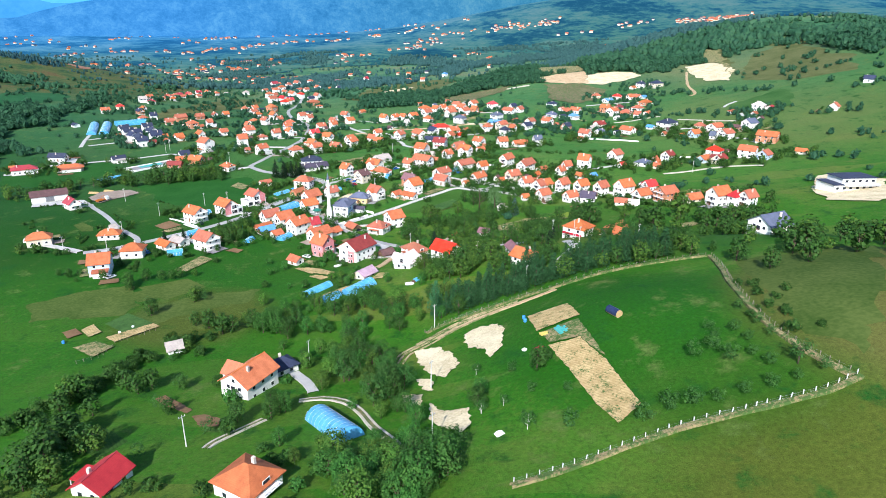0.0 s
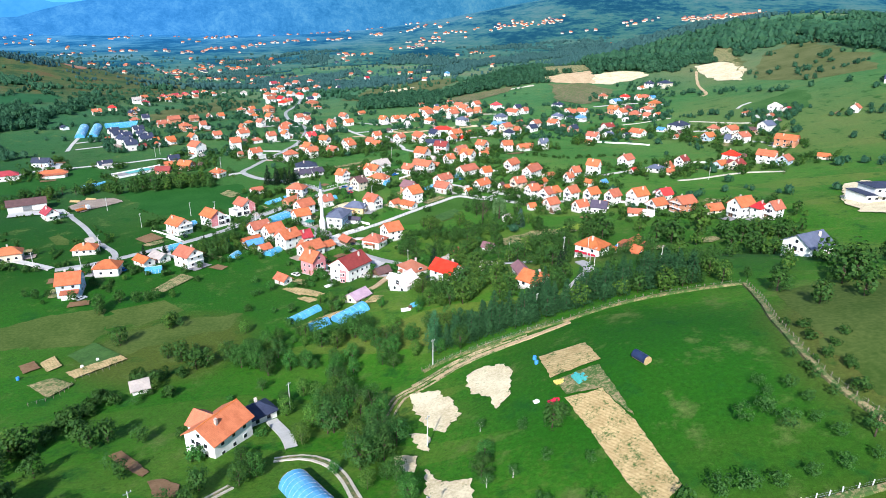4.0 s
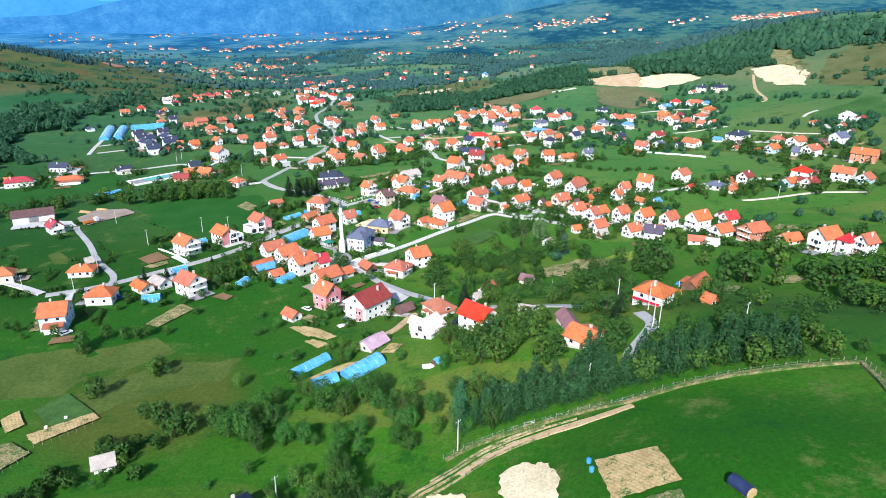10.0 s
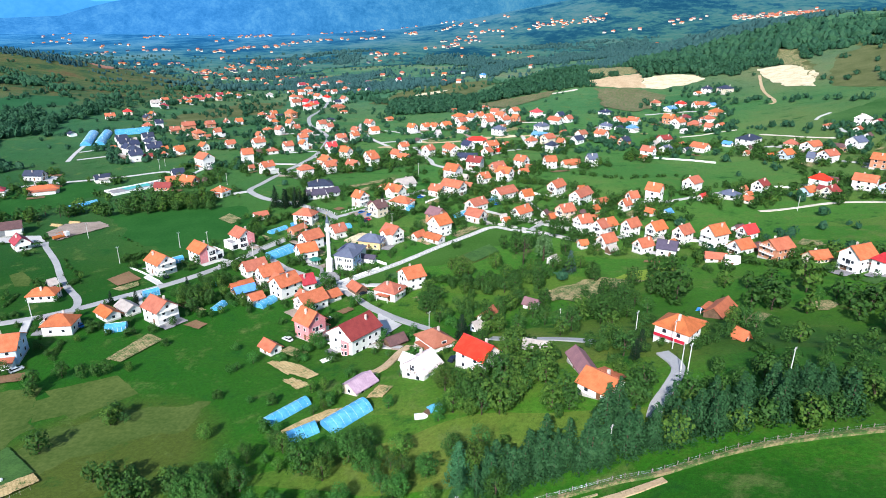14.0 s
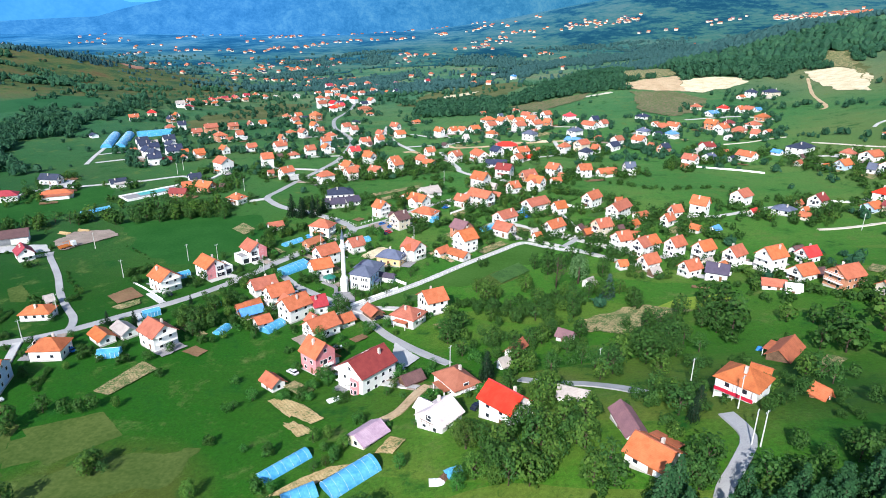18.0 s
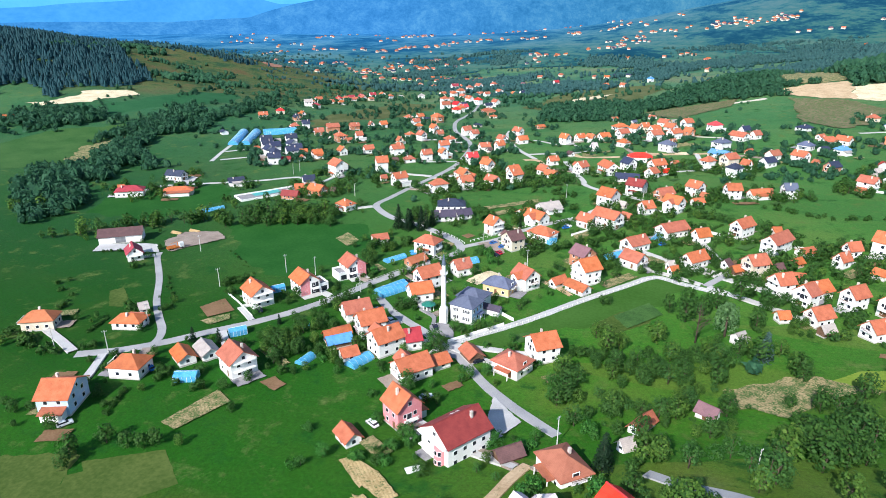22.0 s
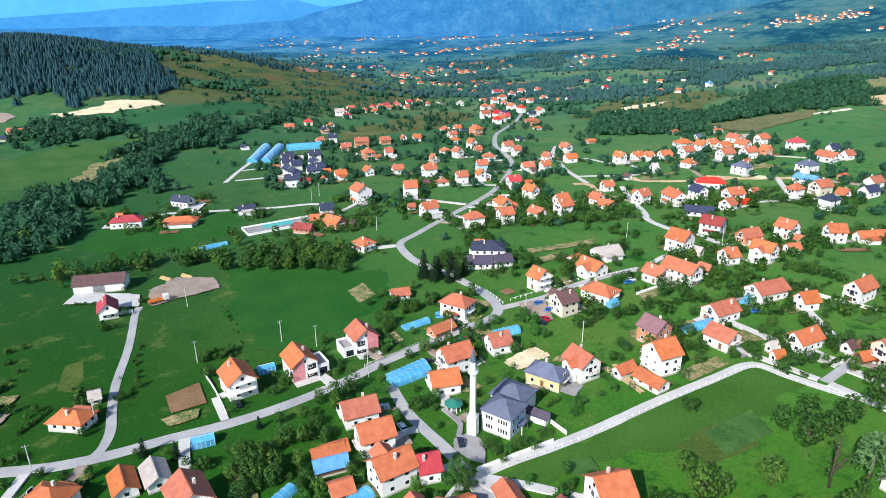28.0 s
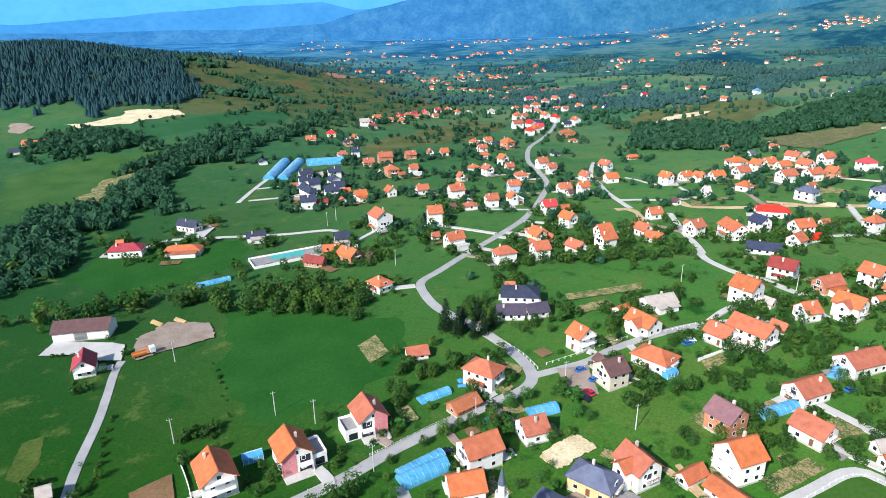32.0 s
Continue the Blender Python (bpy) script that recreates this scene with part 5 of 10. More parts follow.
        part("garage_door", box(2.5, W / 2 + 0.9, 0.1, 2.56, W / 2 + 3.7, 2.3), "door_brown", e)
        if extra == "terrace":
            part("parapet", box(-4.7, W / 2 + 4.4, 3.06, 2.7, W / 2 + 4.7, 3.9), "wall_white", e)
    HOUSES.append((x, y, max(L, W) / 2 + 1.0))
    if not small:
        NEAR.append((x, y, yaw, L, W, st))
    return e


# ---- mosque ----
def mosque():
    yaw = -14.0
    gz = grounded(-59.3, 354.4) + 0.1
    e = thing("mosque", pose(-59.3, 354.4, gz, 0, 0, yaw), "white village mosque with dark slate hipped roofs", "mosque")
    L, W = 9.2, 8.6
    part("wall", box(-L / 2, -W / 2, 0, L / 2, W / 2, 6.6), "wall_white", e)
    part("plinth", box(-L / 2 - 0.08, -W / 2 - 0.08, -2.5, L / 2 + 0.08, W / 2 + 0.08, 0.35), "plinth", e)
    part("roof", hip_roof(L, W, 6.8, 9.6, 0.7), "roof_slate", e)
    for fl in (1.2, 4.1):
        for xx in (-2.9, -2.1, -1.3, 1.0, 1.8, 2.6, 3.4):
            put_window(e, pose(xx, -W / 2, fl, 0, 0, 0) @ Matrix.Diagonal((0.5, 1, 1.15, 1)), 2)
        for i in range(3):
            put_window(e, pose(L / 2, -W / 2 + 1.6 + i * 2.6, fl, 0, 0, 90) @ Matrix.Diagonal((0.8, 1, 1.25, 1)), 2)
    # blue shade of the white side wall, painted as a thin sheet
    part("shaded_side", box(L / 2 - 0.02, -W / 2 + 0.5, 0.4, L / 2 + 0.012, W / 2 - 0.3, 6.5), "wall_blue", e, "thin blue sheet for the side wall's shade")
    part("entrance_canopy", box(L / 2 - 0.02, -0.6, 2.9, L / 2 + 1.7, 3.0, 3.1, 0.04), "roof_slate", e)
    for yy in (-0.4, 2.8):
        part("canopy_post", box(L / 2 + 1.4, yy - 0.1, -1.0, L / 2 + 1.6, yy + 0.1, 2.9), "wall_white", e)
    part("rear_wall", box(-7.4, 5.2, -1.5, 2.6, 14.4, 5.4), "wall_white", e)
    part("rear_roof", hip_roof(10.0, 9.2, 5.6, 8.2, 0.6), "roof_slate", e, at=pose(-2.4, 9.8, 0))
    part("link_wall", box(-4.0, W / 2 - 0.02, -1.5, 1.0, 5.22, 5.0), "wall_white", e)
    part("porch_wall", box(2.62, 6.4, -1.5, 9.9, 9.6, 2.7), "wall_white", e)
    part("porch_roof", gable_roof(7.6, 3.2, 2.7, 4.0, 0.4), "roof_purpledark", e, at=pose(6.3, 8.0, 0))
    # minaret
    mz = grounded(-66.5, 348.6)
    t = thing("minaret", pose(-66.5, 348.6, mz), "slender white minaret with a balcony and pointed lead cap", "minaret")
    part("base", box(-1.35, -1.35, -1.5, 1.35, 1.35, 6.3, 0.1), "wall_white", t)
    b0, top, cone, end = 6.3, 19.9, 23.3, 27.5
    for nm, z0, z1, r0, r1, mat in (("collar", b0, b0 + 1.0, 1.3, 0.92, "wall_white"), ("shaft", b0 + 1.0, top, 0.9, 0.84, "wall_white"), ("lantern", top + 0.15, cone, 0.74, 0.72, "wall_white"), ("cap", cone, end, 0.9, 0.05, "lead")):
        bm = bmesh.new()
        tube(bm, (0, 0, z0), (0, 0, z1), r0, r1, 20)
        part(nm, bm, mat, t, "grey lead cone" if nm == "cap" else "")
    bm = bmesh.new()
    tube(bm, (0, 0, top - 0.9), (0, 0, top), 0.86, 1.4, 20)
    tube(bm, (0, 0, top), (0, 0, top + 0.15), 1.45, 1.45, 20)
    part("balcony", bm, "wall_white", t)
    bm = bmesh.new()
    tube(bm, (0, 0, top + 0.15), (0, 0, top + 0.95), 0.05, 0.05, 5)
    post = to_mesh("baluster", bm, "frame_white")
    for i in range(20):
        part("baluster", post, None, t, at=pose(1.35 * math.cos(i * 0.31416), 1.35 * math.sin(i * 0.31416), 0))
    bm = bmesh.new()
    sweep(bm, [(1.35 * math.cos(i * 0.31416), 1.35 * math.sin(i * 0.31416), top + 0.98) for i in range(21)], 0.07)
    part("railing", bm, "frame_white", t)
    bm = bmesh.new()
    tube(bm, (0, 0, end), (0, 0, end + 1.0), 0.05, 0.03, 6)
    bmesh.ops.create_icosphere(bm, subdivisions=1, radius=0.16, matrix=Matrix.Translation((0, 0, end + 0.3)))
    part("finial", bm, "gold", t)
    # fountain kiosk in the court
    k = thing("fountain_kiosk", pose(-75.5, 357.5, grounded(-75.5, 357.5)), "small octagonal fountain kiosk with green metal roof", "kiosk")
    for i in range(8):
        c, s = math.cos(i * 0.7854), math.sin(i * 0.7854)
        part("column", box(2.1 * c - 0.1, 2.1 * s - 0.1, 0, 2.1 * c + 0.1, 2.1 * s + 0.1, 2.5), "wall_white", k)
    bm = bmesh.new()
    tube(bm, (0, 0, 2.5), (0, 0, 3.7), 2.9, 0.2, 8)
    part("roof", bm, "green_metal", k)
    bm = bmesh.new()
    tube(bm, (0, 0, 0), (0, 0, 0.9), 1.0, 1.0, 8)
    part("basin", bm, "concrete", k)
    HOUSES.extend([(-59, 354, 8), (-66.5, 349, 4), (-75, 357, 4), (-60, 364, 9), (-50, 360, 5)])


# ---- small things ----
def utility_pole(x, y):
    z = grounded(x, y)
    e = thing("utility_pole", pose(x, y, z, 0, 0, 50 + rng.uniform(-8, 8)), "slim pale concrete utility pole in a meadow", "utility pole", "power poles")
    bm = bmesh.new()
    tube(bm, (0, 0, -0.5), (0, 0, 8.6), 0.17, 0.1, 8)
    part("pole", bm, "pole_concrete", e)
    part("crossarm", box(-0.8, -0.06, 8.0, 0.8, 0.06, 8.14), "steel", e)
    for s in (-0.7, 0, 0.7):
        bm = bmesh.new()
        tube(bm, (s, 0, 8.14), (s, 0, 8.42), 0.05, 0.04, 6)
        part("insulator", bm, "frame_white", e)


def polytunnel(x0, y0, x1, y1, w):
    c, d = Vector(((x0 + x1) / 2, (y0 + y1) / 2)), Vector((x1 - x0, y1 - y0))
    L, r = max(d.length, 6.0), w / 2
    tilt = math.degrees(math.atan2(grounded(x1, y1) - grounded(x0, y0), L))
    e = thing("greenhouse", pose(c.x, c.y, (grounded(x0, y0) + grounded(x1, y1)) / 2, 0, 0, math.degrees(math.atan2(d.y, d.x))) @ pose(0, 0, 0, 0, -tilt, 0), "arched polytunnel greenhouse covered in pale blue film", "greenhouse", "polytunnels")
    bm = bmesh.new()
    n, m = 12, 9
    rows = [[bm.verts.new((-L / 2 + L * j / m, -r * math.cos(math.pi * i / n), -0.2 + (r * 0.86 + 0.2) * math.sin(math.pi * i / n) + 0.04 * math.sin(j * 3.14))) for i in range(n + 1)] for j in range(m + 1)]
    for j in range(m):
        for i in range(n):
            bm.faces.new((rows[j][i], rows[j + 1][i], rows[j + 1][i + 1], rows[j][i + 1]))
    for q in (rows[0], rows[-1]):
        bm.faces.new(q)
    bmesh.ops.recalc_face_normals(bm, faces=bm.faces)
    part("film", bm, "film_blue", e)
    hoop = bmesh.new()
    pts = [Vector((0, -(r + 0.03) * math.cos(math.pi * i / n), (r * 0.86 + 0.04) * math.sin(math.pi * i / n))) for i in range(n + 1)]
    sweep(hoop, [(0.02 * math.sin(k * 9), p.y, p.z) for k, p in enumerate(pts)], 0.022)
    hoop = to_mesh("hoop", hoop, "frame_white")
    for j in range(int(L / 2) + 1):
        part("hoop", hoop, None, e, at=pose(-L / 2 + min(2 * j, L), 0, 0))
    HOUSES.append((c.x, c.y, L / 2))


CARS = {}


def car(x, y, yaw, paint):
    z = grounded(x, y) + 0.18
    if paint not in CARS:
        bm = bmesh.new()
        prism(bm, [(-2.1, 0.3), (-2.12, 0.75), (-1.95, 0.92), (0.95, 0.98), (1.9, 0.82), (2.1, 0.6), (2.08, 0.3)], -0.86, 0.86)
        bmesh.ops.bevel(bm, geom=bm.edges[:], offset=0.06, segments=2, affect="EDGES")
        body = to_mesh("body", bm, paint)
        bm = bmesh.new()
        prism(bm, [(-1.75, 0.9), (-1.35, 1.42), (0.25, 1.46), (1.05, 0.95)], -0.74, 0.74)
        bmesh.ops.bevel(bm, geom=bm.edges[:], offset=0.05, segments=1, affect="EDGES")
        cabin = to_mesh("greenhouse_glass", bm, "glass_dark")
        bm = bmesh.new()
        prism(bm, [(-1.4, 1.4), (-1.3, 1.47), (0.2, 1.51), (0.35, 1.42)], -0.72, 0.72)
        top = to_mesh("roof", bm, paint)
        bm = bmesh.new()
        tube(bm, (0, -0.1, 0), (0, 0.1, 0), 0.31, 0.31, 14)
        tyre = to_mesh("tyre", bm, "tyre")
        bm = bmesh.new()
        tube(bm, (0, -0.115, 0), (0, 0.115, 0), 0.19, 0.19, 10)
        rim = to_mesh("rim", bm, "steel")
        lamp = to_mesh("headlight", box(-0.06, -0.18, -0.08, 0.06, 0.18, 0.08), "frame_white")
        CARS[paint] = (body, cabin, top, tyre, rim, lamp)
    body, cabin, top, tyre, rim, lamp = CARS[paint]
    e = thing("car", pose(x, y, z, 0, 0, yaw), f"parked {paint[3:]} hatchback car beside a house", "car", "parked cars")
    part("body", body, None, e)
    part("cabin_glass", cabin, None, e)
    part("roof", top, None, e)
    for sx in (-1.3, 1.3):
        for sy in (-0.78, 0.78):
            w = part("wheel", tyre, None, e, at=pose(sx, sy, 0.31))
            part("rim", rim, None, w)
    for sy in (-0.6, 0.6):
        part("headlight", lamp, None, e, at=pose(2.06, sy, 0.68))


def truck(x, y, yaw):
    e = thing("truck", pose(x, y, grounded(x, y) + 0.3, 0, 0, yaw), "flatbed truck with white cab and orange crane arm", "truck")
    part("cab", box(1.9, -1.2, 0.7, 4.0, 1.2, 3.0, 0.12), "carwhite", e)
    part("windscreen", box(3.98, -1.0, 1.8, 4.06, 1.0, 2.7, 0.01), "glass_dark", e)
    part("bed", box(-4.2, -1.2, 0.9, 1.7, 1.2, 1.2), "carorange", e)
    part("chassis", box(-4.0, -0.5, 0.5, 3.6, 0.5, 0.9), "tyre", e)
    for s in (-1.2, 1.2):
        part("side_board", box(-4.2, s - 0.05, 1.2, 0.8, s + 0.05, 1.8), "carorange", e)
    bm = bmesh.new()
    tube(bm, (1.3, 0, 1.2), (1.2, 0, 3.6), 0.2, 0.16, 8)
    tube(bm, (1.2, 0, 3.6), (-2.2, 0, 3.2), 0.16, 0.1, 8)
    part("crane_arm", bm, "carorange", e)
    bm = bmesh.new()
    tube(bm, (0, -0.18, 0), (0, 0.18, 0), 0.5, 0.5, 14)
    w = to_mesh("tyre", bm, "tyre")
    for sx in (3.0, -1.8, -3.1):
        for sy in (-1.05, 1.05):
            part("wheel", w, None, e, at=pose(sx, sy, 0.45))


def fence(label, pts, gap, high, mat, wires, thick=0.09, rail=None):
    line = smooth_line(pts, 0.5)
    e = thing("fence", pose(pts[0][0], pts[0][1], grounded(*pts[0])), label, "fence")
    inv = e.matrix_basis.inverted()
    post = to_mesh("post", box(-thick, -thick, -0.5, thick, thick, high, 0.015), mat)
    run, last, feet = gap, None, []
    for q in line:
        if last is not None:
            run += (q - last).length
        if run >= gap:
            run = 0
            feet.append(q)
            lean = rng.uniform(-3, 3) if rail is None else 0
            part("post", post, None, e, at=inv @ pose(q.x, q.y, grounded(q.x, q.y), lean, lean, rng.uniform(0, 40) if rail is None else math.degrees(math.atan2(pts[-1][1] - pts[0][1], pts[-1][0] - pts[0][0]))))
        last = q
    for lv in wires:
        bm = bmesh.new()
        sweep(bm, [inv @ Vector((p.x, p.y, grounded(p.x, p.y) + lv)) for p in feet], rail or 0.012, 4)
        part("rail" if rail else "wire", bm, mat if rail else "steel", e)


def low_wall(label, pts, high, thick):
    line = smooth_line(pts, 2.0)
    bm = bmesh.new()
    prev = None
    for i, c in enumerate(line):
        d = (line[min(i + 1, len(line) - 1)] - line[max(i - 1, 0)]).normalized()
        n = Vector((-d.y, d.x)) * thick / 2
        g = grounded(c.x, c.y)
        row = [bm.verts.new((c.x + s * n.x, c.y + s * n.y, g + h)) for s, h in ((1, -0.5), (1, high), (-1, high), (-1, -0.5))]
        if prev:
            for k in range(4):
                bm.faces.new((prev[k], row[k], row[(k + 1) % 4], prev[(k + 1) % 4]))
        else:
            bm.faces.new(row)
        prev = row
    bm.faces.new(prev[::-1])
    bmesh.ops.recalc_face_normals(bm, faces=bm.faces)
    tagged(new("wall", to_mesh("wall", bm, "wall_white")), label, "wall", kind="structure")


# ---- plants ----
TREES = {}
NAMES = {"d": ("leafy green deciduous tree on the meadow", "tree", "leaf_green"), "y": ("yellowing deciduous tree in early autumn", "tree", "leaf_yellow"), "m": ("olive green fruit tree with thin crown", "tree", "leaf_olive"), "o": ("small orchard tree with whitewashed trunk", "fruit tree", "leaf_olive"), "p": ("dense blue-green pine tree", "pine", "leaf_pine"), "s": ("dark green spruce tree", "spruce", "leaf_spruce"), "B": ("tall blue spruce beside a small house", "spruce", "leaf_bluespruce"), "w": ("pale green weeping willow", "willow", "leaf_willow"), "k": ("birch with white trunk and thin bare branches", "birch", "leaf_olive"), "b": ("dense green bush at a field edge", "bush", "leaf_green")}


def leaves(centres, per, spread, size, r, droop=0.0, heart=(0, 0, 4.0)):
    """Many small leaf blades round the given centres, as one mesh's points and faces."""
    V, F = [], []
    for c in centres:
        for _ in range(per):
            d = Vector((r.gauss(0, 1), r.gauss(0, 1), r.gauss(0, 1)))
            d = d.normalized() * spread * r.uniform(0.45, 1.0)
            p = Vector(c) + d
            n = (d.normalized() * 0.7 + (p - Vector(heart)).normalized() * 0.9 + Vector((r.uniform(-0.45, 0.45), r.uniform(-0.45, 0.45), r.uniform(-0.2, 0.6)))).normalized()
            u = n.cross(Vector((r.uniform(-1, 1), r.uniform(-1, 1), r.uniform(-1, 1)))).normalized()
            v = n.cross(u)
            if droop:
                v = (v * (1 - droop) + Vector((0, 0, -droop))).normalized()
            s = size * r.uniform(0.6, 1.25)
            i = len(V)
            V.extend([tuple(p - u * s * 0.5), tuple(p + v * s * 0.45 + n * s * 0.12), tuple(p + u * s * 0.5), tuple(p - v * s * 0.45 + n * s * 0.1)])
            F.append((i, i + 1, i + 2, i + 3))
    return V, F


def plant_mesh(kind, var, fine):
    """A plant of unit-ten height: trunk and crown meshes, the crown in broad, middling or fine leaves."""
    r = random.Random(hash((ord(kind), var)) % 9999)
    bm = bmesh.new()
    cs = []
    if kind in "ps B":
        tube(bm, (0, 0, -0.4), (0, 0, 9.2), 0.22, 0.05, 7)
        tiers = 15
        for t in range(tiers):
            f = t / (tiers - 1)
            rad = ((2.5 if kind == "p" else 2.3) * (1 - f) ** 0.75 + 0.12) * r.uniform(0.85, 1.12)
            z = (1.6 if kind == "p" else 0.7) + f * 8.4
            k = max(3, int(10 * (1 - f)) + 2)
            for i in range(k):
                a = 6.283 * (i + r.random() * 0.8) / k
                for q in (0.45, 0.95):
                    cs.append((rad * q * math.cos(a), rad * q * math.sin(a), z - 0.32 * rad * q))
        V, F = leaves(cs, *((3, 0.5, 0.72), (7, 0.52, 0.45), (14, 0.55, 0.31))[fine], r)
    elif kind == "w":
        tube(bm, (0, 0, -0.4), (0, 0, 5.5), 0.35, 0.2, 7)
        for i in range(46):
            a, rad = r.uniform(0, 6.283), 2.6 * math.sqrt(r.random())
            top = 9.3 - 0.35 * rad**1.6
            for k in range(6):
                cs.append((rad * math.cos(a) * (1 + 0.06 * k), rad * math.sin(a) * (1 + 0.06 * k), top - k * r.uniform(0.7, 1.15)))
        V, F = leaves(cs, 4, 0.42, 0.6, r, 0.7)
    elif kind == "k":
        tube(bm, (0, 0, -0.4), (0.3, 0.1, 9.0), 0.2, 0.05, 7)
        for i in range(26):
            z = 2.2 + i * 0.27
            a, l = r.uniform(0, 6.283), (9.6 - z) * 0.42
            q = (l * math.cos(a) + 0.2, l * math.sin(a), z + l * 0.8)
            tube(bm, (0.03 * z, 0.01 * z, z), q, 0.06, 0.02, 5)
            cs.append(q)
        V, F = leaves(cs, 7, 0.6, 0.3, r)
    elif kind == "b":
        tube(bm, (0, 0, -0.3), (0, 0, 2.0), 0.16, 0.08, 6)
        for i in range(34):
            a, rad = r.uniform(0, 6.283), 4.2 * math.sqrt(r.random())
            cs.append((rad * math.cos(a), rad * math.sin(a), r.uniform(1.2, 7.6) * (1 - 0.09 * rad) + 0.5))
        V, F = leaves(cs, *((3, 1.5, 2.2), (9, 1.5, 1.25), (26, 1.5, 0.75))[fine], r)
    else:
        low = {"o": 3.6, "m": 2.6}.get(kind, 1.6)
        tube(bm, (0, 0, -0.4), (r.uniform(-0.3, 0.3), r.uniform(-0.3, 0.3), 4.6), 0.26, 0.15, 7)
        lob = 30 if kind in "dy" else 24
        for i in range(lob):
            a = i * 2.4 + r.uniform(-0.5, 0.5)
            z = low + (9.0 - low) * ((i + 0.5) / lob)
            f = (z - low) / (9.0 - low)
            rad = (3.3 if kind in "dy" else 3.6) * math.sin(math.pi * min(0.12 + 0.8 * f, 1.0)) ** 0.7 * r.uniform(0.5, 1.08)
            cs.append((rad * math.cos(a), rad * math.sin(a), z + r.uniform(-0.4, 0.4)))
            if i % 4 == 0:
                tube(bm, (0, 0, 1.8 + 2.4 * f), (0.75 * rad * math.cos(a), 0.75 * rad * math.sin(a), z - 0.3), 0.11, 0.03, 5)
        V, F = leaves(cs, *(((4, 1.2, 1.5), (13, 1.3, 0.9), (46, 1.3, 0.48)) if kind in "dy" else ((4, 1.15, 1.15), (12, 1.2, 0.72), (40, 1.2, 0.43)))[fine], r)
    trunk = to_mesh("trunk", bm, "bark_white" if kind in "ok" else "bark")
    me = bpy.data.meshes.new("crown")
    me.from_pydata(V, [], F)
    me.materials.append(MATS[NAMES[kind][2]])
    return trunk, me


PLANTS = []


def tree(x, y, kind, size):
    q = size / 10 * rng.uniform(0.85, 1.15)
    at = pose(x, y, grounded(x, y), 0, 0, rng.uniform(0, 360)) @ Matrix.Diagonal((q * rng.uniform(0.9, 1.15), q * rng.uniform(0.9, 1.15), q, 1))
    PLANTS.append((x, y, kind, at))


def joined_mesh(name, pieces, mat):
    """Many placed copies of meshes, as one mesh."""
    V, S, T, base = [], [], [], 0
    for me, at in pieces:
        v = np.empty(len(me.vertices) * 3, np.float32)
        me.vertices.foreach_get("co", v)
        m = np.array(at)
        V.append(v.reshape(-1, 3) @ m[:3, :3].T + m[:3, 3])
        l = np.empty(len(me.loops), np.int32)
        me.loops.foreach_get("vertex_index", l)
        t = np.empty(len(me.polygons), np.int32)
        me.polygons.foreach_get("loop_total", t)
        S.append(l + base)
        T.append(t)
        base += len(me.vertices)
    V, S, T = np.vstack(V), np.concatenate(S), np.concatenate(T)
    me = bpy.data.meshes.new(name)
    me.vertices.add(len(V))
    me.vertices.foreach_set("co", V.astype(np.float32).ravel())
    me.loops.add(len(S))
    me.loops.foreach_set("vertex_index", S)
    me.polygons.add(len(T))
    me.polygons.foreach_set("loop_start", np.concatenate([[0], np.cumsum(T)[:-1]]).astype(np.int32))
    me.update(calc_edges=True)
    me.validate()
    me.materials.append(MATS[mat])
    return me


def plant_all():
    """The plants nearest the flight line stand as things of their own; the rest are joined by kind."""
    def away(p):
        u = min(max((p[1] - 60) / 320, 0), 1)
        return math.hypot(p[0] + 70 * u, p[1] - 60 - 320 * u)
    PLANTS.sort(key=away)
    count, rest = {"tree": 0, "bush": 0}, {}
    for x, y, kind, at in PLANTS:
        var = int(abs(x * 7 + y * 3)) % (5 if kind in "dyb" else 3)
        lab, cat, leaf = NAMES[kind]
        name = "bush" if kind == "b" else "tree"
        count[name] += 1
        fine = 2 if count[name] <= (300 if name == "tree" else 60) else (1 if away((x, y)) < 130 else 0)
        if (kind, var, fine) not in TREES:
            TREES[(kind, var, fine)] = plant_mesh(kind, var, fine)
        trunk, crown = TREES[(kind, var, fine)]
        if count[name] > (300 if name == "tree" else 150):
            rest.setdefault(leaf, []).append((crown, at))
            if kind != "b" and at[2][2] > 0.6:
                rest.setdefault("bark", []).append((trunk, at))
        elif kind == "b":
            ob = new("bush", crown)
            ob.matrix_basis = at
            tagged(ob, lab, cat, "hedge bushes")
        else:
            e = thing("tree", at, lab, cat, "village trees")
            part("trunk", trunk, None, e)
            part("crown", crown, None, e)
    words = {"bark": ("trunks", "brown trunks of the village trees"), "leaf_green": ("foliage", "green crowns of hedges and garden trees"), "leaf_yellow": ("foliage", "yellowing crowns of hedges and garden trees"), "leaf_olive": ("foliage", "olive crowns of fruit trees and shrubs")}
    for leaf, items in rest.items():
        nm, lab = words.get(leaf, ("foliage", "dark green conifer crowns in the village"))
        tagged(new(nm, joined_mesh(nm, items, leaf)), lab, "trees", kind="stuff")


def clear(x, y, r=2.0):
    return not any(inside(x, y, q) for q in PLOTS if max(p[1] for p in q) < 560) and all((x - a) ** 2 + (y - c) ** 2 > (s + r) ** 2 for a, c, s in HOUSES) and all((x - a) ** 2 + (y - c) ** 2 > (w / 2 + r) ** 2 for a, c, w in ROADS)


FAR_TREES = []


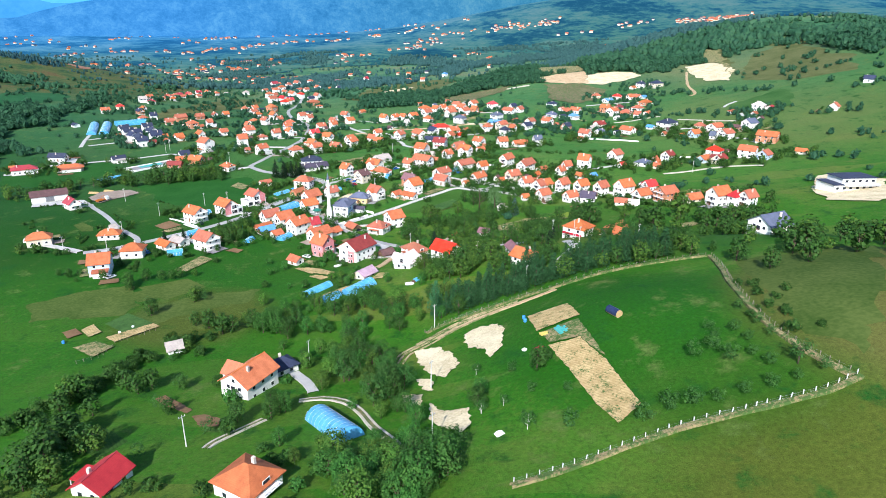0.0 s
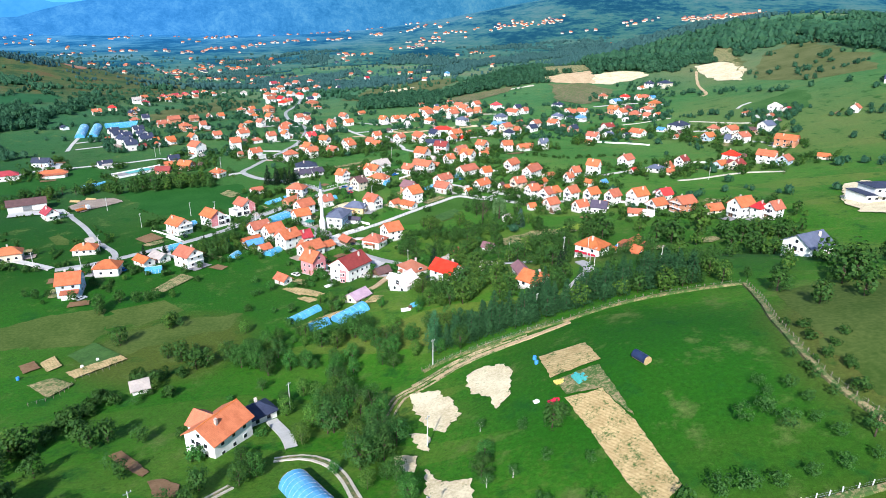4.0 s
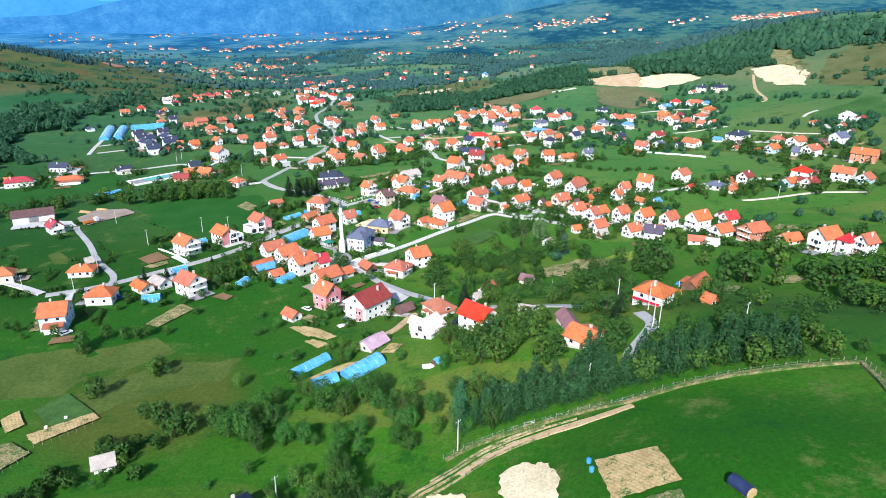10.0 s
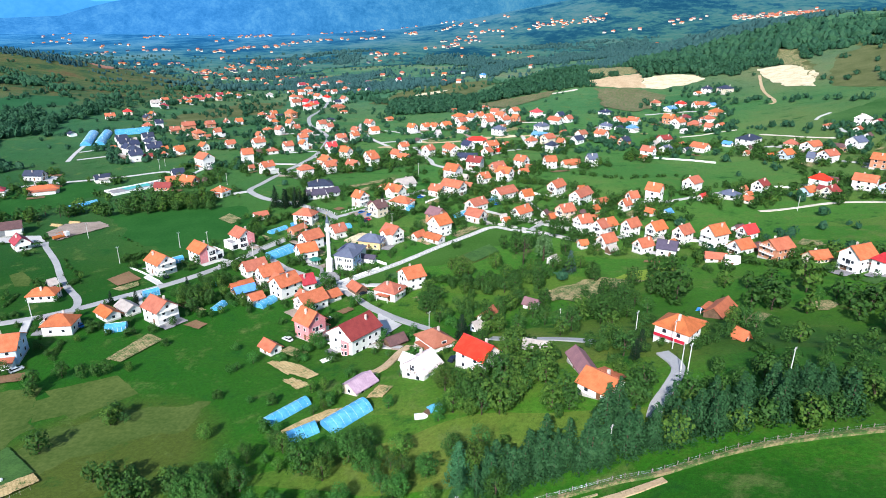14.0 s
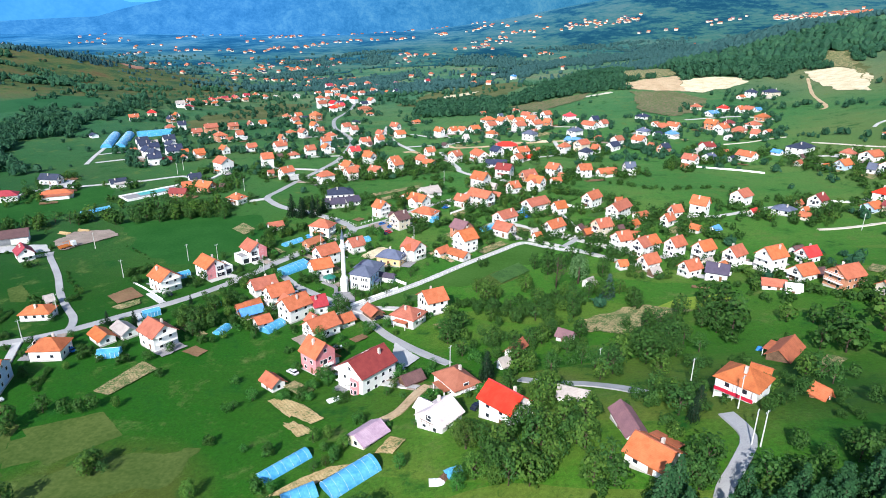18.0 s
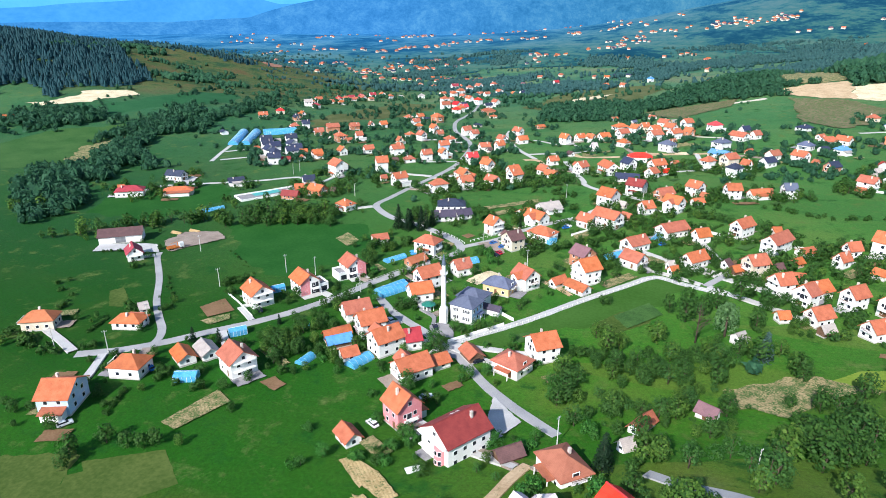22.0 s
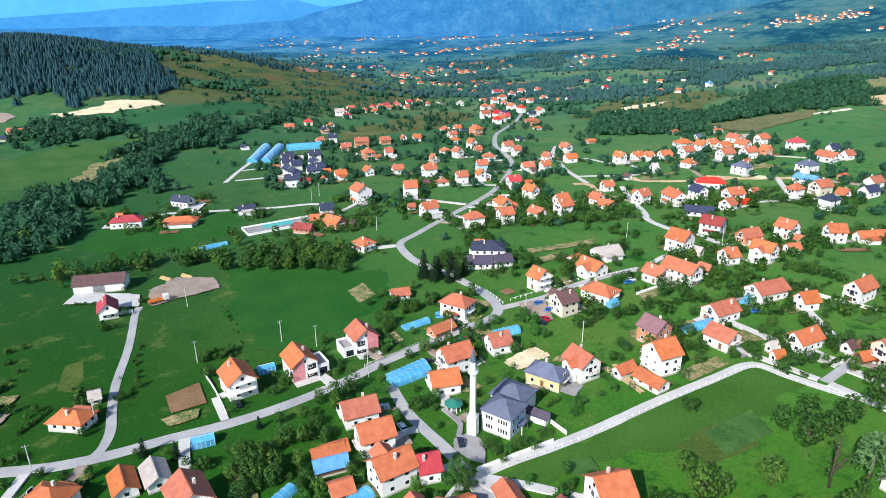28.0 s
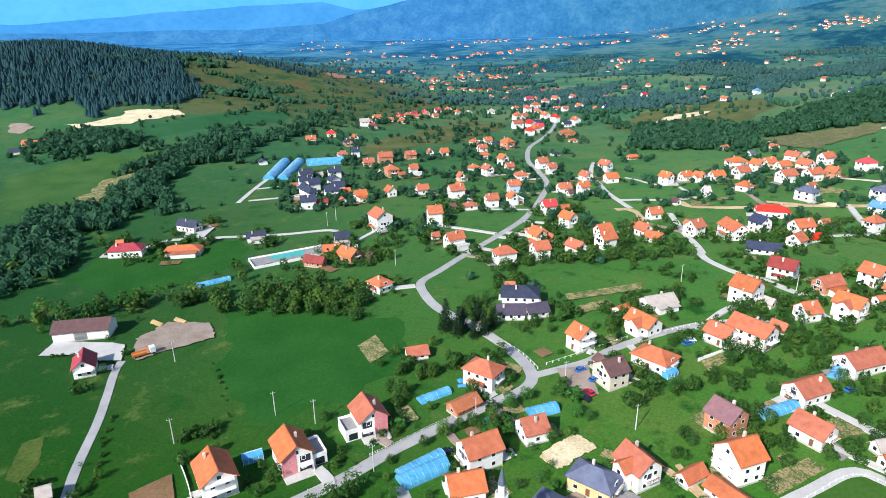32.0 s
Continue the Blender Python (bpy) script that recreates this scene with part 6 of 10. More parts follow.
def hides_house(x, y, s):
    """Gardens stay open on the valley side of a house."""
    for hx, hy, hr in HOUSES:
        d = Vector((hx + 10, hy - 110)).normalized()
        q = Vector((hx - x, hy - y))
        if 0 < q.dot(d) < hr + 1.25 * s and abs(q.x * d.y - q.y * d.x) < hr * 0.85 + s * 0.25:
            return True
    return False


def tree_line(pts, w, n, kind, size):
    line = [Vector(p) for p in pts]
    lens = [(q - p).length for p, q in zip(line, line[1:])]
    for i in range(n):
        d = (i + rng.uniform(0, 1)) / n * sum(lens)
        k = 0
        while k < len(lens) - 1 and d > lens[k]:
            d -= lens[k]
            k += 1
        p = line[k].lerp(line[k + 1], d / max(lens[k], 0.01))
        x, y = p.x + rng.gauss(0, w * 0.55), p.y + rng.gauss(0, w * 0.55)
        s = size * rng.uniform(0.6, 1.2)
        if not clear(x, y, s * 0.3) or (y < 345 and hides_house(x, y, s)):
            continue
        kk = kind
        if kind in "dy":
            kk = rng.choice("dddym" if kind == "d" else "ddyymm")
        if math.hypot(x, y - 120) > 470:
            FAR_TREES.append((x, y, s * 1.1, 0))
        else:
            tree(x, y, kk, s)


def wood(poly, gap):
    xs, ys = [p[0] for p in poly], [p[1] for p in poly]
    x = min(xs)
    while x < max(xs):
        y = min(ys)
        while y < max(ys):
            a, c = x + rng.uniform(-0.5, 0.5) * gap, y + rng.uniform(-0.5, 0.5) * gap
            if inside(a, c, poly) and clear(a, c, 3) and not any(inside(a, c, q) for q in PLOTS):
                FAR_TREES.append((a, c, gap * rng.uniform(0.8, 1.35), 0))
            y += gap * 0.8
        x += gap * 0.8


house(67.0, 404.9, 38, 9.1, 7.3, 1.5, 'g', 'orange', 'white', 'front', 2)
house(77.6, 397.2, 40, 7.8, 6.2, 2, 'g', 'orange', 'white', '-', 2)
house(62.7, 380.3, 36, 7.7, 6.2, 1.5, 'g', 'orange', 'white', '-', 2)
house(78.1, 372.1, 34, 7.6, 6.1, 1.5, 'g', 'orange', 'white', '-', 2)
house(88.6, 391.2, 36, 8.1, 6.5, 2, 'g', 'orange', 'white', 'front', 2)
house(87.5, 366.5, 160, 8.3, 6.6, 1.5, 'g', 'purpledark', 'white', '-', 2)
house(99.2, 382.9, 40, 8.0, 6.4, 2, 'g', 'orange', 'white', 'front', 2)
house(111.4, 375.2, 32, 9.9, 7.9, 2.5, 'g', 'orange', 'white', 'balcony', 2)
house(104.5, 352.8, 168, 8.1, 4.8, 1, 'g', 'orange', 'white', '-', 2)
house(118.0, 360.5, 30, 8.8, 7.0, 1.5, 'g', 'orange', 'white', 'front', 2)
house(129.4, 382.8, 30, 7.8, 6.3, 1.5, 'g', 'red', 'white', '-', 2)
house(129.2, 392.9, 30, 5.1, 4.1, 1, 'g', 'brown', 'white', '-', 2)
house(109.3, 346.6, 168, 5.1, 3.0, 1, 'g', 'pinkwhite', 'white', '-', 2)
house(128.8, 350.7, 28, 10.8, 8.7, 2, 'g', 'orange', 'brick', 'balcony', 2)
house(140.4, 340.1, 20, 8.9, 6.2, 1, 'g', 'orange', 'cream', '-', 2)
house(148.9, 327.7, 26, 10.4, 8.4, 2.5, 'g', 'orange', 'white', 'front', 2)
house(155.1, 321.9, 30, 6.2, 4.9, 2, 'h', 'crimson', 'white', 'porch', 2)
house(160.9, 319.5, 30, 7.7, 6.2, 2, 'g', 'orange', 'white', 'front', 2)
house(125.3, 362.1, 30, 3.5, 2.8, 1, 'g', 'brown', 'wood', '-', 2)
house(-143.5, 345.1, 146, 10.8, 8.6, 2, 'g', 'orange', 'white', 'balcony', 2)
house(-131.0, 360.7, 144, 10.4, 8.4, 2, 'g', 'orange', 'white', 'pink_left', 2)
house(-119.7, 382.8, 141, 9.4, 8.4, 2, 'g', 'orange', 'white', 'pink_right', 2)
house(-96.0, 416.8, 169, 11.0, 8.1, 2, 'h', 'orange', 'white', 'porch', 2)
house(-124.6, 424.6, 39, 7.2, 5.9, 1, 'g', 'orange', 'white', '-', 2)
house(-96.7, 401.0, 61, 9.2, 5.4, 1, 'g', 'brownorange', 'brick', '-', 2)
house(-83.3, 379.7, 51, 10.0, 7.7, 2, 'g', 'orange', 'white', 'front', 2)
house(-73.3, 395.5, 44, 7.0, 7.2, 1.5, 'g', 'orange', 'white', '-', 2)
house(-82.2, 366.8, 38, 8.5, 7.7, 1.5, 'g', 'orange', 'white', '-', 2)
house(-52.7, 380.9, 167, 11.5, 7.7, 1.5, 'h', 'slate', 'yellow', 'none', 2)
house(-43.4, 388.5, 141, 8.9, 7.7, 2, 'g', 'orange', 'white', 'wing', 2)
house(-19.9, 399.8, 44, 8.3, 9.0, 2.5, 'g', 'orange', 'white', 'balcony', 2)
house(-23.3, 418.0, 144, 8.1, 8.1, 2, 'g', 'purple', 'brick', 'leanto', 2)
house(-1.3, 421.9, 145, 9.2, 7.7, 1.5, 'g', 'orange', 'white', 'front', 2)
house(-1.5, 442.3, 47, 11.2, 8.1, 1.5, 'g', 'orange', 'white', 'front', 2)
house(15.5, 465.5, 43, 14.5, 8.6, 1.5, 'g', 'orange', 'white', '-', 2)
house(-30.6, 392.5, 55, 7.0, 3.8, 1, 'g', 'orange', 'white', '-', 2)
house(-21.9, 388.7, 145, 9.3, 5.4, 1, 'g', 'rust', 'white', '-', 2)
house(-57.7, 431.1, 49, 7.5, 8.6, 2, 'g', 'brown', 'cream', 'wing', 2)
house(-45.8, 446.5, 158, 12.5, 9.0, 1.5, 'h', 'orange', 'white', 'leanto', 2)
house(-71.6, 449.9, 147, 6.5, 7.7, 2, 'g', 'orange', 'white', 'balcony', 2)
house(-102.4, 476.1, 18, 14.8, 10.8, 2, 'h', 'navy', 'white', 'front', 2)
house(-102.8, 464.8, 23, 10.6, 8.1, 1, 'g', 'purpledark', 'white', '-', 2)
house(-93.5, 468.7, 41, 8.3, 6.3, 1, 'g', 'purpledark', 'white', 'porch', 2)
house(-49.7, 491.0, 42, 12.6, 7.2, 1, 'g', 'grey', 'white', 'leanto', 2)
house(-52.7, 469.8, 146, 11.0, 7.7, 1.5, 'g', 'orange', 'white', 'wing', 2)
house(-62.0, 479.9, 57, 5.3, 5.4, 1, 'g', 'orange', 'white', '-', 2)
house(-26.3, 469.8, 150, 8.4, 7.7, 1.5, 'g', 'orange', 'white', 'front', 2)
house(-16.2, 473.0, 148, 14.0, 8.6, 2, 'g', 'orange', 'white', 'front', 2)
house(-18.2, 506.0, 149, 9.5, 9.0, 2.5, 'g', 'rust', 'white', '-', 2)
house(-3.6, 536.7, 160, 10.2, 9.0, 2, 'g', 'maroon', 'white', 'porch', 2)
house(2.7, 497.7, 38, 6.2, 7.2, 1.5, 'g', 'orange', 'white', '-', 2)
house(17.1, 504.4, 147, 9.4, 7.7, 2, 'g', 'orange', 'white', 'wing', 2)
house(12.2, 526.8, 43, 10.1, 6.8, 1.5, 'g', 'orange', 'brick', 'leanto', 2)
house(30.1, 541.9, 144, 8.2, 8.1, 2, 'g', 'orange', 'white', 'front', 2)
house(-3.6, 640.6, 5, 17.1, 9.9, 1.5, 'h', 'red', 'white', 'front', 2)
house(-10.8, 609.3, 136, 8.1, 8.1, 2, 'g', 'navy', 'white', '-', 2)
house(-23.8, 594.0, 122, 14.2, 9.0, 2, 'g', 'orange', 'white', 'porch', 2)
house(-42.2, 592.4, 55, 7.9, 7.2, 2, 'g', 'orange', 'white', 'wing', 2)
house(-60.7, 575.7, 160, 8.3, 7.2, 1, 'g', 'orange', 'white', 'leanto', 2)
house(-67.7, 585.6, 141, 7.4, 6.3, 1.5, 'g', 'orange', 'white', '-', 2)
house(8.5, 607.6, 39, 10.3, 8.1, 2, 'g', 'orange', 'white', 'front', 2)
house(5.2, 587.4, 58, 6.9, 7.2, 1.5, 'g', 'orange', 'white', '-', 2)
house(-10.2, 570.3, 2, 14.8, 7.2, 1, 'g', 'navy', 'white', '-', 2)
house(-177.0, 312.9, 14, 10.5, 6.8, 1, 'h', 'orange', 'white', 'porch', 2)
house(-151.9, 286.3, 11, 10.1, 8.1, 1.5, 'h', 'rust', 'white', 'porch', 2)
house(-141.1, 297.9, 146, 8.8, 5.4, 1, 'g', 'rust', 'white', '-', 2)
house(-136.0, 303.2, 146, 8.8, 5.4, 1, 'g', 'grey', 'white', '-', 2)
house(-119.8, 297.8, 148, 10.0, 8.6, 2, 'g', 'orange', 'white', 'balcony', 2)
house(-157.2, 265.8, 21, 8.8, 11.7, 2, 'g', 'orange', 'blue', 'leanto', 2)
house(-99.9, 344.3, 44, 9.7, 7.7, 1.5, 'g', 'orange', 'white', '-', 2)
house(-89.4, 333.9, 46, 9.1, 7.7, 2, 'g', 'orange', 'white', 'porch', 2)
house(-79.3, 323.6, 54, 9.8, 8.1, 2, 'g', 'orange', 'white', 'wing', 2)
house(-71.6, 328.7, 37, 5.0, 6.3, 1.5, 'g', 'crimson', 'white', '-', 2)
house(-98.1, 327.9, 47, 5.7, 4.5, 1, 'g', 'rust', 'brick', '-', 2)
house(-89.1, 315.2, 46, 5.1, 5.4, 1, 'g', 'orange', 'white', '-', 2)
house(-49.6, 326.3, 132, 7.2, 5.0, 1, 'g', 'orange', 'wood', '-', 2)
house(-35.1, 322.0, 156, 9.7, 8.6, 1.5, 'h', 'orange', 'white', 'porch', 2)
house(-27.5, 333.3, 36, 8.3, 9.0, 2, 'g', 'orange', 'white', 'porch', 2)
house(-65.2, 311.0, 50, 10.7, 8.1, 1.5, 'g', 'orange', 'white', 'wing', 2)
house(-58.8, 319.1, 48, 5.4, 5.9, 1, 'g', 'orange', 'white', '-', 2)
house(-58.8, 286.6, 145, 7.8, 7.7, 2.5, 'g', 'orange', 'pink', 'leanto', 2)
house(-69.5, 274.5, 143, 6.3, 4.5, 1, 'g', 'orange', 'white', '-', 2)
house(-40.6, 277.5, 56, 13.7, 10.8, 2.5, 'g', 'maroon', 'white', 'bay', 2)
house(-26.7, 275.7, 43, 6.4, 4.1, 1, 'g', 'brown', 'wood', '-', 2)
house(-12.8, 271.3, 130, 10.8, 8.1, 1.5, 'h', 'brownorange', 'white', 'porch', 2)
house(-15.1, 249.4, 58, 8.2, 8.1, 1.5, 'g', 'pinkwhite', 'white', 'wing', 2)
house(-32.9, 244.7, 55, 8.1, 5.9, 1, 'g', 'mauve', 'cream', '-', 2)
house(1.3, 250.6, 141, 10.1, 8.1, 2, 'g', 'red', 'white', 'balcony', 2)
house(57.0, 250.0, 140, 9.6, 8.6, 2, 'h', 'rust', 'white', 'redrail', 2)
house(73.5, 247.7, 125, 3.4, 2.6, 1, 'g', 'orange', 'brick', '-', 2)
house(69.2, 269.2, 148, 4.5, 6.3, 1, 'g', 'rust', 'white', '-', 2)
house(85.1, 292.1, 51, 12.9, 6.3, 1, 'g', 'rust', 'wood', 'porch', 2)
house(31.7, 224.4, 138, 8.3, 8.1, 1, 'g', 'orange', 'white', 'leanto', 2)
house(29.1, 237.9, 102, 10.2, 4.5, 1, 'g', 'purple', 'white', '-', 2)
house(34.9, 359.0, 44, 3.4, 4.5, 1, 'g', 'grey', 'white', '-', 2)
house(124.2, 226.3, 27, 12.4, 9.9, 2, 'g', 'slate', 'white', 'leanto', 2)
house(-96.1, 322.0, 43, 8.1, 4.0, 1, 'g', 'blueroof', 'wood', '-', 2)
house(-89.4, 184.1, 31, 4.5, 3.6, 1, 'g', 'grey', 'white', '-', 2)
house(21.5, 309.5, 150, 5, 4, 1, 'g', 'purple', 'white', '-', 2)
house(4.5, 298.5, 60, 8, 3.5, 1, 'g', 'rust', 'white', '-', 2)
house(0.7, 286.1, 40, 3, 3, 1, 'g', 'grey', 'white', '-', 2)
house(19, 257.1, 165, 7.5, 4.2, 1, 'g', 'grey', 'white', '-', 2)
house(-208.1, 302.6, 27, 11.0, 7.2, 1.5, 'h', 'brownorange', 'cream', 'balcony', 2)
house(-181.1, 324.1, 51, 2.7, 3.6, 1, 'g', 'grey', 'white', '-', 2)
house(-99.3, 325.9, 46, 8.1, 3.6, 1, 'g', 'rust', 'brick', '-', 2)
house(28.5, 459.5, 35, 6.8, 6.1, 1.5, 'g', 'rust', 'white', '-', 2)
house(48.0, 472.5, 52, 11.1, 6.6, 2, 'g', 'orange', 'white', 'front', 2)
house(60.5, 453.7, 54, 15.3, 7.4, 2, 'g', 'orange', 'white', 'balcony', 2)
house(24.0, 428.1, 48, 10.8, 6.6, 1.5, 'g', 'orange', 'white', 'porch', 2)
house(47.9, 424.8, 33, 8.3, 7.4, 2, 'g', 'orange', 'cream', 'front', 2)
house(54.8, 405.7, 31, 7.0, 7.0, 2, 'g', 'orange', 'white', 'balcony', 2)
house(62.9, 419.0, 1, 5.1, 4.9, 1, 'g', 'rust', 'white', '-', 2)
house(61.9, 396.7, 46, 5.6, 7.0, 2, 'g', 'orange', 'white', 'front', 2)
house(14.1, 421.5, 36, 2.5, 3.3, 1, 'g', 'grey', 'white', '-', 2)
house(15.2, 415.8, 38, 3.4, 3.3, 1, 'g', 'rust', 'white', '-', 2)
house(37.3, 429.0, 54, 3.0, 3.3, 1, 'g', 'brown', 'white', '-', 2)
house(40.5, 422.8, 38, 4.1, 3.3, 1, 'g', 'rust', 'wood', '-', 2)
house(63.9, 475.9, 19, 3.5, 3.3, 1, 'g', 'rust', 'white', '-', 2)
house(66.1, 436.5, 43, 3.9, 4.1, 1, 'g', 'rust', 'brick', '-', 2)
house(50.6, 542.5, 20, 8.2, 6.6, 2, 'g', 'rust', 'white', 'wing', 2)
house(65.8, 548.6, 29, 11.8, 5.7, 1, 'g', 'orange', 'white', 'leanto', 2)
house(82.5, 553.5, 17, 7.0, 6.6, 2, 'g', 'slate', 'white', '-', 2)
house(30.2, 519.3, 32, 5.8, 4.9, 1, 'g', 'orange', 'white', '-', 2)
house(51.3, 380.0, 22, 3.8, 4.1, 1, 'g', 'orange', 'white', '-', 2)
house(-54.5, 153.7, 65, 12.6, 9.5, 2, 'g', 'newtile', 'white', 'wing', 2)
house(-50.1, 164.9, 45, 11.3, 6.3, 1, 'h', 'navy', 'white', '-', 2)
house(-69.5, 103.7, 76, 8.7, 7.2, 1, 'g', 'crimson', 'white', 'porch', 2)
house(-37.4, 98.4, 152, 9.7, 8.6, 1.5, 'h', 'rust', 'white', 'front', 2)
house(-231.5, 373.8, 139, 9.7, 6.8, 1.5, 'g', 'crimson', 'white', 'balcony', 2)
house(-258.4, 394.3, 35, 20.5, 10.8, 1, 'g', 'brown', 'white', 'wide', 2)
house(-167.5, 473.6, 157, 9.2, 7.7, 1.5, 'h', 'orange', 'white', 'porch', 2)
house(-213.2, 554.8, 146, 11.6, 10.2, 3, 'g', 'orange', 'white', 'porch', 2)
house(-321.4, 467.7, 34, 17.0, 9.0, 1.5, 'h', 'crimson', 'white', 'porch', 2)
house(-294.3, 481.2, 31, 18.6, 8.1, 1, 'h', 'orange', 'cream', 'leanto', 2)
house(-321.4, 512.5, 180, 13.5, 7.2, 1.5, 'g', 'navy', 'white', 'front', 2)
house(-217.4, 509.0, 32, 8.5, 7.2, 1, 'g', 'orange', 'brick', 'porch', 2)
house(-202.8, 504.0, 164, 10.7, 8.1, 1.5, 'g', 'orange', 'brick', '-', 2)
house(-215.8, 491.9, 4, 10.5, 5.4, 1, 'g', 'maroon', 'brick', '-', 2)
house(-431.7, 930.4, 53, 10.8, 8.8, 1.5, 'g', 'orange', 'white', '-', 0)
house(-414.8, 932.9, 39, 9.9, 8.0, 1, 'g', 'orange', 'white', '-', 0)
house(-412.0, 952.8, 140, 9.0, 7.2, 1.5, 'g', 'orange', 'white', '-', 0)
house(-419.3, 990.3, 45, 11.7, 8.8, 1.5, 'h', 'orange', 'white', '-', 0)
house(-409.2, 996.6, 48, 10.8, 8.0, 1, 'g', 'orange', 'white', '-', 0)
house(-405.6, 1018.4, 149, 9.9, 7.2, 1.5, 'g', 'orange', 'white', '-', 0)
house(-395.1, 1022.9, 54, 9.0, 8.8, 1, 'g', 'orange', 'cream', '-', 0)
house(-415.1, 873.4, 40, 11.7, 8.0, 2, 'g', 'grey', 'white', '-', 0)
house(-406.0, 756.1, 38, 10.8, 8.8, 1.5, 'g', 'orange', 'white', '-', 0)
house(-405.9, 791.5, 41, 9.9, 8.0, 1.5, 'h', 'red', 'cream', '-', 0)
house(-393.3, 667.9, 142, 9.0, 7.2, 1, 'g', 'navy', 'white', '-', 0)
house(-303.0, 614.7, 51, 9.0, 8.0, 2, 'g', 'navy', 'white', '-', 1)
house(-291.4, 594.3, 152, 11.7, 7.2, 2, 'h', 'navy', 'white', '-', 1)
house(-280.2, 576.0, 40, 10.8, 8.8, 2, 'g', 'navy', 'white', '-', 1)
house(-285.7, 620.0, 43, 9.9, 8.0, 1.5, 'g', 'navy', 'white', '-', 1)
house(-221.2, 525.3, 41, 9.0, 8.8, 1.5, 'g', 'navy', 'white', 'leanto', 1)
house(-271.7, 513.4, 44, 11.7, 8.0, 1, 'g', 'navy', 'white', 'leanto', 1)
house(-157.9, 536.2, 54, 10.8, 8.0, 2, 'g', 'orange', 'white', 'terrace', 1)
house(-117.8, 555.1, 138, 9.9, 7.2, 2, 'g', 'orange', 'cream', 'porch', 1)
house(-110.3, 533.0, 43, 9.0, 8.8, 2, 'g', 'orange', 'white', 'wing', 1)
house(-124.8, 521.3, 46, 11.7, 8.0, 2, 'h', 'orange', 'white', '-', 1)
house(-95.2, 545.8, 147, 10.8, 7.2, 1.5, 'g', 'orange', 'white', 'leanto', 1)
house(-82.9, 558.8, 52, 9.9, 8.8, 2, 'g', 'orange', 'white', 'front', 1)
house(-213.7, 1016.1, 42, 11.7, 8.8, 1.5, 'g', 'navy', 'white', '-', 0)
house(-233.0, 924.6, 45, 10.8, 8.0, 2, 'h', 'red', 'white', '-', 0)
house(-248.1, 1004.2, 146, 9.9, 7.2, 1, 'g', 'red', 'white', '-', 0)
house(-288.1, 1082.0, 51, 9.0, 8.8, 1.5, 'g', 'orange', 'cream', '-', 0)
house(-327.3, 1163.0, 54, 11.7, 8.0, 1, 'g', 'orange', 'white', '-', 0)
house(-411.9, 1291.2, 138, 10.8, 7.2, 1.5, 'g', 'orange', 'white', '-', 0)
house(-378.2, 1267.8, 43, 9.9, 8.8, 1.5, 'h', 'orange', 'white', '-', 0)
house(-316.4, 1179.0, 46, 9.0, 8.0, 1, 'g', 'orange', 'white', '-', 0)
house(-283.2, 1131.2, 147, 11.7, 7.2, 1.5, 'g', 'orange', 'white', '-', 0)
house(-262.5, 1101.1, 52, 10.8, 8.8, 1, 'g', 'orange', 'white', '-', 0)
house(-251.2, 1020.1, 38, 9.9, 8.0, 1.5, 'g', 'navy', 'cream', '-', 0)
house(-327.7, 1272.2, 139, 9.0, 7.2, 1.5, 'h', 'orange', 'white', '-', 0)
house(-267.1, 1174.0, 44, 11.7, 8.8, 1, 'g', 'orange', 'white', '-', 0)
house(-252.0, 1163.7, 47, 10.8, 8.0, 1.5, 'g', 'orange', 'white', '-', 0)
house(-209.1, 1173.5, 148, 9.9, 7.2, 1, 'g', 'orange', 'white', '-', 0)
house(-195.4, 1172.1, 53, 9.0, 8.8, 1.5, 'g', 'navy', 'white', '-', 0)
house(-345.4, 1108.7, 39, 11.7, 8.0, 1.5, 'h', 'grey', 'white', '-', 0)
house(-371.0, 1085.3, 140, 10.8, 7.2, 1, 'g', 'grey', 'cream', '-', 0)
house(-157.6, 1283.6, 45, 9.9, 8.8, 2, 'g', 'crimson', 'white', '-', 0)
house(-69.9, 1241.6, 48, 9.0, 8.0, 1, 'g', 'orange', 'white', '-', 0)
house(-41.4, 1218.9, 149, 11.7, 7.2, 1.5, 'g', 'orange', 'white', '-', 0)
house(-0.8, 1277.6, 54, 10.8, 8.8, 2, 'h', 'blueroof', 'white', '-', 0)
house(86.9, 1189.6, 40, 9.9, 8.0, 1, 'g', 'orange', 'white', '-', 0)
house(106.9, 1216.3, 141, 9.0, 7.2, 1.5, 'g', 'navy', 'white', '-', 0)
house(340.6, 556.4, 46, 9.9, 8.0, 1.5, 'g', 'orange', 'white', '-', 0)
house(260.6, 452.5, 147, 9.0, 7.2, 1, 'g', 'orange', 'cream', '-', 1)
house(403.4, 614.3, 139, 9.9, 7.2, 1.5, 'g', 'navy', 'white', '-', 0)
house(-326.6, 637.3, 48, 11.0, 8.5, 2, 'g', 'navy', 'white', '-', 0)
house(-314.1, 620, 48, 11.0, 8.5, 2, 'g', 'navy', 'white', '-', 0)
house(-300.5, 601.3, 140, 11.0, 8.5, 2, 'g', 'navy', 'white', '-', 0)
house(-293.8, 626.9, 146, 11.0, 8.5, 2, 'g', 'navy', 'white', '-', 0)
house(-279.8, 602.8, 44, 11.0, 8.5, 2, 'g', 'navy', 'white', '-', 0)
house(-308.7, 650.3, 44, 11.0, 8.5, 2, 'g', 'navy', 'white', '-', 0)
house(-423.1, 894.8, 48, 10.5, 8.5, 1.5, 'h', 'rust', 'white', '-', 0)
house(-422.6, 974, 146, 10.5, 8.5, 1.5, 'h', 'crimson', 'white', '-', 0)
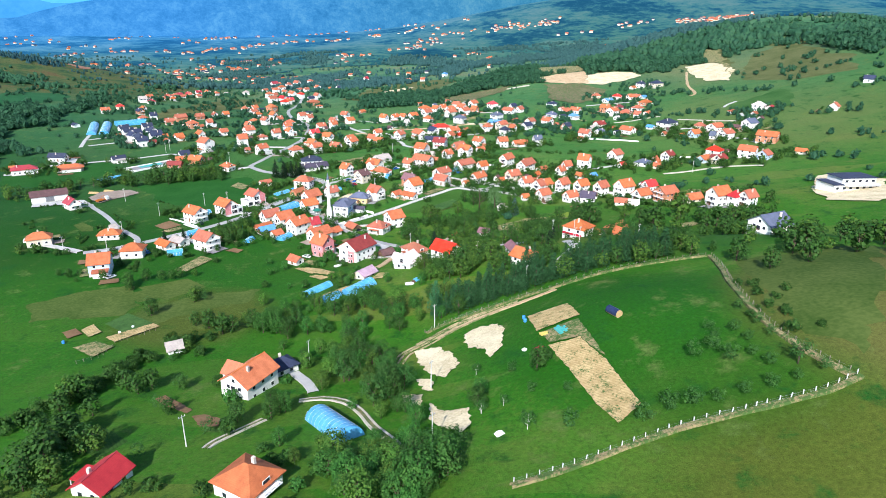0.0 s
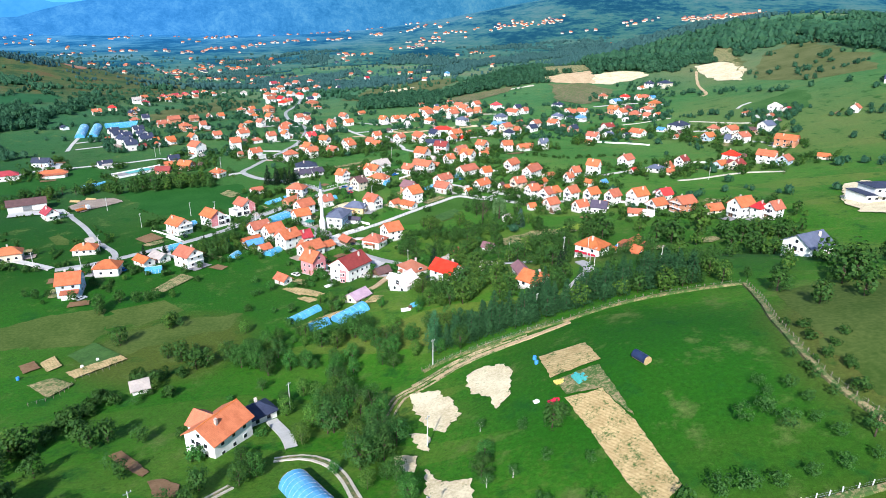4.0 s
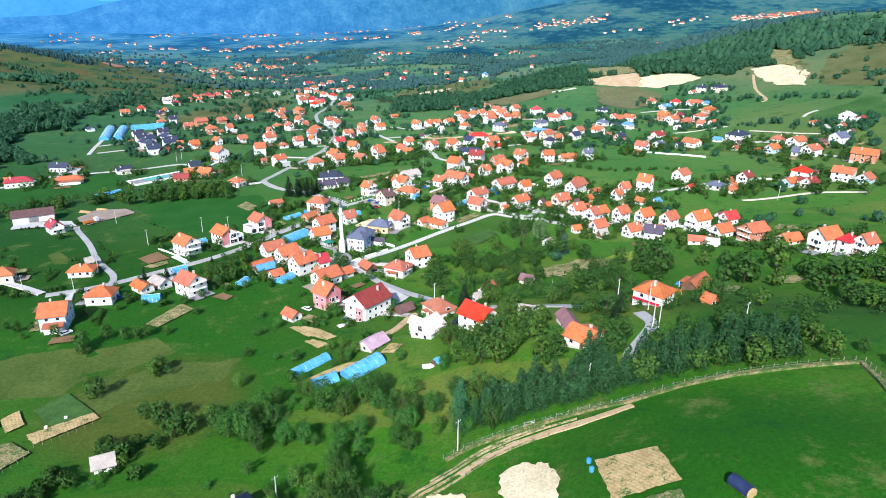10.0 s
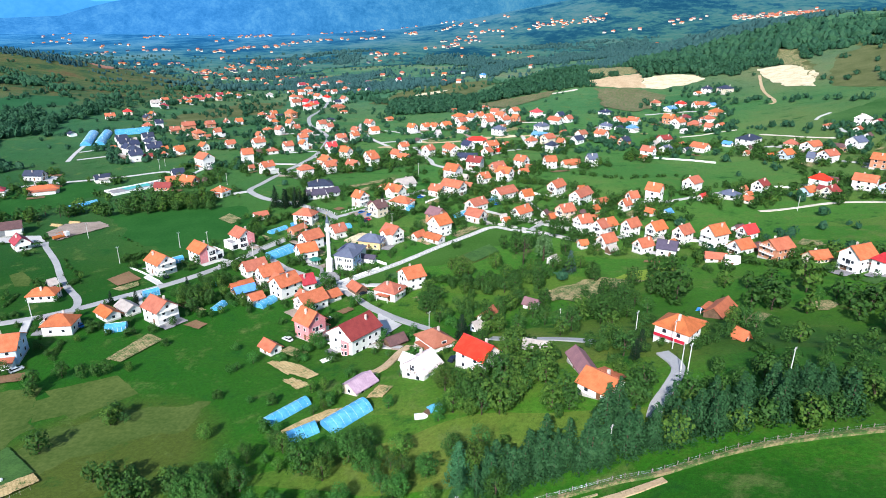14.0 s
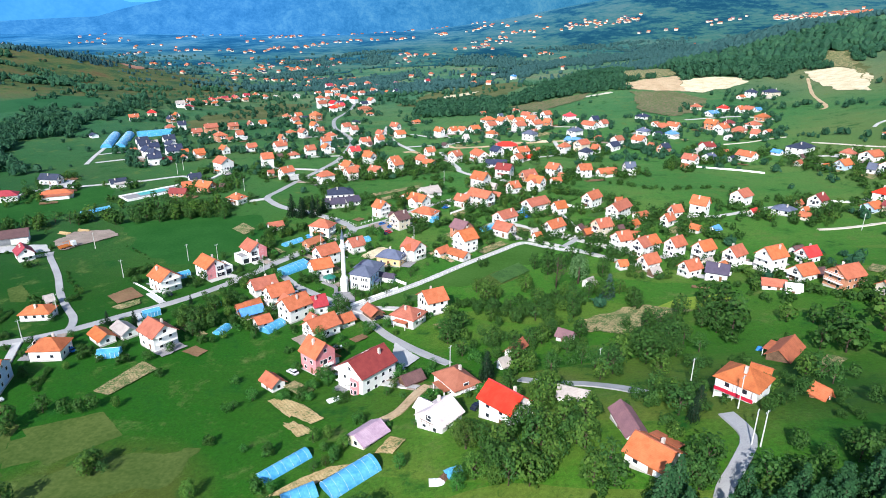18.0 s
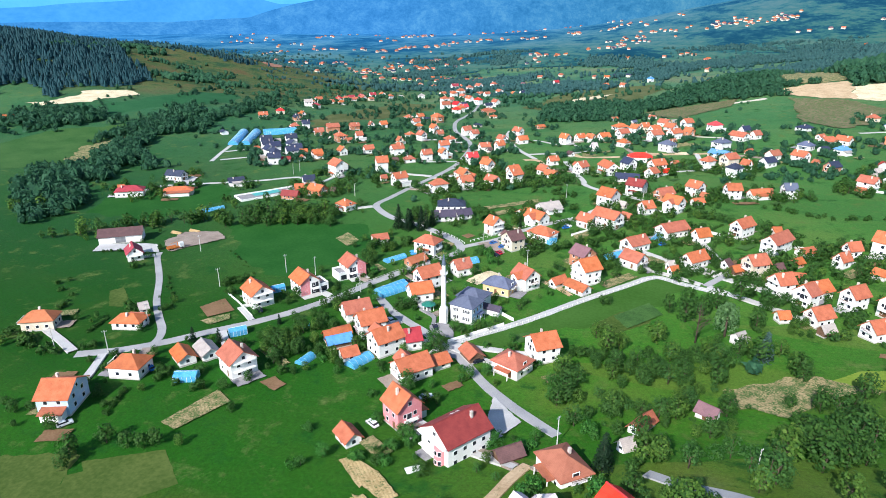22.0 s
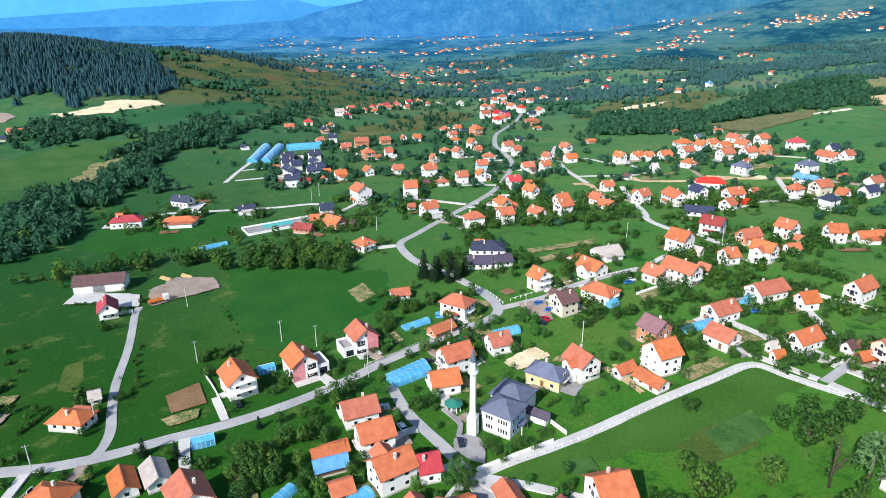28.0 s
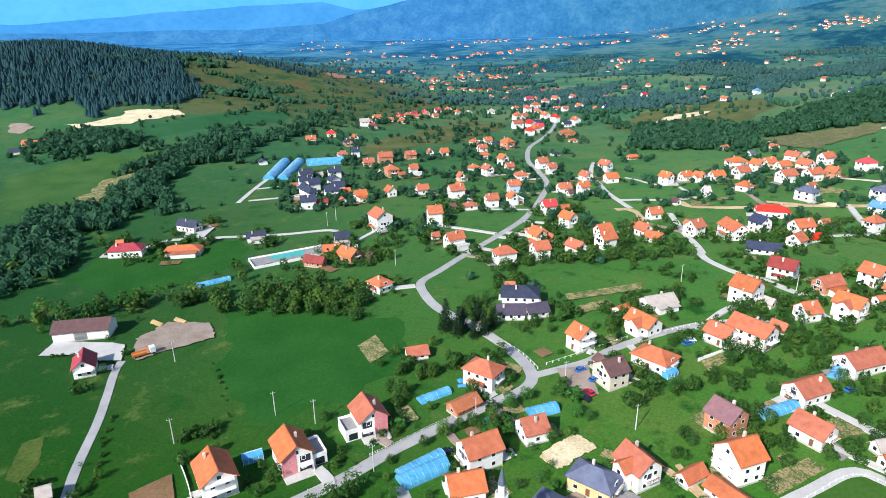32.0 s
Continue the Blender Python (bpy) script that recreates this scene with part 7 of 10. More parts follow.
house(-419.1, 1006.6, 48, 10.5, 8.5, 1.5, 'g', 'crimson', 'white', '-', 0)
house(-415.8, 1036.5, 146, 10.5, 8.5, 1.5, 'g', 'crimson', 'white', '-', 0)
house(-414.7, 1074.1, 44, 10.5, 8.5, 1.5, 'g', 'crimson', 'white', '-', 0)
house(-406, 1092.7, 140, 10.5, 8.5, 1.5, 'g', 'orange', 'white', '-', 0)
house(-385.2, 1075, 146, 10.5, 8.5, 1.5, 'h', 'orange', 'white', '-', 0)
house(-399.4, 864.9, 146, 10.5, 8.5, 1.5, 'h', 'crimson', 'white', '-', 0)
house(-396.7, 931.1, 48, 10.5, 8.5, 1.5, 'h', 'rust', 'white', '-', 0)
house(-266.3, 1273.1, 140, 13.0, 9.5, 2.5, 'h', 'orange', 'white', '-', 0)
house(-235.7, 968.2, 44, 12.4, 10.2, 2, 'g', 'red', 'white', '-', 0)
house(-238.9, 1058.7, 146, 12.1, 9.2, 2.5, 'h', 'red', 'white', '-', 0)
house(-265.3, 980.9, 44, 14.6, 9.0, 2.5, 'g', 'rust', 'white', '-', 0)
house(-292.3, 1062.5, 48, 12.5, 10.2, 2.5, 'h', 'orange', 'white', '-', 0)
house(-234.8, 1179.8, 140, 11.4, 10.1, 2, 'g', 'orange', 'white', '-', 0)
house(-288.9, 1251.8, 146, 14.9, 9.7, 2.5, 'g', 'orange', 'white', '-', 0)
house(-234.5, 950.3, 140, 13.6, 10.2, 2, 'h', 'rust', 'white', '-', 0)
house(-299.7, 1174.8, 48, 14.9, 9.6, 2.5, 'h', 'rust', 'white', '-', 0)
house(-257.6, 1076.9, 140, 14.9, 9.5, 2.5, 'g', 'orange', 'white', '-', 0)
house(-330.6, 1243.7, 44, 14.4, 9.5, 2.5, 'g', 'crimson', 'white', '-', 0)
house(-206.7, 1033.1, 140, 12.2, 9.4, 2.5, 'g', 'orange', 'white', '-', 0)
house(-300.1, 1135.8, 48, 11.4, 9.6, 2.5, 'h', 'orange', 'white', '-', 0)
house(-297.6, 1222.5, 48, 11.1, 10.9, 2.5, 'h', 'orange', 'white', '-', 0)
house(-250.7, 986.6, 146, 12.9, 10.3, 2.5, 'g', 'crimson', 'white', '-', 0)
house(83.1, 635.6, 44, 11.7, 8.2, 1.5, 'g', 'navy', 'white', '-', 0)
house(89.2, 655.4, 44, 10.5, 8.3, 1.5, 'g', 'brownorange', 'white', '-', 0)
house(58.1, 606.1, 44, 9.6, 8.5, 2, 'h', 'navy', 'white', '-', 0)
house(-259.7, 823.2, 145, 9.8, 7.8, 1.5, 'h', 'orange', 'white', 'terrace', 1)
house(-251.8, 840.0, 49, 9.0, 7.2, 1.5, 'g', 'orange', 'white', '-', 1)
house(-239.5, 826.8, 43, 6.9, 5.5, 1, 'g', 'navy', 'white', '-', 1)
house(-223.6, 818.7, 148, 13.4, 10.7, 2.5, 'h', 'orange', 'brick', '-', 1)
house(-239.3, 792.4, 49, 9.3, 7.4, 1.5, 'g', 'orange', 'white', 'front', 1)
house(-223.9, 758.6, 38, 8.7, 7.0, 1.5, 'h', 'rust', 'white', '-', 1)
house(-201.3, 740.7, 143, 9.2, 7.3, 2, 'g', 'orange', 'white', '-', 1)
house(-188.3, 718.8, 50, 7.2, 5.7, 1.5, 'g', 'orange', 'cream', '-', 1)
house(-215.6, 711.0, 41, 9.6, 7.7, 1, 'h', 'orange', 'white', '-', 1)
house(-199.1, 697.8, 146, 9.3, 7.4, 2, 'g', 'orange', 'white', '-', 1)
house(-170.1, 692.1, 38, 10.5, 8.4, 1.5, 'h', 'orange', 'white', '-', 1)
house(-164.1, 655.5, 40, 9.1, 7.2, 2, 'g', 'orange', 'blue', '-', 1)
house(-155.0, 625.1, 137, 7.8, 6.2, 2, 'g', 'orange', 'white', 'terrace', 1)
house(-166.1, 616.1, 45, 9.0, 7.2, 2, 'g', 'orange', 'white', '-', 1)
house(-177.3, 607.1, 41, 9.6, 7.6, 1, 'h', 'orange', 'white', '-', 1)
house(-197.9, 637.4, 142, 6.2, 5.0, 2, 'g', 'orange', 'white', '-', 1)
house(-166.5, 735.9, 46, 9.8, 7.8, 2, 'g', 'orange', 'white', 'porch', 1)
house(-153.7, 717.4, 47, 7.8, 6.2, 2, 'g', 'orange', 'white', '-', 1)
house(-170.6, 794.5, 139, 9.0, 7.2, 1, 'h', 'navy', 'cream', '-', 1)
house(-130.8, 665.2, 38, 9.8, 7.8, 1.5, 'g', 'orange', 'white', '-', 1)
house(-117.5, 664.9, 49, 8.3, 6.6, 2, 'g', 'orange', 'white', 'wing', 1)
house(-124.1, 704.3, 142, 9.8, 7.8, 1.5, 'g', 'orange', 'white', '-', 1)
house(-127.5, 613.0, 42, 9.4, 7.4, 2, 'g', 'red', 'white', '-', 1)
house(-119.4, 621.3, 40, 5.7, 4.5, 1, 'g', 'rust', 'white', '-', 1)
house(-110.0, 590.9, 148, 10.0, 7.9, 2, 'g', 'orange', 'white', 'leanto', 1)
house(-121.6, 565.6, 40, 11.1, 8.8, 1.5, 'h', 'orange', 'white', '-', 1)
house(-86.7, 571.8, 50, 9.4, 7.5, 2, 'g', 'orange', 'white', '-', 1)
house(-116.3, 738.5, 148, 10.4, 8.3, 2, 'g', 'orange', 'white', '-', 1)
house(-105.6, 702.7, 39, 10.4, 8.3, 1.5, 'g', 'orange', 'white', 'wing', 1)
house(-103.6, 791.4, 47, 8.8, 7.0, 1, 'g', 'orange', 'brick', '-', 1)
house(-67.9, 704.9, 145, 9.6, 7.7, 2, 'g', 'orange', 'white', '-', 1)
house(-56.2, 716.6, 45, 9.1, 7.2, 1.5, 'g', 'orange', 'white', '-', 1)
house(-66.1, 620.4, 40, 8.7, 6.9, 1.5, 'g', 'orange', 'white', 'wing', 1)
house(-56.9, 654.1, 136, 6.0, 4.8, 1, 'g', 'brown', 'white', '-', 1)
house(-190.2, 920.8, 38, 17.5, 13.0, 2, 'h', 'rust', 'brick', '-', 1)
house(-173.9, 880.9, 41, 9.3, 7.4, 1, 'h', 'orange', 'white', '-', 1)
house(-46.9, 715.1, 148, 8.3, 6.6, 1.5, 'g', 'orange', 'white', 'wing', 1)
house(-35.8, 719.8, 40, 10.6, 8.5, 1.5, 'g', 'orange', 'white', '-', 1)
house(-23.9, 757.0, 40, 14.6, 11.6, 2, 'h', 'orange', 'white', '-', 1)
house(-10.2, 746.1, 140, 9.6, 7.6, 2, 'g', 'orange', 'white', '-', 1)
house(-2.4, 752.9, 43, 8.9, 7.1, 2, 'g', 'orange', 'cream', 'wing', 1)
house(-20.5, 725.4, 46, 11.5, 9.2, 2, 'g', 'orange', 'white', '-', 1)
house(-18.0, 692.9, 146, 10.1, 8.0, 1.5, 'h', 'rust', 'white', '-', 1)
house(-40.6, 675.9, 48, 5.6, 4.4, 1.5, 'g', 'pinkwhite', 'white', '-', 1)
house(6.4, 748.7, 41, 10.5, 8.3, 1.5, 'g', 'orange', 'white', 'wing', 1)
house(14.7, 780.6, 147, 11.1, 8.8, 1.5, 'g', 'orange', 'white', '-', 1)
house(23.6, 791.0, 41, 6.1, 4.8, 1, 'g', 'grey', 'yellow', '-', 1)
house(34.2, 765.2, 44, 10.8, 8.6, 2, 'g', 'orange', 'white', '-', 1)
house(19.8, 744.2, 140, 11.2, 8.9, 2, 'g', 'orange', 'white', 'porch', 1)
house(6.9, 715.7, 43, 12.8, 10.2, 2, 'g', 'orange', 'white', '-', 1)
house(22.4, 720.0, 44, 12.2, 9.7, 2, 'g', 'orange', 'white', '-', 1)
house(34.1, 723.3, 138, 8.5, 6.7, 2, 'g', 'orange', 'brick', '-', 1)
house(56.1, 748.1, 40, 12.1, 9.6, 2, 'h', 'red', 'white', 'terrace', 1)
house(78.8, 735.2, 39, 8.8, 7.0, 1.5, 'g', 'navy', 'white', '-', 1)
house(72.3, 712.9, 141, 15.2, 12.1, 1.5, 'g', 'orange', 'white', '-', 1)
house(85.1, 717.3, 42, 8.5, 6.8, 1.5, 'g', 'orange', 'white', '-', 1)
house(75.1, 669.3, 47, 6.3, 5.0, 1, 'g', 'rust', 'brick', '-', 1)
house(16.3, 677.2, 145, 12.6, 10.0, 2, 'h', 'slate', 'white', '-', 1)
house(20.6, 702.0, 38, 5.9, 4.7, 1, 'g', 'rust', 'white', '-', 1)
house(56.3, 683.8, 47, 13.6, 10.8, 2, 'h', 'slate', 'white', '-', 1)
house(53.6, 660.2, 146, 15.0, 11.9, 1, 'g', 'blueroof', 'white', '-', 1)
house(42.9, 625.4, 49, 10.1, 8.0, 2, 'h', 'orange', 'white', '-', 1)
house(57.8, 635.7, 43, 12.3, 9.8, 2, 'g', 'orange', 'cream', '-', 1)
house(68.2, 626.4, 137, 7.0, 5.6, 1.5, 'g', 'rust', 'white', '-', 1)
house(13.8, 598.6, 42, 7.6, 6.0, 1, 'g', 'red', 'white', '-', 1)
house(21.1, 627.7, 43, 5.7, 4.5, 1, 'g', 'orange', 'white', '-', 1)
house(4.3, 830.3, 140, 7.4, 5.9, 1, 'g', 'orange', 'white', '-', 1)
house(-33.4, 836.2, 45, 7.5, 6.0, 1, 'g', 'rust', 'white', '-', 1)
house(-13.1, 804.7, 49, 6.2, 4.9, 1, 'g', 'slate', 'white', '-', 1)
house(-367.9, 763.3, 141, 10.7, 8.5, 1.5, 'g', 'navy', 'brick', '-', 1)
house(-333.8, 722.0, 40, 8.1, 6.4, 2, 'g', 'navy', 'white', '-', 1)
house(-342.0, 713.7, 45, 9.8, 7.8, 1.5, 'h', 'orange', 'white', '-', 1)
house(-374.3, 786.5, 143, 7.6, 6.0, 1.5, 'g', 'rust', 'white', 'wing', 1)
house(-304.6, 695.6, 38, 10.1, 8.0, 1.5, 'g', 'orange', 'brick', '-', 1)
house(-299.0, 713.6, 42, 13.7, 10.9, 2, 'g', 'orange', 'brick', '-', 1)
house(-269.9, 672.3, 136, 13.3, 10.6, 2, 'h', 'orange', 'brick', '-', 1)
house(-254.4, 679.4, 49, 7.1, 5.6, 2, 'g', 'orange', 'white', 'terrace', 1)
house(-286.1, 736.3, 44, 10.6, 8.4, 1.5, 'g', 'orange', 'brick', '-', 1)
house(-274.0, 751.7, 136, 7.2, 5.7, 1.5, 'g', 'rust', 'white', '-', 1)
house(-263.5, 759.1, 46, 8.1, 6.4, 1.5, 'g', 'orange', 'white', '-', 1)
house(-257.3, 604.3, 50, 9.0, 7.1, 1.5, 'g', 'orange', 'white', 'leanto', 1)
house(-242.4, 620.0, 141, 9.1, 7.2, 1.5, 'g', 'orange', 'white', '-', 1)
house(-222.9, 630.8, 44, 9.1, 7.2, 1.5, 'g', 'orange', 'white', '-', 1)
house(-197.3, 631.1, 47, 11.6, 9.2, 2, 'g', 'orange', 'white', '-', 1)
house(-211.6, 674.0, 136, 6.8, 5.4, 1.5, 'g', 'orange', 'cream', 'leanto', 1)
house(-185.0, 569.8, 38, 9.5, 7.5, 3, 'g', 'orange', 'white', '-', 1)
house(-173.7, 546.1, 49, 4.5, 3.5, 1, 'g', 'orange', 'white', '-', 1)
house(-264.6, 593.4, 138, 5.5, 4.3, 1, 'g', 'rust', 'white', '-', 1)
house(-278.2, 582.6, 47, 8.2, 6.5, 1, 'g', 'crimson', 'white', '-', 1)
house(-274.2, 585.7, 41, 4.8, 3.8, 1, 'g', 'maroon', 'white', '-', 1)
house(208.7, 773.8, 136, 11.0, 8.8, 1.5, 'h', 'red', 'white', 'front', 1)
house(193.2, 756.6, 36, 12.9, 10.2, 1, 'g', 'blueroof', 'white', '-', 1)
house(220.5, 762.5, 35, 7.7, 6.1, 1.5, 'g', 'orange', 'white', '-', 1)
house(226.8, 755.4, 131, 9.8, 7.8, 1.5, 'g', 'orange', 'white', '-', 1)
house(235.8, 759.0, 33, 7.7, 6.1, 1, 'g', 'blueroof', 'white', '-', 1)
house(225.2, 715.6, 44, 13.3, 10.6, 1.5, 'h', 'rust', 'brick', '-', 1)
house(253.3, 832.3, 139, 12.1, 9.6, 2, 'h', 'navy', 'white', '-', 1)
house(269.2, 820.6, 31, 16.7, 13.3, 2, 'h', 'navy', 'cream', '-', 1)
house(243.0, 831.1, 36, 8.4, 6.7, 1, 'g', 'rust', 'white', '-', 1)
house(176.3, 695.7, 137, 11.7, 9.3, 2, 'g', 'orange', 'brick', '-', 1)
house(192.1, 700.2, 38, 10.9, 8.7, 1.5, 'h', 'maroon', 'white', '-', 1)
house(179.1, 677.2, 45, 13.3, 10.6, 2, 'g', 'orange', 'white', '-', 1)
house(191.9, 670.9, 138, 11.4, 9.0, 1.5, 'h', 'orange', 'brick', 'porch', 1)
house(178.1, 653.6, 36, 6.4, 5.1, 1, 'g', 'pinkwhite', 'white', '-', 1)
house(208.2, 686.6, 39, 12.7, 10.1, 1.5, 'h', 'orange', 'white', '-', 1)
house(198.9, 653.4, 143, 7.4, 5.9, 1.5, 'g', 'orange', 'white', '-', 1)
house(211.3, 661.0, 40, 7.6, 6.0, 1, 'g', 'orange', 'white', '-', 1)
house(209.3, 592.5, 42, 21.1, 14.0, 2, 'h', 'navy', 'white', '-', 1)
house(195.5, 596.4, 129, 7.6, 6.1, 1, 'g', 'blueroof', 'white', '-', 1)
house(162.0, 589.2, 42, 8.2, 6.5, 1, 'g', 'navy', 'white', '-', 1)
house(162.8, 608.0, 37, 5.9, 4.7, 1, 'g', 'orange', 'cream', '-', 1)
house(172.1, 589.4, 131, 14.0, 11.1, 1.5, 'g', 'orange', 'white', '-', 1)
house(150.1, 596.0, 42, 5.8, 4.6, 1, 'g', 'slate', 'white', '-', 1)
house(197.6, 563.9, 38, 4.8, 3.8, 1, 'g', 'rust', 'white', '-', 1)
house(230.9, 569.3, 140, 9.9, 7.9, 1.5, 'h', 'orange', 'cream', 'leanto', 1)
house(240.5, 558.2, 33, 14.7, 11.7, 1.5, 'g', 'orange', 'white', '-', 1)
house(217.6, 545.8, 33, 11.0, 8.8, 1.5, 'g', 'orange', 'blue', '-', 1)
house(227.6, 530.3, 132, 5.4, 4.3, 1.5, 'g', 'slate', 'white', '-', 1)
house(236.0, 525.7, 31, 13.1, 10.4, 2, 'g', 'orange', 'white', 'porch', 1)
house(275.2, 605.7, 33, 9.0, 7.2, 1, 'h', 'orange', 'white', '-', 1)
house(295.0, 597.6, 137, 11.8, 9.4, 2, 'h', 'pinkwhite', 'white', '-', 1)
house(285.3, 584.2, 44, 7.1, 5.6, 1, 'g', 'rust', 'white', '-', 1)
house(304.3, 593.8, 45, 8.2, 6.5, 1, 'g', 'crimson', 'white', '-', 1)
house(256.1, 551.0, 138, 8.2, 6.5, 1, 'g', 'brown', 'brick', '-', 1)
house(264.9, 547.2, 32, 13.1, 10.4, 2, 'g', 'slate', 'white', '-', 1)
house(282.8, 565.8, 43, 6.0, 4.8, 1, 'g', 'brown', 'white', '-', 1)
house(258.0, 499.1, 140, 17.3, 13.7, 2, 'g', 'orange', 'brick', 'leanto', 1)
house(131.2, 474.4, 43, 11.6, 9.2, 2, 'g', 'orange', 'white', '-', 1)
house(130.7, 452.8, 42, 5.5, 4.4, 1, 'g', 'red', 'white', '-', 1)
house(147.6, 456.0, 143, 11.9, 9.4, 1, 'h', 'slate', 'white', '-', 1)
house(158.1, 455.3, 32, 3.8, 3.0, 1, 'g', 'orange', 'white', '-', 1)
house(168.2, 465.3, 45, 10.4, 8.3, 2, 'g', 'maroon', 'white', '-', 1)
house(205.6, 471.9, 133, 11.6, 9.2, 2, 'h', 'red', 'white', '-', 1)
house(192.9, 458.6, 34, 10.5, 8.3, 1, 'g', 'orange', 'blue', '-', 1)
house(201.4, 451.4, 41, 11.1, 8.8, 1.5, 'g', 'maroon', 'cream', 'wing', 1)
house(225.8, 461.5, 140, 13.6, 10.8, 2, 'g', 'orange', 'white', '-', 1)
house(233.2, 451.1, 43, 11.4, 9.1, 1.5, 'g', 'orange', 'blue', '-', 1)
house(126.8, 750.1, 37, 13.5, 10.7, 1, 'h', 'navy', 'white', '-', 1)
house(115.6, 683.8, 143, 11.3, 9.0, 1.5, 'h', 'slate', 'white', 'porch', 1)
house(132.6, 719.1, 43, 7.0, 5.6, 1, 'g', 'orange', 'white', '-', 1)
house(132.4, 697.9, 35, 11.6, 9.2, 1.5, 'g', 'orange', 'white', '-', 1)
house(144.7, 700.8, 143, 11.7, 9.3, 1.5, 'g', 'orange', 'white', '-', 1)
house(137.0, 671.3, 34, 10.2, 8.1, 1.5, 'h', 'blueroof', 'white', 'leanto', 1)
house(126.7, 678.8, 35, 7.5, 6.0, 1, 'g', 'navy', 'white', '-', 1)
house(105.5, 647.0, 134, 11.5, 9.1, 2, 'g', 'orange', 'white', '-', 1)
house(121.1, 626.0, 43, 10.3, 8.2, 1.5, 'g', 'navy', 'brick', '-', 1)
house(153.9, 624.8, 31, 11.3, 9.0, 1.5, 'g', 'maroon', 'white', 'wing', 1)
house(130.1, 580.5, 140, 11.1, 8.8, 2, 'g', 'orange', 'white', '-', 1)
house(147.6, 596.1, 45, 9.9, 7.9, 1, 'g', 'slate', 'white', '-', 1)
house(186.6, 788.7, 31, 10.1, 8.0, 1.5, 'h', 'orange', 'cream', '-', 1)
house(103.5, 454.9, 143, 9.7, 7.7, 2.5, 'g', 'orange', 'white', 'leanto', 1)
house(90.2, 452.0, 31, 7.2, 5.7, 1.5, 'g', 'orange', 'white', '-', 1)
house(83.3, 438.7, 45, 6.9, 5.5, 1.5, 'g', 'orange', 'white', '-', 1)
house(95.0, 428.0, 135, 5.6, 4.5, 1, 'g', 'orange', 'white', '-', 1)
house(103.7, 426.0, 44, 5.7, 4.5, 1, 'g', 'blueroof', 'white', '-', 1)
house(71.8, 449.7, 38, 8.2, 6.5, 1, 'g', 'rust', 'white', '-', 1)
mosque()
utility_pole(-150.1, 377.2)
utility_pole(-168.8, 354.5)
utility_pole(-207.3, 391.5)
utility_pole(-171.8, 316)
utility_pole(-169.3, 294.3)
utility_pole(-189, 290.7)
utility_pole(-15.9, 284.9)
utility_pole(53.1, 240.8)
utility_pole(51.9, 224.6)
utility_pole(28, 276.5)
utility_pole(-2.5, 186.8)
utility_pole(-1.8, 111.1)
utility_pole(-2.7, 142.8)
utility_pole(-58.9, 119.6)
utility_pole(-41.2, 170.4)
utility_pole(-135.8, 378.1)
utility_pole(-108.3, 365.9)
utility_pole(-91, 396.8)
utility_pole(-46.5, 409.2)
utility_pole(-71, 425.1)
utility_pole(-43.2, 518.5)
utility_pole(-19.8, 499.3)
utility_pole(0.6, 519.7)
utility_pole(-175.5, 503)
utility_pole(-247.1, 548.9)
utility_pole(-248.2, 560)
utility_pole(28.9, 199)
utility_pole(71.9, 217.6)
utility_pole(47.4, 256.8)
utility_pole(172.5, 426)
utility_pole(50.4, 225.2)
polytunnel(-99.4, 364.1, -91.4, 375.8, 6)
polytunnel(-111.3, 399.5, -104.9, 408.5, 4)
polytunnel(-77.2, 405, -70.2, 411.5, 5)
polytunnel(-31.3, 133.9, -20.3, 118.4, 7)
polytunnel(-102.8, 306.5, -101.6, 312.9, 4)
polytunnel(-86.3, 309.8, -82.8, 318, 5)
polytunnel(-55.8, 230, -47.1, 239.8, 4.5)
polytunnel(-37.8, 224.5, -28.6, 233.6, 6.5)
polytunnel(-47.2, 221.8, -40.6, 225.9, 5)
polytunnel(-357.3, 680.6, -332.8, 700.4, 12)
polytunnel(-255.2, 449, -246, 463.2, 4)
polytunnel(-100.9, 366.5, -93.8, 378.8, 5)
polytunnel(-13.9, 427.7, -3.8, 438, 4.5)
polytunnel(8, 456.4, 10.2, 463, 5)
polytunnel(-356.3, 628.8, -380.1, 681.1, 9)
polytunnel(-345.7, 632.7, -368.8, 686, 9)
car(-67.9, 434.3, 52, 'carblue')
car(-62.5, 430.1, 50, 'carblue')
car(-62.5, 422.2, 140, 'carred')
car(-67.4, 419.4, 150, 'cardark')
car(-63.2, 418.7, 150, 'cardark')
car(-87.1, 397.4, 55, 'carteal')
car(-85.4, 399, 55, 'carred')
car(-83.6, 401.7, 60, 'cardark')
car(-93.4, 409.2, 50, 'cardark')
car(11.3, 450.8, 48, 'carblue')
car(-36.3, 463.8, 40, 'carblue')
car(-35.8, 466.6, 20, 'carwhite')
car(-68, 343.3, 120, 'cardark')
car(-147.5, 289.5, 160, 'carblue')
car(-138.3, 337.8, 140, 'cardark')
car(-86.1, 344.2, 140, 'carwhite')
car(-56.2, 299.3, 45, 'carwhite')
car(-66.1, 282.5, 150, 'carwhite')
car(-46.8, 324.2, 45, 'cardark')
car(-6, 255.9, 60, 'cardark')
car(-148.9, 258, 60, 'carwhite')
car(-93.2, 379.9, 50, 'cardark')
truck(-221.5, 390.5, 60)
FENCE_NORTH = [(-5.6, 184.2), (1.4, 188), (11.6, 190.6), (20.2, 191.3), (30.1, 191.7), (36.2, 191.3), (46.9, 193.4), (57, 195.1), (68.3, 195.9), (79.3, 196.3), (87.1, 195.8), (89.4, 194.6)]
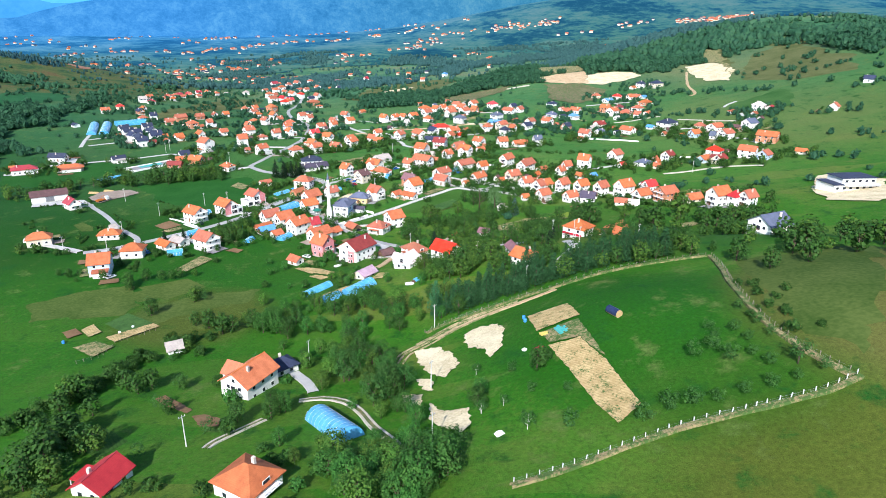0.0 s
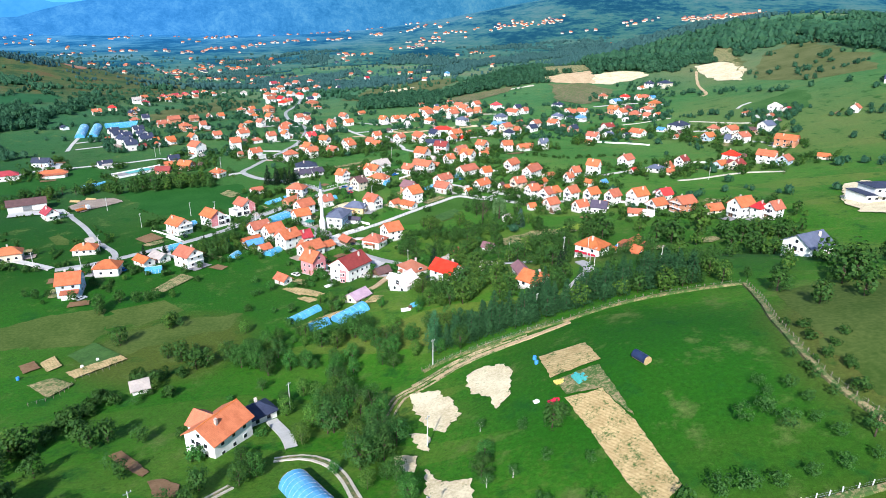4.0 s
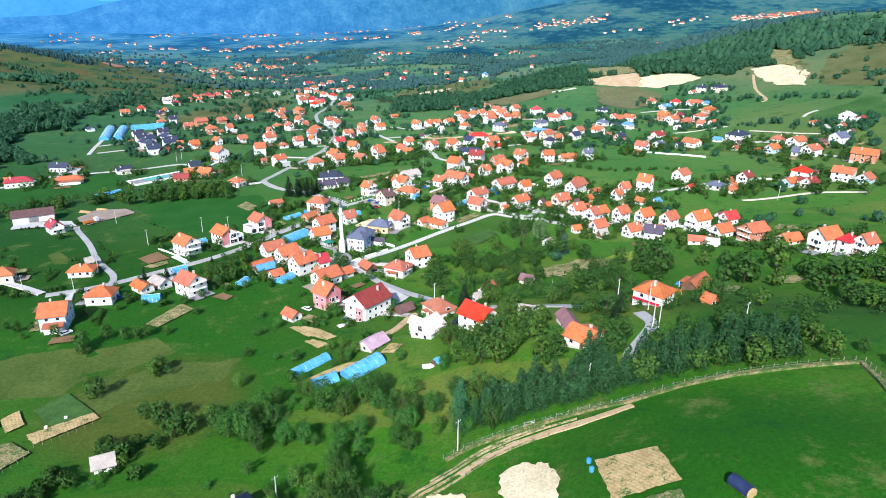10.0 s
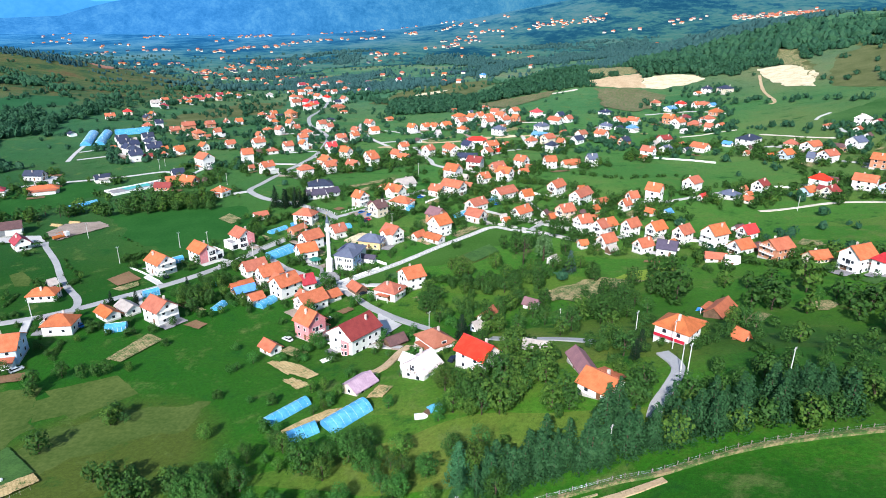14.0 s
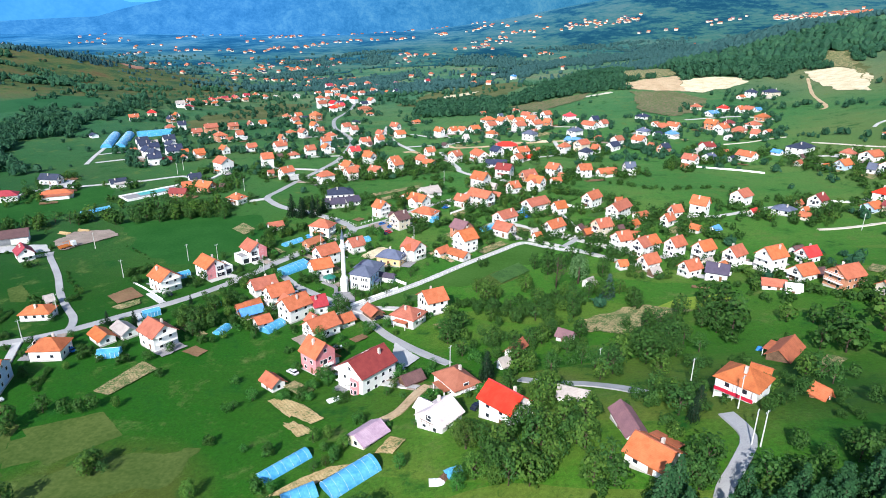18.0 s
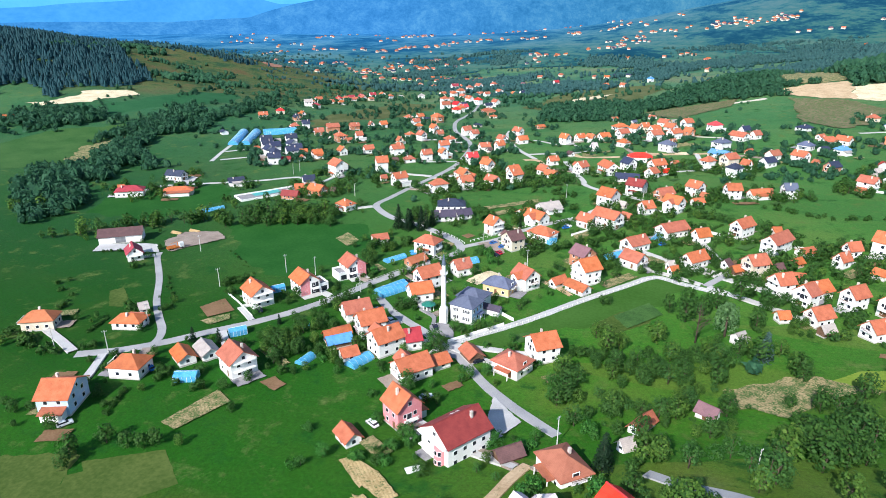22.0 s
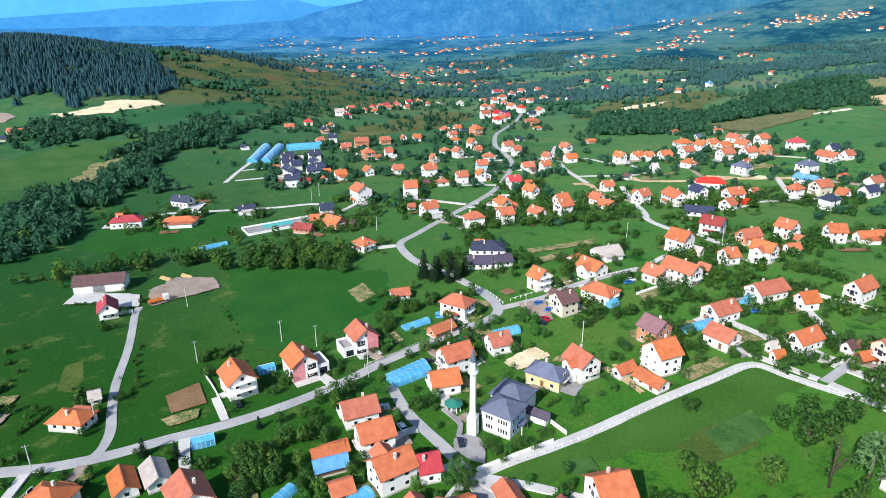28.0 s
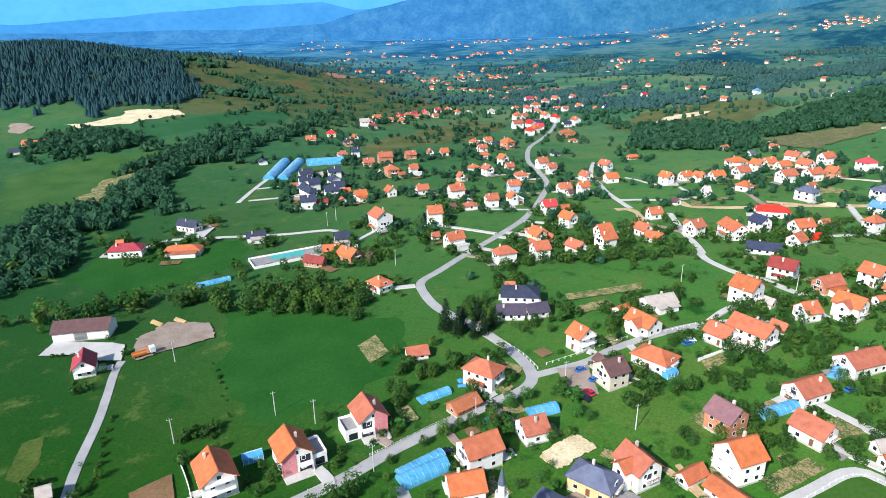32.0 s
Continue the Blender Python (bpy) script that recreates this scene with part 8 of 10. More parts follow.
FENCE_EAST = [(89.4, 194.6), (87.5, 184.3), (84.6, 173), (80.4, 158), (77.6, 136.4), (78.9, 123.3), (81.3, 114.5), (83.5, 109.2)]
FENCE_SOUTH = [(83.5, 109.2), (76.1, 106.8), (69.2, 105.9), (58.1, 104.9), (46.9, 103.7), (35.2, 100.6), (23.6, 96.5), (12.7, 93.3)]
RAIL_A = [(-120.1, 352.5), (-115.4, 359), (-112, 367.1)]
RAIL_B = [(-112.5, 371), (-108.2, 378), (-102.5, 388.6), (-96.1, 399.4), (-92.9, 405.3)]
WALL_S = [(-59.5, 331.8), (-52.7, 339.9), (-45.2, 347.5), (-33.5, 360.8), (-19.3, 378.5), (-3.3, 397.3), (4.5, 407.1), (10.5, 409.7), (16.9, 406.2), (25.9, 401.8), (35.8, 398.4)]
WALL_N = [(-60.5, 334.6), (-56.1, 339.6), (-50.2, 346.2), (-44.6, 352.4)]
WALL_E = [(-47.1, 360.4), (-44.4, 358.4), (-41.8, 356.5)]
BELT = [(-1.6, 190.5), (11.7, 192.8), (20.4, 193.4), (30.4, 194.2), (37.4, 194.1), (47.6, 196), (57.8, 197.4), (69, 197.9), (81.6, 198.4)]
fence("field fence with weathered wooden posts and wire", FENCE_NORTH, 2.2, 1.35, "post_wood", (0.5, 1.0), 0.07)
fence("field fence with weathered wooden posts and wire", FENCE_EAST, 2.2, 1.35, "post_wood", (0.5, 1.0), 0.07)
fence("field fence with whitewashed posts and wire", FENCE_SOUTH, 2.1, 1.35, "frame_white", (0.5, 1.0), 0.075)
fence("concrete post and rail fence along the street", RAIL_A, 2.2, 1.1, "concrete", (0.45, 0.95), 0.1, 0.07)
fence("concrete post and rail fence along the street", RAIL_B, 2.2, 1.1, "concrete", (0.45, 0.95), 0.1, 0.07)
fence("white post fence along the pale road", WALL_S, 2.6, 1.0, "wall_white", (0.8,), 0.1, 0.04)
low_wall("white rendered garden wall of the mosque court", WALL_N, 1.1, 0.3)
low_wall("white rendered garden wall of the mosque court", WALL_E, 1.3, 0.3)

def white_villa(x, y, yaw):
    e = thing("villa", pose(x, y, grounded(x, y) + 0.6, 0, 0, yaw), "large white modern building with dark flat roofs and terraces", "building")
    part("lower_wall", box(-14, -7, -4, 14, 7, 3.4), "wall_white", e)
    part("upper_wall", box(-8, -5, 3.4, 12, 7, 6.8), "wall_white", e)
    part("lower_roof", box(-14.5, -7.5, 3.42, -8.05, 7.5, 3.7), "roof_navy", e)
    part("upper_roof", hip_roof(20, 12, 6.9, 8.4, 0.8), "roof_navy", e, at=pose(2, 1, 0))
    part("terrace", box(-8, -9.5, 3.1, 12, -7.02, 3.38), "concrete", e)
    for i in range(7):
        put_window(e, pose(-12 + i * 4, -7, 0.9) @ Matrix.Diagonal((1.7, 1, 1.2, 1)), 2)
        if i < 5:
            put_window(e, pose(-5.5 + i * 4, -5, 4.2) @ Matrix.Diagonal((1.7, 1, 1.2, 1)), 2)
    HOUSES.append((x, y, 15))


white_villa(225.1, 339.5, 8)
# ---- field things ----
def bale(x, y, yaw):
    e = thing("hay_stack", pose(x, y, grounded(x, y), 0, 0, yaw) @ Matrix.Scale(0.78, 4), "round hay stack covered with a dark blue tarpaulin", "hay stack")
    bm = bmesh.new()
    tube(bm, (-2.6, 0, 1.35), (2.6, 0, 1.35), 1.4, 1.4, 16)
    part("hay", bm, "hay", e)
    bm = bmesh.new()
    n = 12
    pts = [(1.5 * math.cos(math.pi * (1.12 - 1.24 * i / n)), 1.38 + 1.5 * math.sin(math.pi * (1.12 - 1.24 * i / n))) for i in range(n + 1)]
    rows = [[bm.verts.new((xx, p * (1 + 0.02 * math.sin(xx * 5)), q)) for p, q in pts] for xx in (-2.7, -1.4, 0, 1.2, 2.3)]
    for a, c in zip(rows, rows[1:]):
        for i in range(n):
            bm.faces.new((a[i], c[i], c[i + 1], a[i + 1]))
    bm.faces.new(rows[0])
    part("tarpaulin", bm, "tarp_dark", e)


bale(46.0, 151.0, -60)


def sack_stack(label, mat, x, y, yaw, nx, ny, nz, size):
    """Filled sacks or crates, stacked close."""
    e = thing("sack_stack", pose(x, y, grounded(x, y), 0, 0, yaw), label, "sacks")
    me = to_mesh("sack", box(-0.47, -0.47, 0, 0.47, 0.47, 0.8, 0.14), mat)
    for i in range(nx):
        for j in range(ny):
            for k in range(nz):
                if k and rng.random() < 0.3:
                    continue
                part("sack", me, None, e, at=pose((i - nx / 2) * size, (j - ny / 2) * size, k * size * 0.75, 0, 0, rng.uniform(-12, 12)) @ Matrix.Diagonal((size, size, size, 1)))


def barrel(x, y, mat, label):
    bm = bmesh.new()
    tube(bm, (0, 0, 0), (0, 0, 0.12), 0.42, 0.5, 14)
    tube(bm, (0, 0, 0.12), (0, 0, 1.0), 0.5, 0.5, 14)
    e = thing("barrel", pose(x, y, grounded(x, y)), label, "barrel")
    part("body", bm, mat, e)
    bm = bmesh.new()
    tube(bm, (0, 0, 1.0), (0, 0, 1.1), 0.46, 0.4, 14)
    part("lid", bm, mat, e)


def draped_tarp(x, y, yaw, L, W, h, mat, label):
    """A tarpaulin thrown over a low heap."""
    n = 12
    bm = bmesh.new()
    rows = [[bm.verts.new((L * (i / n - 0.5), W * (j / n - 0.5), 0.05 + h * max(0, math.sin(math.pi * i / n) * math.sin(math.pi * j / n)) ** 0.5 * (0.8 + 0.4 * noise.noise(Vector((i * 0.6 + x, j * 0.6, y)))))) for i in range(n + 1)] for j in range(n + 1)]
    for a, c in zip(rows, rows[1:]):
        for i in range(n):
            bm.faces.new((a[i], a[i + 1], c[i + 1], c[i]))
    ob = new("tarpaulin", to_mesh("tarpaulin", bm, mat))
    ob.matrix_basis = pose(x, y, grounded(x, y), 0, 0, yaw)
    tagged(ob, label, "tarpaulin")


def log_stack(x, y, yaw, L):
    e = thing("log_stack", pose(x, y, grounded(x, y), 0, 0, yaw), "long stack of cut tan timber logs by the yard", "log stack", "timber stacks")
    bm = bmesh.new()
    tube(bm, (-L / 2, 0, 0), (L / 2, 0, 0), 0.22, 0.2, 8)
    me = to_mesh("log", bm, "hay")
    for k in range(3):
        for i in range(5 - k):
            part("log", me, None, e, at=pose(rng.uniform(-0.4, 0.4), (i - (4 - k) / 2) * 0.45, 0.22 + k * 0.38))


def glass_frame(x, y, yaw, L, W):
    e = thing("greenhouse", pose(x, y, grounded(x, y), 0, 0, yaw), "small glazed greenhouse with white metal frame", "greenhouse")
    part("glazing", box(-L / 2, -W / 2, 0, L / 2, W / 2, 2.0), "film_blue", e)
    part("glass_roof", gable_roof(L, W, 2.05, 2.9, 0.1, 0.1, 0.05), "film_blue", e)
    n = max(3, int(L / 1.2))
    for i in range(n + 1):
        for s in (-1, 1):
            part("glazing_bar", box(-L / 2 + i * L / n - 0.05, s * (W / 2 + 0.03) - 0.05, 0, -L / 2 + i * L / n + 0.05, s * (W / 2 + 0.03) + 0.05, 2.1), "frame_white", e)
    part("ridge_bar", box(-L / 2, -0.06, 2.9, L / 2, 0.06, 3.02), "frame_white", e)


def slide(x, y, yaw):
    e = thing("playground_slide", pose(x, y, grounded(x, y), 0, 0, yaw), "turquoise plastic playground slide on a lawn", "slide")
    bm = bmesh.new()
    prism(bm, [(-1.6, 0.1), (1.0, 1.6), (1.5, 1.6), (1.5, 1.5), (1.0, 1.5), (-1.6, 0.0)], -0.35, 0.35)
    part("chute", bm, "teal", e)
    for s in (-0.3, 0.3):
        part("ladder_rail", box(1.5, s - 0.05, 0, 1.6, s + 0.05, 2.2), "teal", e)
    for k in range(4):
        part("rung", box(1.5, -0.3, 0.3 + k * 0.35, 1.6, 0.3, 0.36 + k * 0.35), "teal", e)


sack_stack('stack of teal plastic sacks on the field', 'teal', 32.6, 151, 20, 4, 5, 2, 0.75)
sack_stack('row of yellow sacks on the field', 'sackyellow', 29, 152.5, 20, 6, 2, 1, 0.75)
barrel(24.6, 169.4, 'blueplastic', 'blue plastic barrel standing on grass')
barrel(24.6, 166.2, 'blueplastic', 'blue plastic barrel standing on grass')
draped_tarp(26, 145.8, 30, 3.4, 1.7, 0.9, 'carred', 'bright red tarpaulin over a low heap on grass')
draped_tarp(22.3, 148, 10, 1.6, 1.2, 0.7, 'frame_white', 'white sheet over a low heap on grass')
draped_tarp(12.7, 112.3, 30, 2.2, 1.5, 1.0, 'frame_white', 'white sheet over a low heap on grass')
draped_tarp(-9.2, 228.2, 30, 4.5, 3.2, 1.2, 'film_blue', 'pale blue tarpaulin over building scrap')
draped_tarp(-12.7, 225.4, 10, 4.0, 2.6, 0.8, 'frame_white', 'white sheeting over building scrap')
draped_tarp(-11.3, 227, 60, 3.0, 2.0, 0.8, 'wall_wood', 'brown scrap heap beside tarpaulins')
draped_tarp(-47.9, 266.7, 40, 4.5, 2.5, 0.6, 'wall_white', 'heap of white gravel on grass')
draped_tarp(0.2, 285.6, 40, 2.5, 2.5, 1.2, 'frame_white', 'white sheeted heap in a garden')
draped_tarp(80.7, 298.8, 60, 3.4, 2.0, 0.9, 'blueplastic', 'blue tarpaulin beside a timber barn')
log_stack(-239.1, 412.6, -8, 7.0)
log_stack(-231.8, 418.1, -8, 7.0)
glass_frame(-135.1, 319.2, 45, 6.0, 3.6)
glass_frame(-142.2, 357.4, 50, 5.5, 3.0)
slide(-113.3, 329.5, 40)
draped_tarp(-103.3, 415.5, 50, 3.0, 2.4, 0.8, 'blueplastic', 'blue tarpaulin in a garden')
low_wall('white boundary wall of the sports court', [(-254.6, 486.5), (-229.4, 516.8)], 1.4, 0.4)
low_wall('white boundary wall of the sports court', [(-243.1, 477.8), (-216.7, 511)], 1.4, 0.4)
low_wall('white boundary wall of the sports court', [(-254.6, 486.5), (-243.1, 477.8)], 1.4, 0.4)
low_wall('white rendered drive wall beside a house', [(-160.6, 348.7), (-151.2, 342.5), (-138.1, 332.6)], 0.9, 0.22)
glass_frame(-132.4, 288.3, 20, 7.0, 4.0)
glass_frame(-40.3, 441.1, 50, 4.5, 2.6)
draped_tarp(-102, 412.6, 30, 3.0, 1.6, 0.7, 'blueplastic', 'blue tarpaulin beside a street house')
fence('white concrete post fence along the lane', [(-97.6, 443.6), (-89.1, 437.9), (-80.3, 429.4)], 2.4, 1.0, 'wall_white', (0.8,), 0.1, 0.05)
fence('white concrete post fence along the lane', [(-79.7, 434.5), (-68.2, 448.2), (-56.8, 462.3)], 2.4, 1.0, 'wall_white', (0.8,), 0.1, 0.05)
fence('white concrete post fence along the lane', [(-48.3, 467.5), (-42.1, 473.2), (-33.9, 481.2)], 2.4, 1.0, 'wall_white', (0.8,), 0.1, 0.05)
fence('garden fence of thin pale stakes', [(-114, 192.3), (-108.9, 197.4), (-103.9, 204.7)], 1.8, 1.3, 'post_wood', (0.9,), 0.05)
fence('garden fence of thin pale stakes', [(-119.1, 177.5), (-113.6, 182.5), (-113.4, 191.4)], 1.8, 1.3, 'post_wood', (0.9,), 0.05)
barrel(-133.4, 194.3, 'blueplastic', 'blue water barrel in a kitchen garden')
barrel(-114.2, 205.9, 'frame_white', 'white water barrel in a kitchen garden')
barrel(-116.7, 201, 'frame_white', 'white water barrel in a kitchen garden')
low_wall('long white garden wall beside house plots', [(132.1, 576.6), (141.8, 570.5), (157.5, 560.6), (170.9, 548.9)], 1.2, 0.4)
low_wall('long white garden wall beside house plots', [(177.6, 477.4), (185.5, 476.0), (193.3, 472.9)], 1.2, 0.4)
low_wall('long white garden wall beside house plots', [(20.3, 481.7), (34.8, 471.4), (52.5, 463.3)], 1.3, 0.35)
low_wall('long white garden wall beside house plots', [(67.3, 459.8), (79, 454.1)], 1.3, 0.35)
low_wall('long white garden wall beside house plots', [(78.6, 383.8), (104.1, 382), (122.2, 361.3)], 1.3, 0.35)
low_wall('long white garden wall beside house plots', [(-32.4, 453.5), (-23, 464.5)], 1.3, 0.35)

# pine belt behind the field
for i in range(84):
    k = rng.uniform(0, len(BELT) - 1.001)
    p = Vector(BELT[int(k)]).lerp(Vector(BELT[int(k) + 1]), k % 1)
    x, y = p.x + rng.uniform(-2, 2), p.y + 3 + abs(rng.gauss(0, 4.5))
    if clear(x, y, 1.5) and not hides_house(x, y, 9):
        tree(x, y, "p", rng.uniform(7.5, 11))
tree_line([(-289.7, 384.2), (-282.6, 396.2), (-269.7, 413), (-257.2, 426.1), (-245.4, 434.3), (-230.6, 443.3), (-212.7, 452.7), (-185, 448.6), (-165.6, 454.1)], 9, 70, 'd', 8)
tree_line([(-345.9, 414.8), (-369.5, 447.8), (-382.3, 473.5), (-374.9, 494.1), (-405.1, 527), (-410, 554.6), (-360.5, 538.2)], 14, 70, 'd', 9)
tree_line([(-111.4, 135.1), (-108.8, 147), (-101.9, 157.5), (-98.3, 170.7), (-93.5, 184.6), (-81.7, 194.1)], 4, 45, 'b', 5)
tree_line([(-73.4, 203.9), (-66.2, 205), (-56.6, 200.8), (-51.6, 190.2)], 6, 14, 'd', 7)
tree_line([(-92.4, 104.9), (-87.4, 108.3), (-85.2, 112.7), (-86.4, 123.3)], 8, 16, 'd', 8)
tree_line([(-35, 167.6), (-29.7, 179), (-22.5, 165.3), (-14.1, 146.9), (-9.1, 131)], 7, 34, 'y', 8)
tree_line([(-20.4, 102.2), (-15.2, 106.2), (-8.7, 98.4), (-1.9, 93), (-9.3, 93.4)], 8, 44, 'd', 8.5)
tree_line([(-48.3, 211), (-38.4, 216.7), (-29.4, 215), (-16.6, 200.3), (-25.6, 190.4), (-43.9, 194.2)], 8, 26, 'd', 6.5)
tree_line([(-18.8, 229.6), (-0.9, 240.1), (12.4, 225.1), (4.3, 278.3), (26, 282.3), (34.6, 228.9)], 12, 40, 'y', 8)
tree_line([(-12.5, 199), (-0.6, 202.9), (9.6, 206.8)], 8, 14, 'd', 7)
tree_line([(-53.3, 215.9), (-40.6, 219.1), (-29.7, 210.7), (-18.4, 211.1)], 8, 18, 'd', 8)
tree_line([(34.2, 286.7), (52.4, 308.2), (71.9, 326.3), (80.1, 331.6)], 8, 22, 'd', 8)
tree_line([(46.5, 210.4), (55.1, 210.3), (64, 208.2), (76, 205.9), (87.9, 206.6)], 10, 40, 'd', 7)
tree(72.4, 314.4, 'd', 10.7)
tree(76.7, 312.1, 'd', 13.0)
tree(79.8, 330.0, 'd', 9.8)
tree(72.8, 325.6, 'm', 8.0)
tree(82.4, 320.0, 'd', 7.1)
tree(49.5, 339.7, 'd', 8.6)
tree(50.8, 320.0, 'd', 8.6)
tree(48.2, 295.6, 'd', 9.5)
tree(44.6, 303.6, 'd', 8.9)
tree(53.9, 301.1, 'm', 9.3)
tree(48.7, 288.7, 'd', 8.4)
tree(59.1, 304.7, 'm', 7.3)
tree(97.1, 320.8, 'y', 7.7)
tree(98.0, 297.9, 'd', 9.3)
tree(104.0, 295.0, 'd', 11.5)
tree(107.5, 296.5, 'd', 8.5)
tree(105.7, 304.8, 'd', 9.7)
tree(122.1, 309.1, 'y', 12.1)
tree(113.3, 289.7, 'y', 7.8)
tree(82.1, 265.4, 'm', 8.2)
tree(82.5, 272.9, 'm', 7.2)
tree(85.2, 264.7, 'm', 6.9)
tree(71.0, 249.6, 'd', 5.1)
tree(65.3, 243.5, 'd', 4.6)
tree(61.8, 242.0, 'b', 4.0)
tree(94.8, 273.1, 'd', 5.0)
tree(39.7, 250.1, 'd', 5.7)
tree(36.2, 247.2, 'd', 4.8)
tree(50.8, 265.6, 'm', 4.5)
tree(50.1, 255.1, 'b', 3.7)
tree_line([(76.6, 220.2), (97.7, 239.6), (117.1, 251.3)], 12, 16, 'd', 6)
tree_line([(-8.3, 321.7), (1.9, 334.7), (15.2, 343.2), (25.6, 335.7), (13.6, 305.5), (0.3, 305.3)], 6, 30, 'y', 6.5)
tree_line([(-12.2, 291.2), (-7.7, 309.8), (2.2, 300.6), (12.9, 290.5)], 5, 12, 'd', 6.5)
tree_line([(5, 235.1), (12.8, 238.1), (19.4, 230), (23, 221.9), (13.9, 218.9), (6.1, 221.8)], 7, 15, 'y', 7)
tree_line([(-4.1, 236.8), (-0.1, 233.9), (-2.2, 224.7), (-7, 223.6)], 4, 7, 'd', 6)
tree_line([(34.5, 254.1), (37.1, 242.2), (43.1, 251.3), (45, 240.1), (46.8, 255.1)], 4, 14, 'd', 5)
tree_line([(32, 218.4), (38.6, 220.2), (38.6, 212.4), (32.1, 213.8)], 4, 12, 'd', 7)
tree_line([(11.3, 261), (18.8, 247.7), (22.8, 238.1)], 4, 9, 'y', 6)
tree_line([(-5.2, 227), (3.8, 227.2), (12.9, 230.1), (19.1, 234.1)], 6, 18, 'd', 7)
tree_line([(-16.5, 334.9), (-6.2, 332.7), (10.1, 340), (24.9, 346.4)], 4, 26, 'b', 4)
tree_line([(-20, 309.9), (-13.4, 305.9), (-21.6, 321.7)], 5, 10, 'd', 7)
tree_line([(132.2, 353.4), (145.7, 338.7), (166.9, 342.7), (170.1, 323.1)], 9, 34, 'd', 6.5)
tree_line([(119.6, 463.5), (139.2, 436.8), (166.7, 440.3)], 8, 18, 'd', 6)
tree_line([(193.2, 456.4), (210.2, 437.1), (237.3, 440.9)], 9, 22, 'd', 6)
tree_line([(247.7, 564.9), (264.4, 532.7), (287.6, 529.5)], 10, 20, 'd', 6)
tree_line([(-124.6, 317.3), (-114.2, 319), (-104.1, 312.9)], 4, 12, 'd', 5.5)
tree_line([(-37.9, 333), (-33, 339.2), (-25.7, 331.3)], 4, 8, 'd', 5)
tree_line([(-59.1, 342), (-51.9, 348.3)], 3, 6, 'd', 5)
tree_line([(-25.5, 277.6), (-20.3, 283.1)], 3, 6, 'b', 3)
tree_line([(144.3, 298.4), (150.1, 289.7), (159.9, 293.9)], 5, 14, 'd', 7)
tree_line([(126.2, 260.9), (126.1, 241)], 5, 12, 'd', 7)
tree_line([(-18.2, 341.6), (-11.6, 337.7), (-1.1, 338.1)], 3, 12, 'b', 4)
tree_line([(16.4, 343.3), (25.7, 339.4)], 4, 12, 'b', 4.5)
tree_line([(-446.6, 638.9), (-433.8, 669.8), (-441.3, 722.7), (-443.8, 775.5), (-446.2, 823.7)], 11, 60, 'd', 8.5)
tree_line([(-226, 430.6), (-207.5, 439.2), (-193.6, 455.3), (-171.2, 464.8)], 6, 36, 'd', 8)
tree_line([(-208.1, 466.6), (-190.5, 464.7), (-175.5, 448.3)], 7, 16, 'd', 8)
tree_line([(-19.8, 484.4), (18.9, 479.5), (55, 463.4)], 3, 22, 'b', 3.5)
tree_line([(62.2, 526.7), (95.6, 506.6), (132.6, 512.9)], 3, 20, 'b', 3.5)
tree_line([(116.5, 345.2), (136.6, 329.1)], 4, 16, 'b', 4)
tree_line([(206.2, 542.8), (220.8, 487), (247.7, 459.7)], 4, 26, 'b', 4)
tree_line([(172.7, 668.8), (211.6, 662.4), (236.9, 624.4)], 5, 18, 'b', 4)
tree_line([(103.2, 625.4), (133.7, 607.6), (166.3, 606.5)], 4, 16, 'b', 4)
tree_line([(-29.7, 556.9), (-15.1, 557), (1.1, 554.4)], 4, 16, 'b', 3.5)
tree_line([(-68.1, 533.6), (-50.2, 530.7), (-37.6, 520.1)], 4, 14, 'b', 3.5)
tree_line([(-229.9, 560.1), (-200.5, 563.4), (-182.2, 580.6)], 6, 18, 'd', 5)
tree_line([(-198.9, 435.6), (-187.4, 443.8), (-174.3, 450)], 5, 12, 'd', 7)
tree_line([(11.7, 319.2), (20.6, 338.8), (35.9, 347.4), (41.2, 340.1)], 8, 16, 'd', 7)
tree_line([(-62.9, 263.6), (-60.4, 270.6), (-48.9, 271.1)], 5, 8, 'b', 4)
tree_line([(-120.7, 296.9), (-114.1, 305.7), (-111.3, 311.2), (-105.8, 313.2)], 6, 16, 'd', 6)
tree_line([(-128.6, 359.1), (-115.9, 367.3), (-104.8, 371)], 3, 12, 'b', 3)
tree_line([(-135.1, 515.3), (-110.7, 529.5), (-86, 544.1), (-50.6, 563.2)], 9, 44, 'd', 6)
tree_line([(-170.6, 670.6), (-130.3, 609.6), (-120.7, 600.1), (-102.5, 593.8)], 9, 14, 's', 8)
tree_line([(-46.5, 441.1), (-32.8, 446), (-15.9, 475.1), (0.4, 480.6), (10.7, 480.1)], 10, 30, 'd', 5)
tree_line([(-210.4, 560.4), (-192.4, 534.3), (-192.6, 498.6), (-204.1, 495.5)], 10, 20, 'd', 6)
tree_line([(-119.4, 444.4), (-117.8, 454.6), (-110, 449.8), (-108.2, 457.7)], 6, 12, 's', 12)
tree_line([(89.6, 178.4), (108.2, 181.9), (123.4, 184.3), (173, 233.5)], 14, 40, 'd', 8)
tree_line([(82.6, 159.6), (81.6, 145), (80.8, 134.9), (82.4, 123.1)], 5, 14, 'b', 3)
tree_line([(115.6, 284.1), (142.8, 293.3), (124.6, 231.5), (112.3, 195.9)], 14, 30, 'd', 8)
tree_line([(-633.3, 596.9), (-560.8, 599.1), (-556.8, 629.5), (-532, 657.4), (-501.2, 689.1)], 25, 40, 'd', 7)
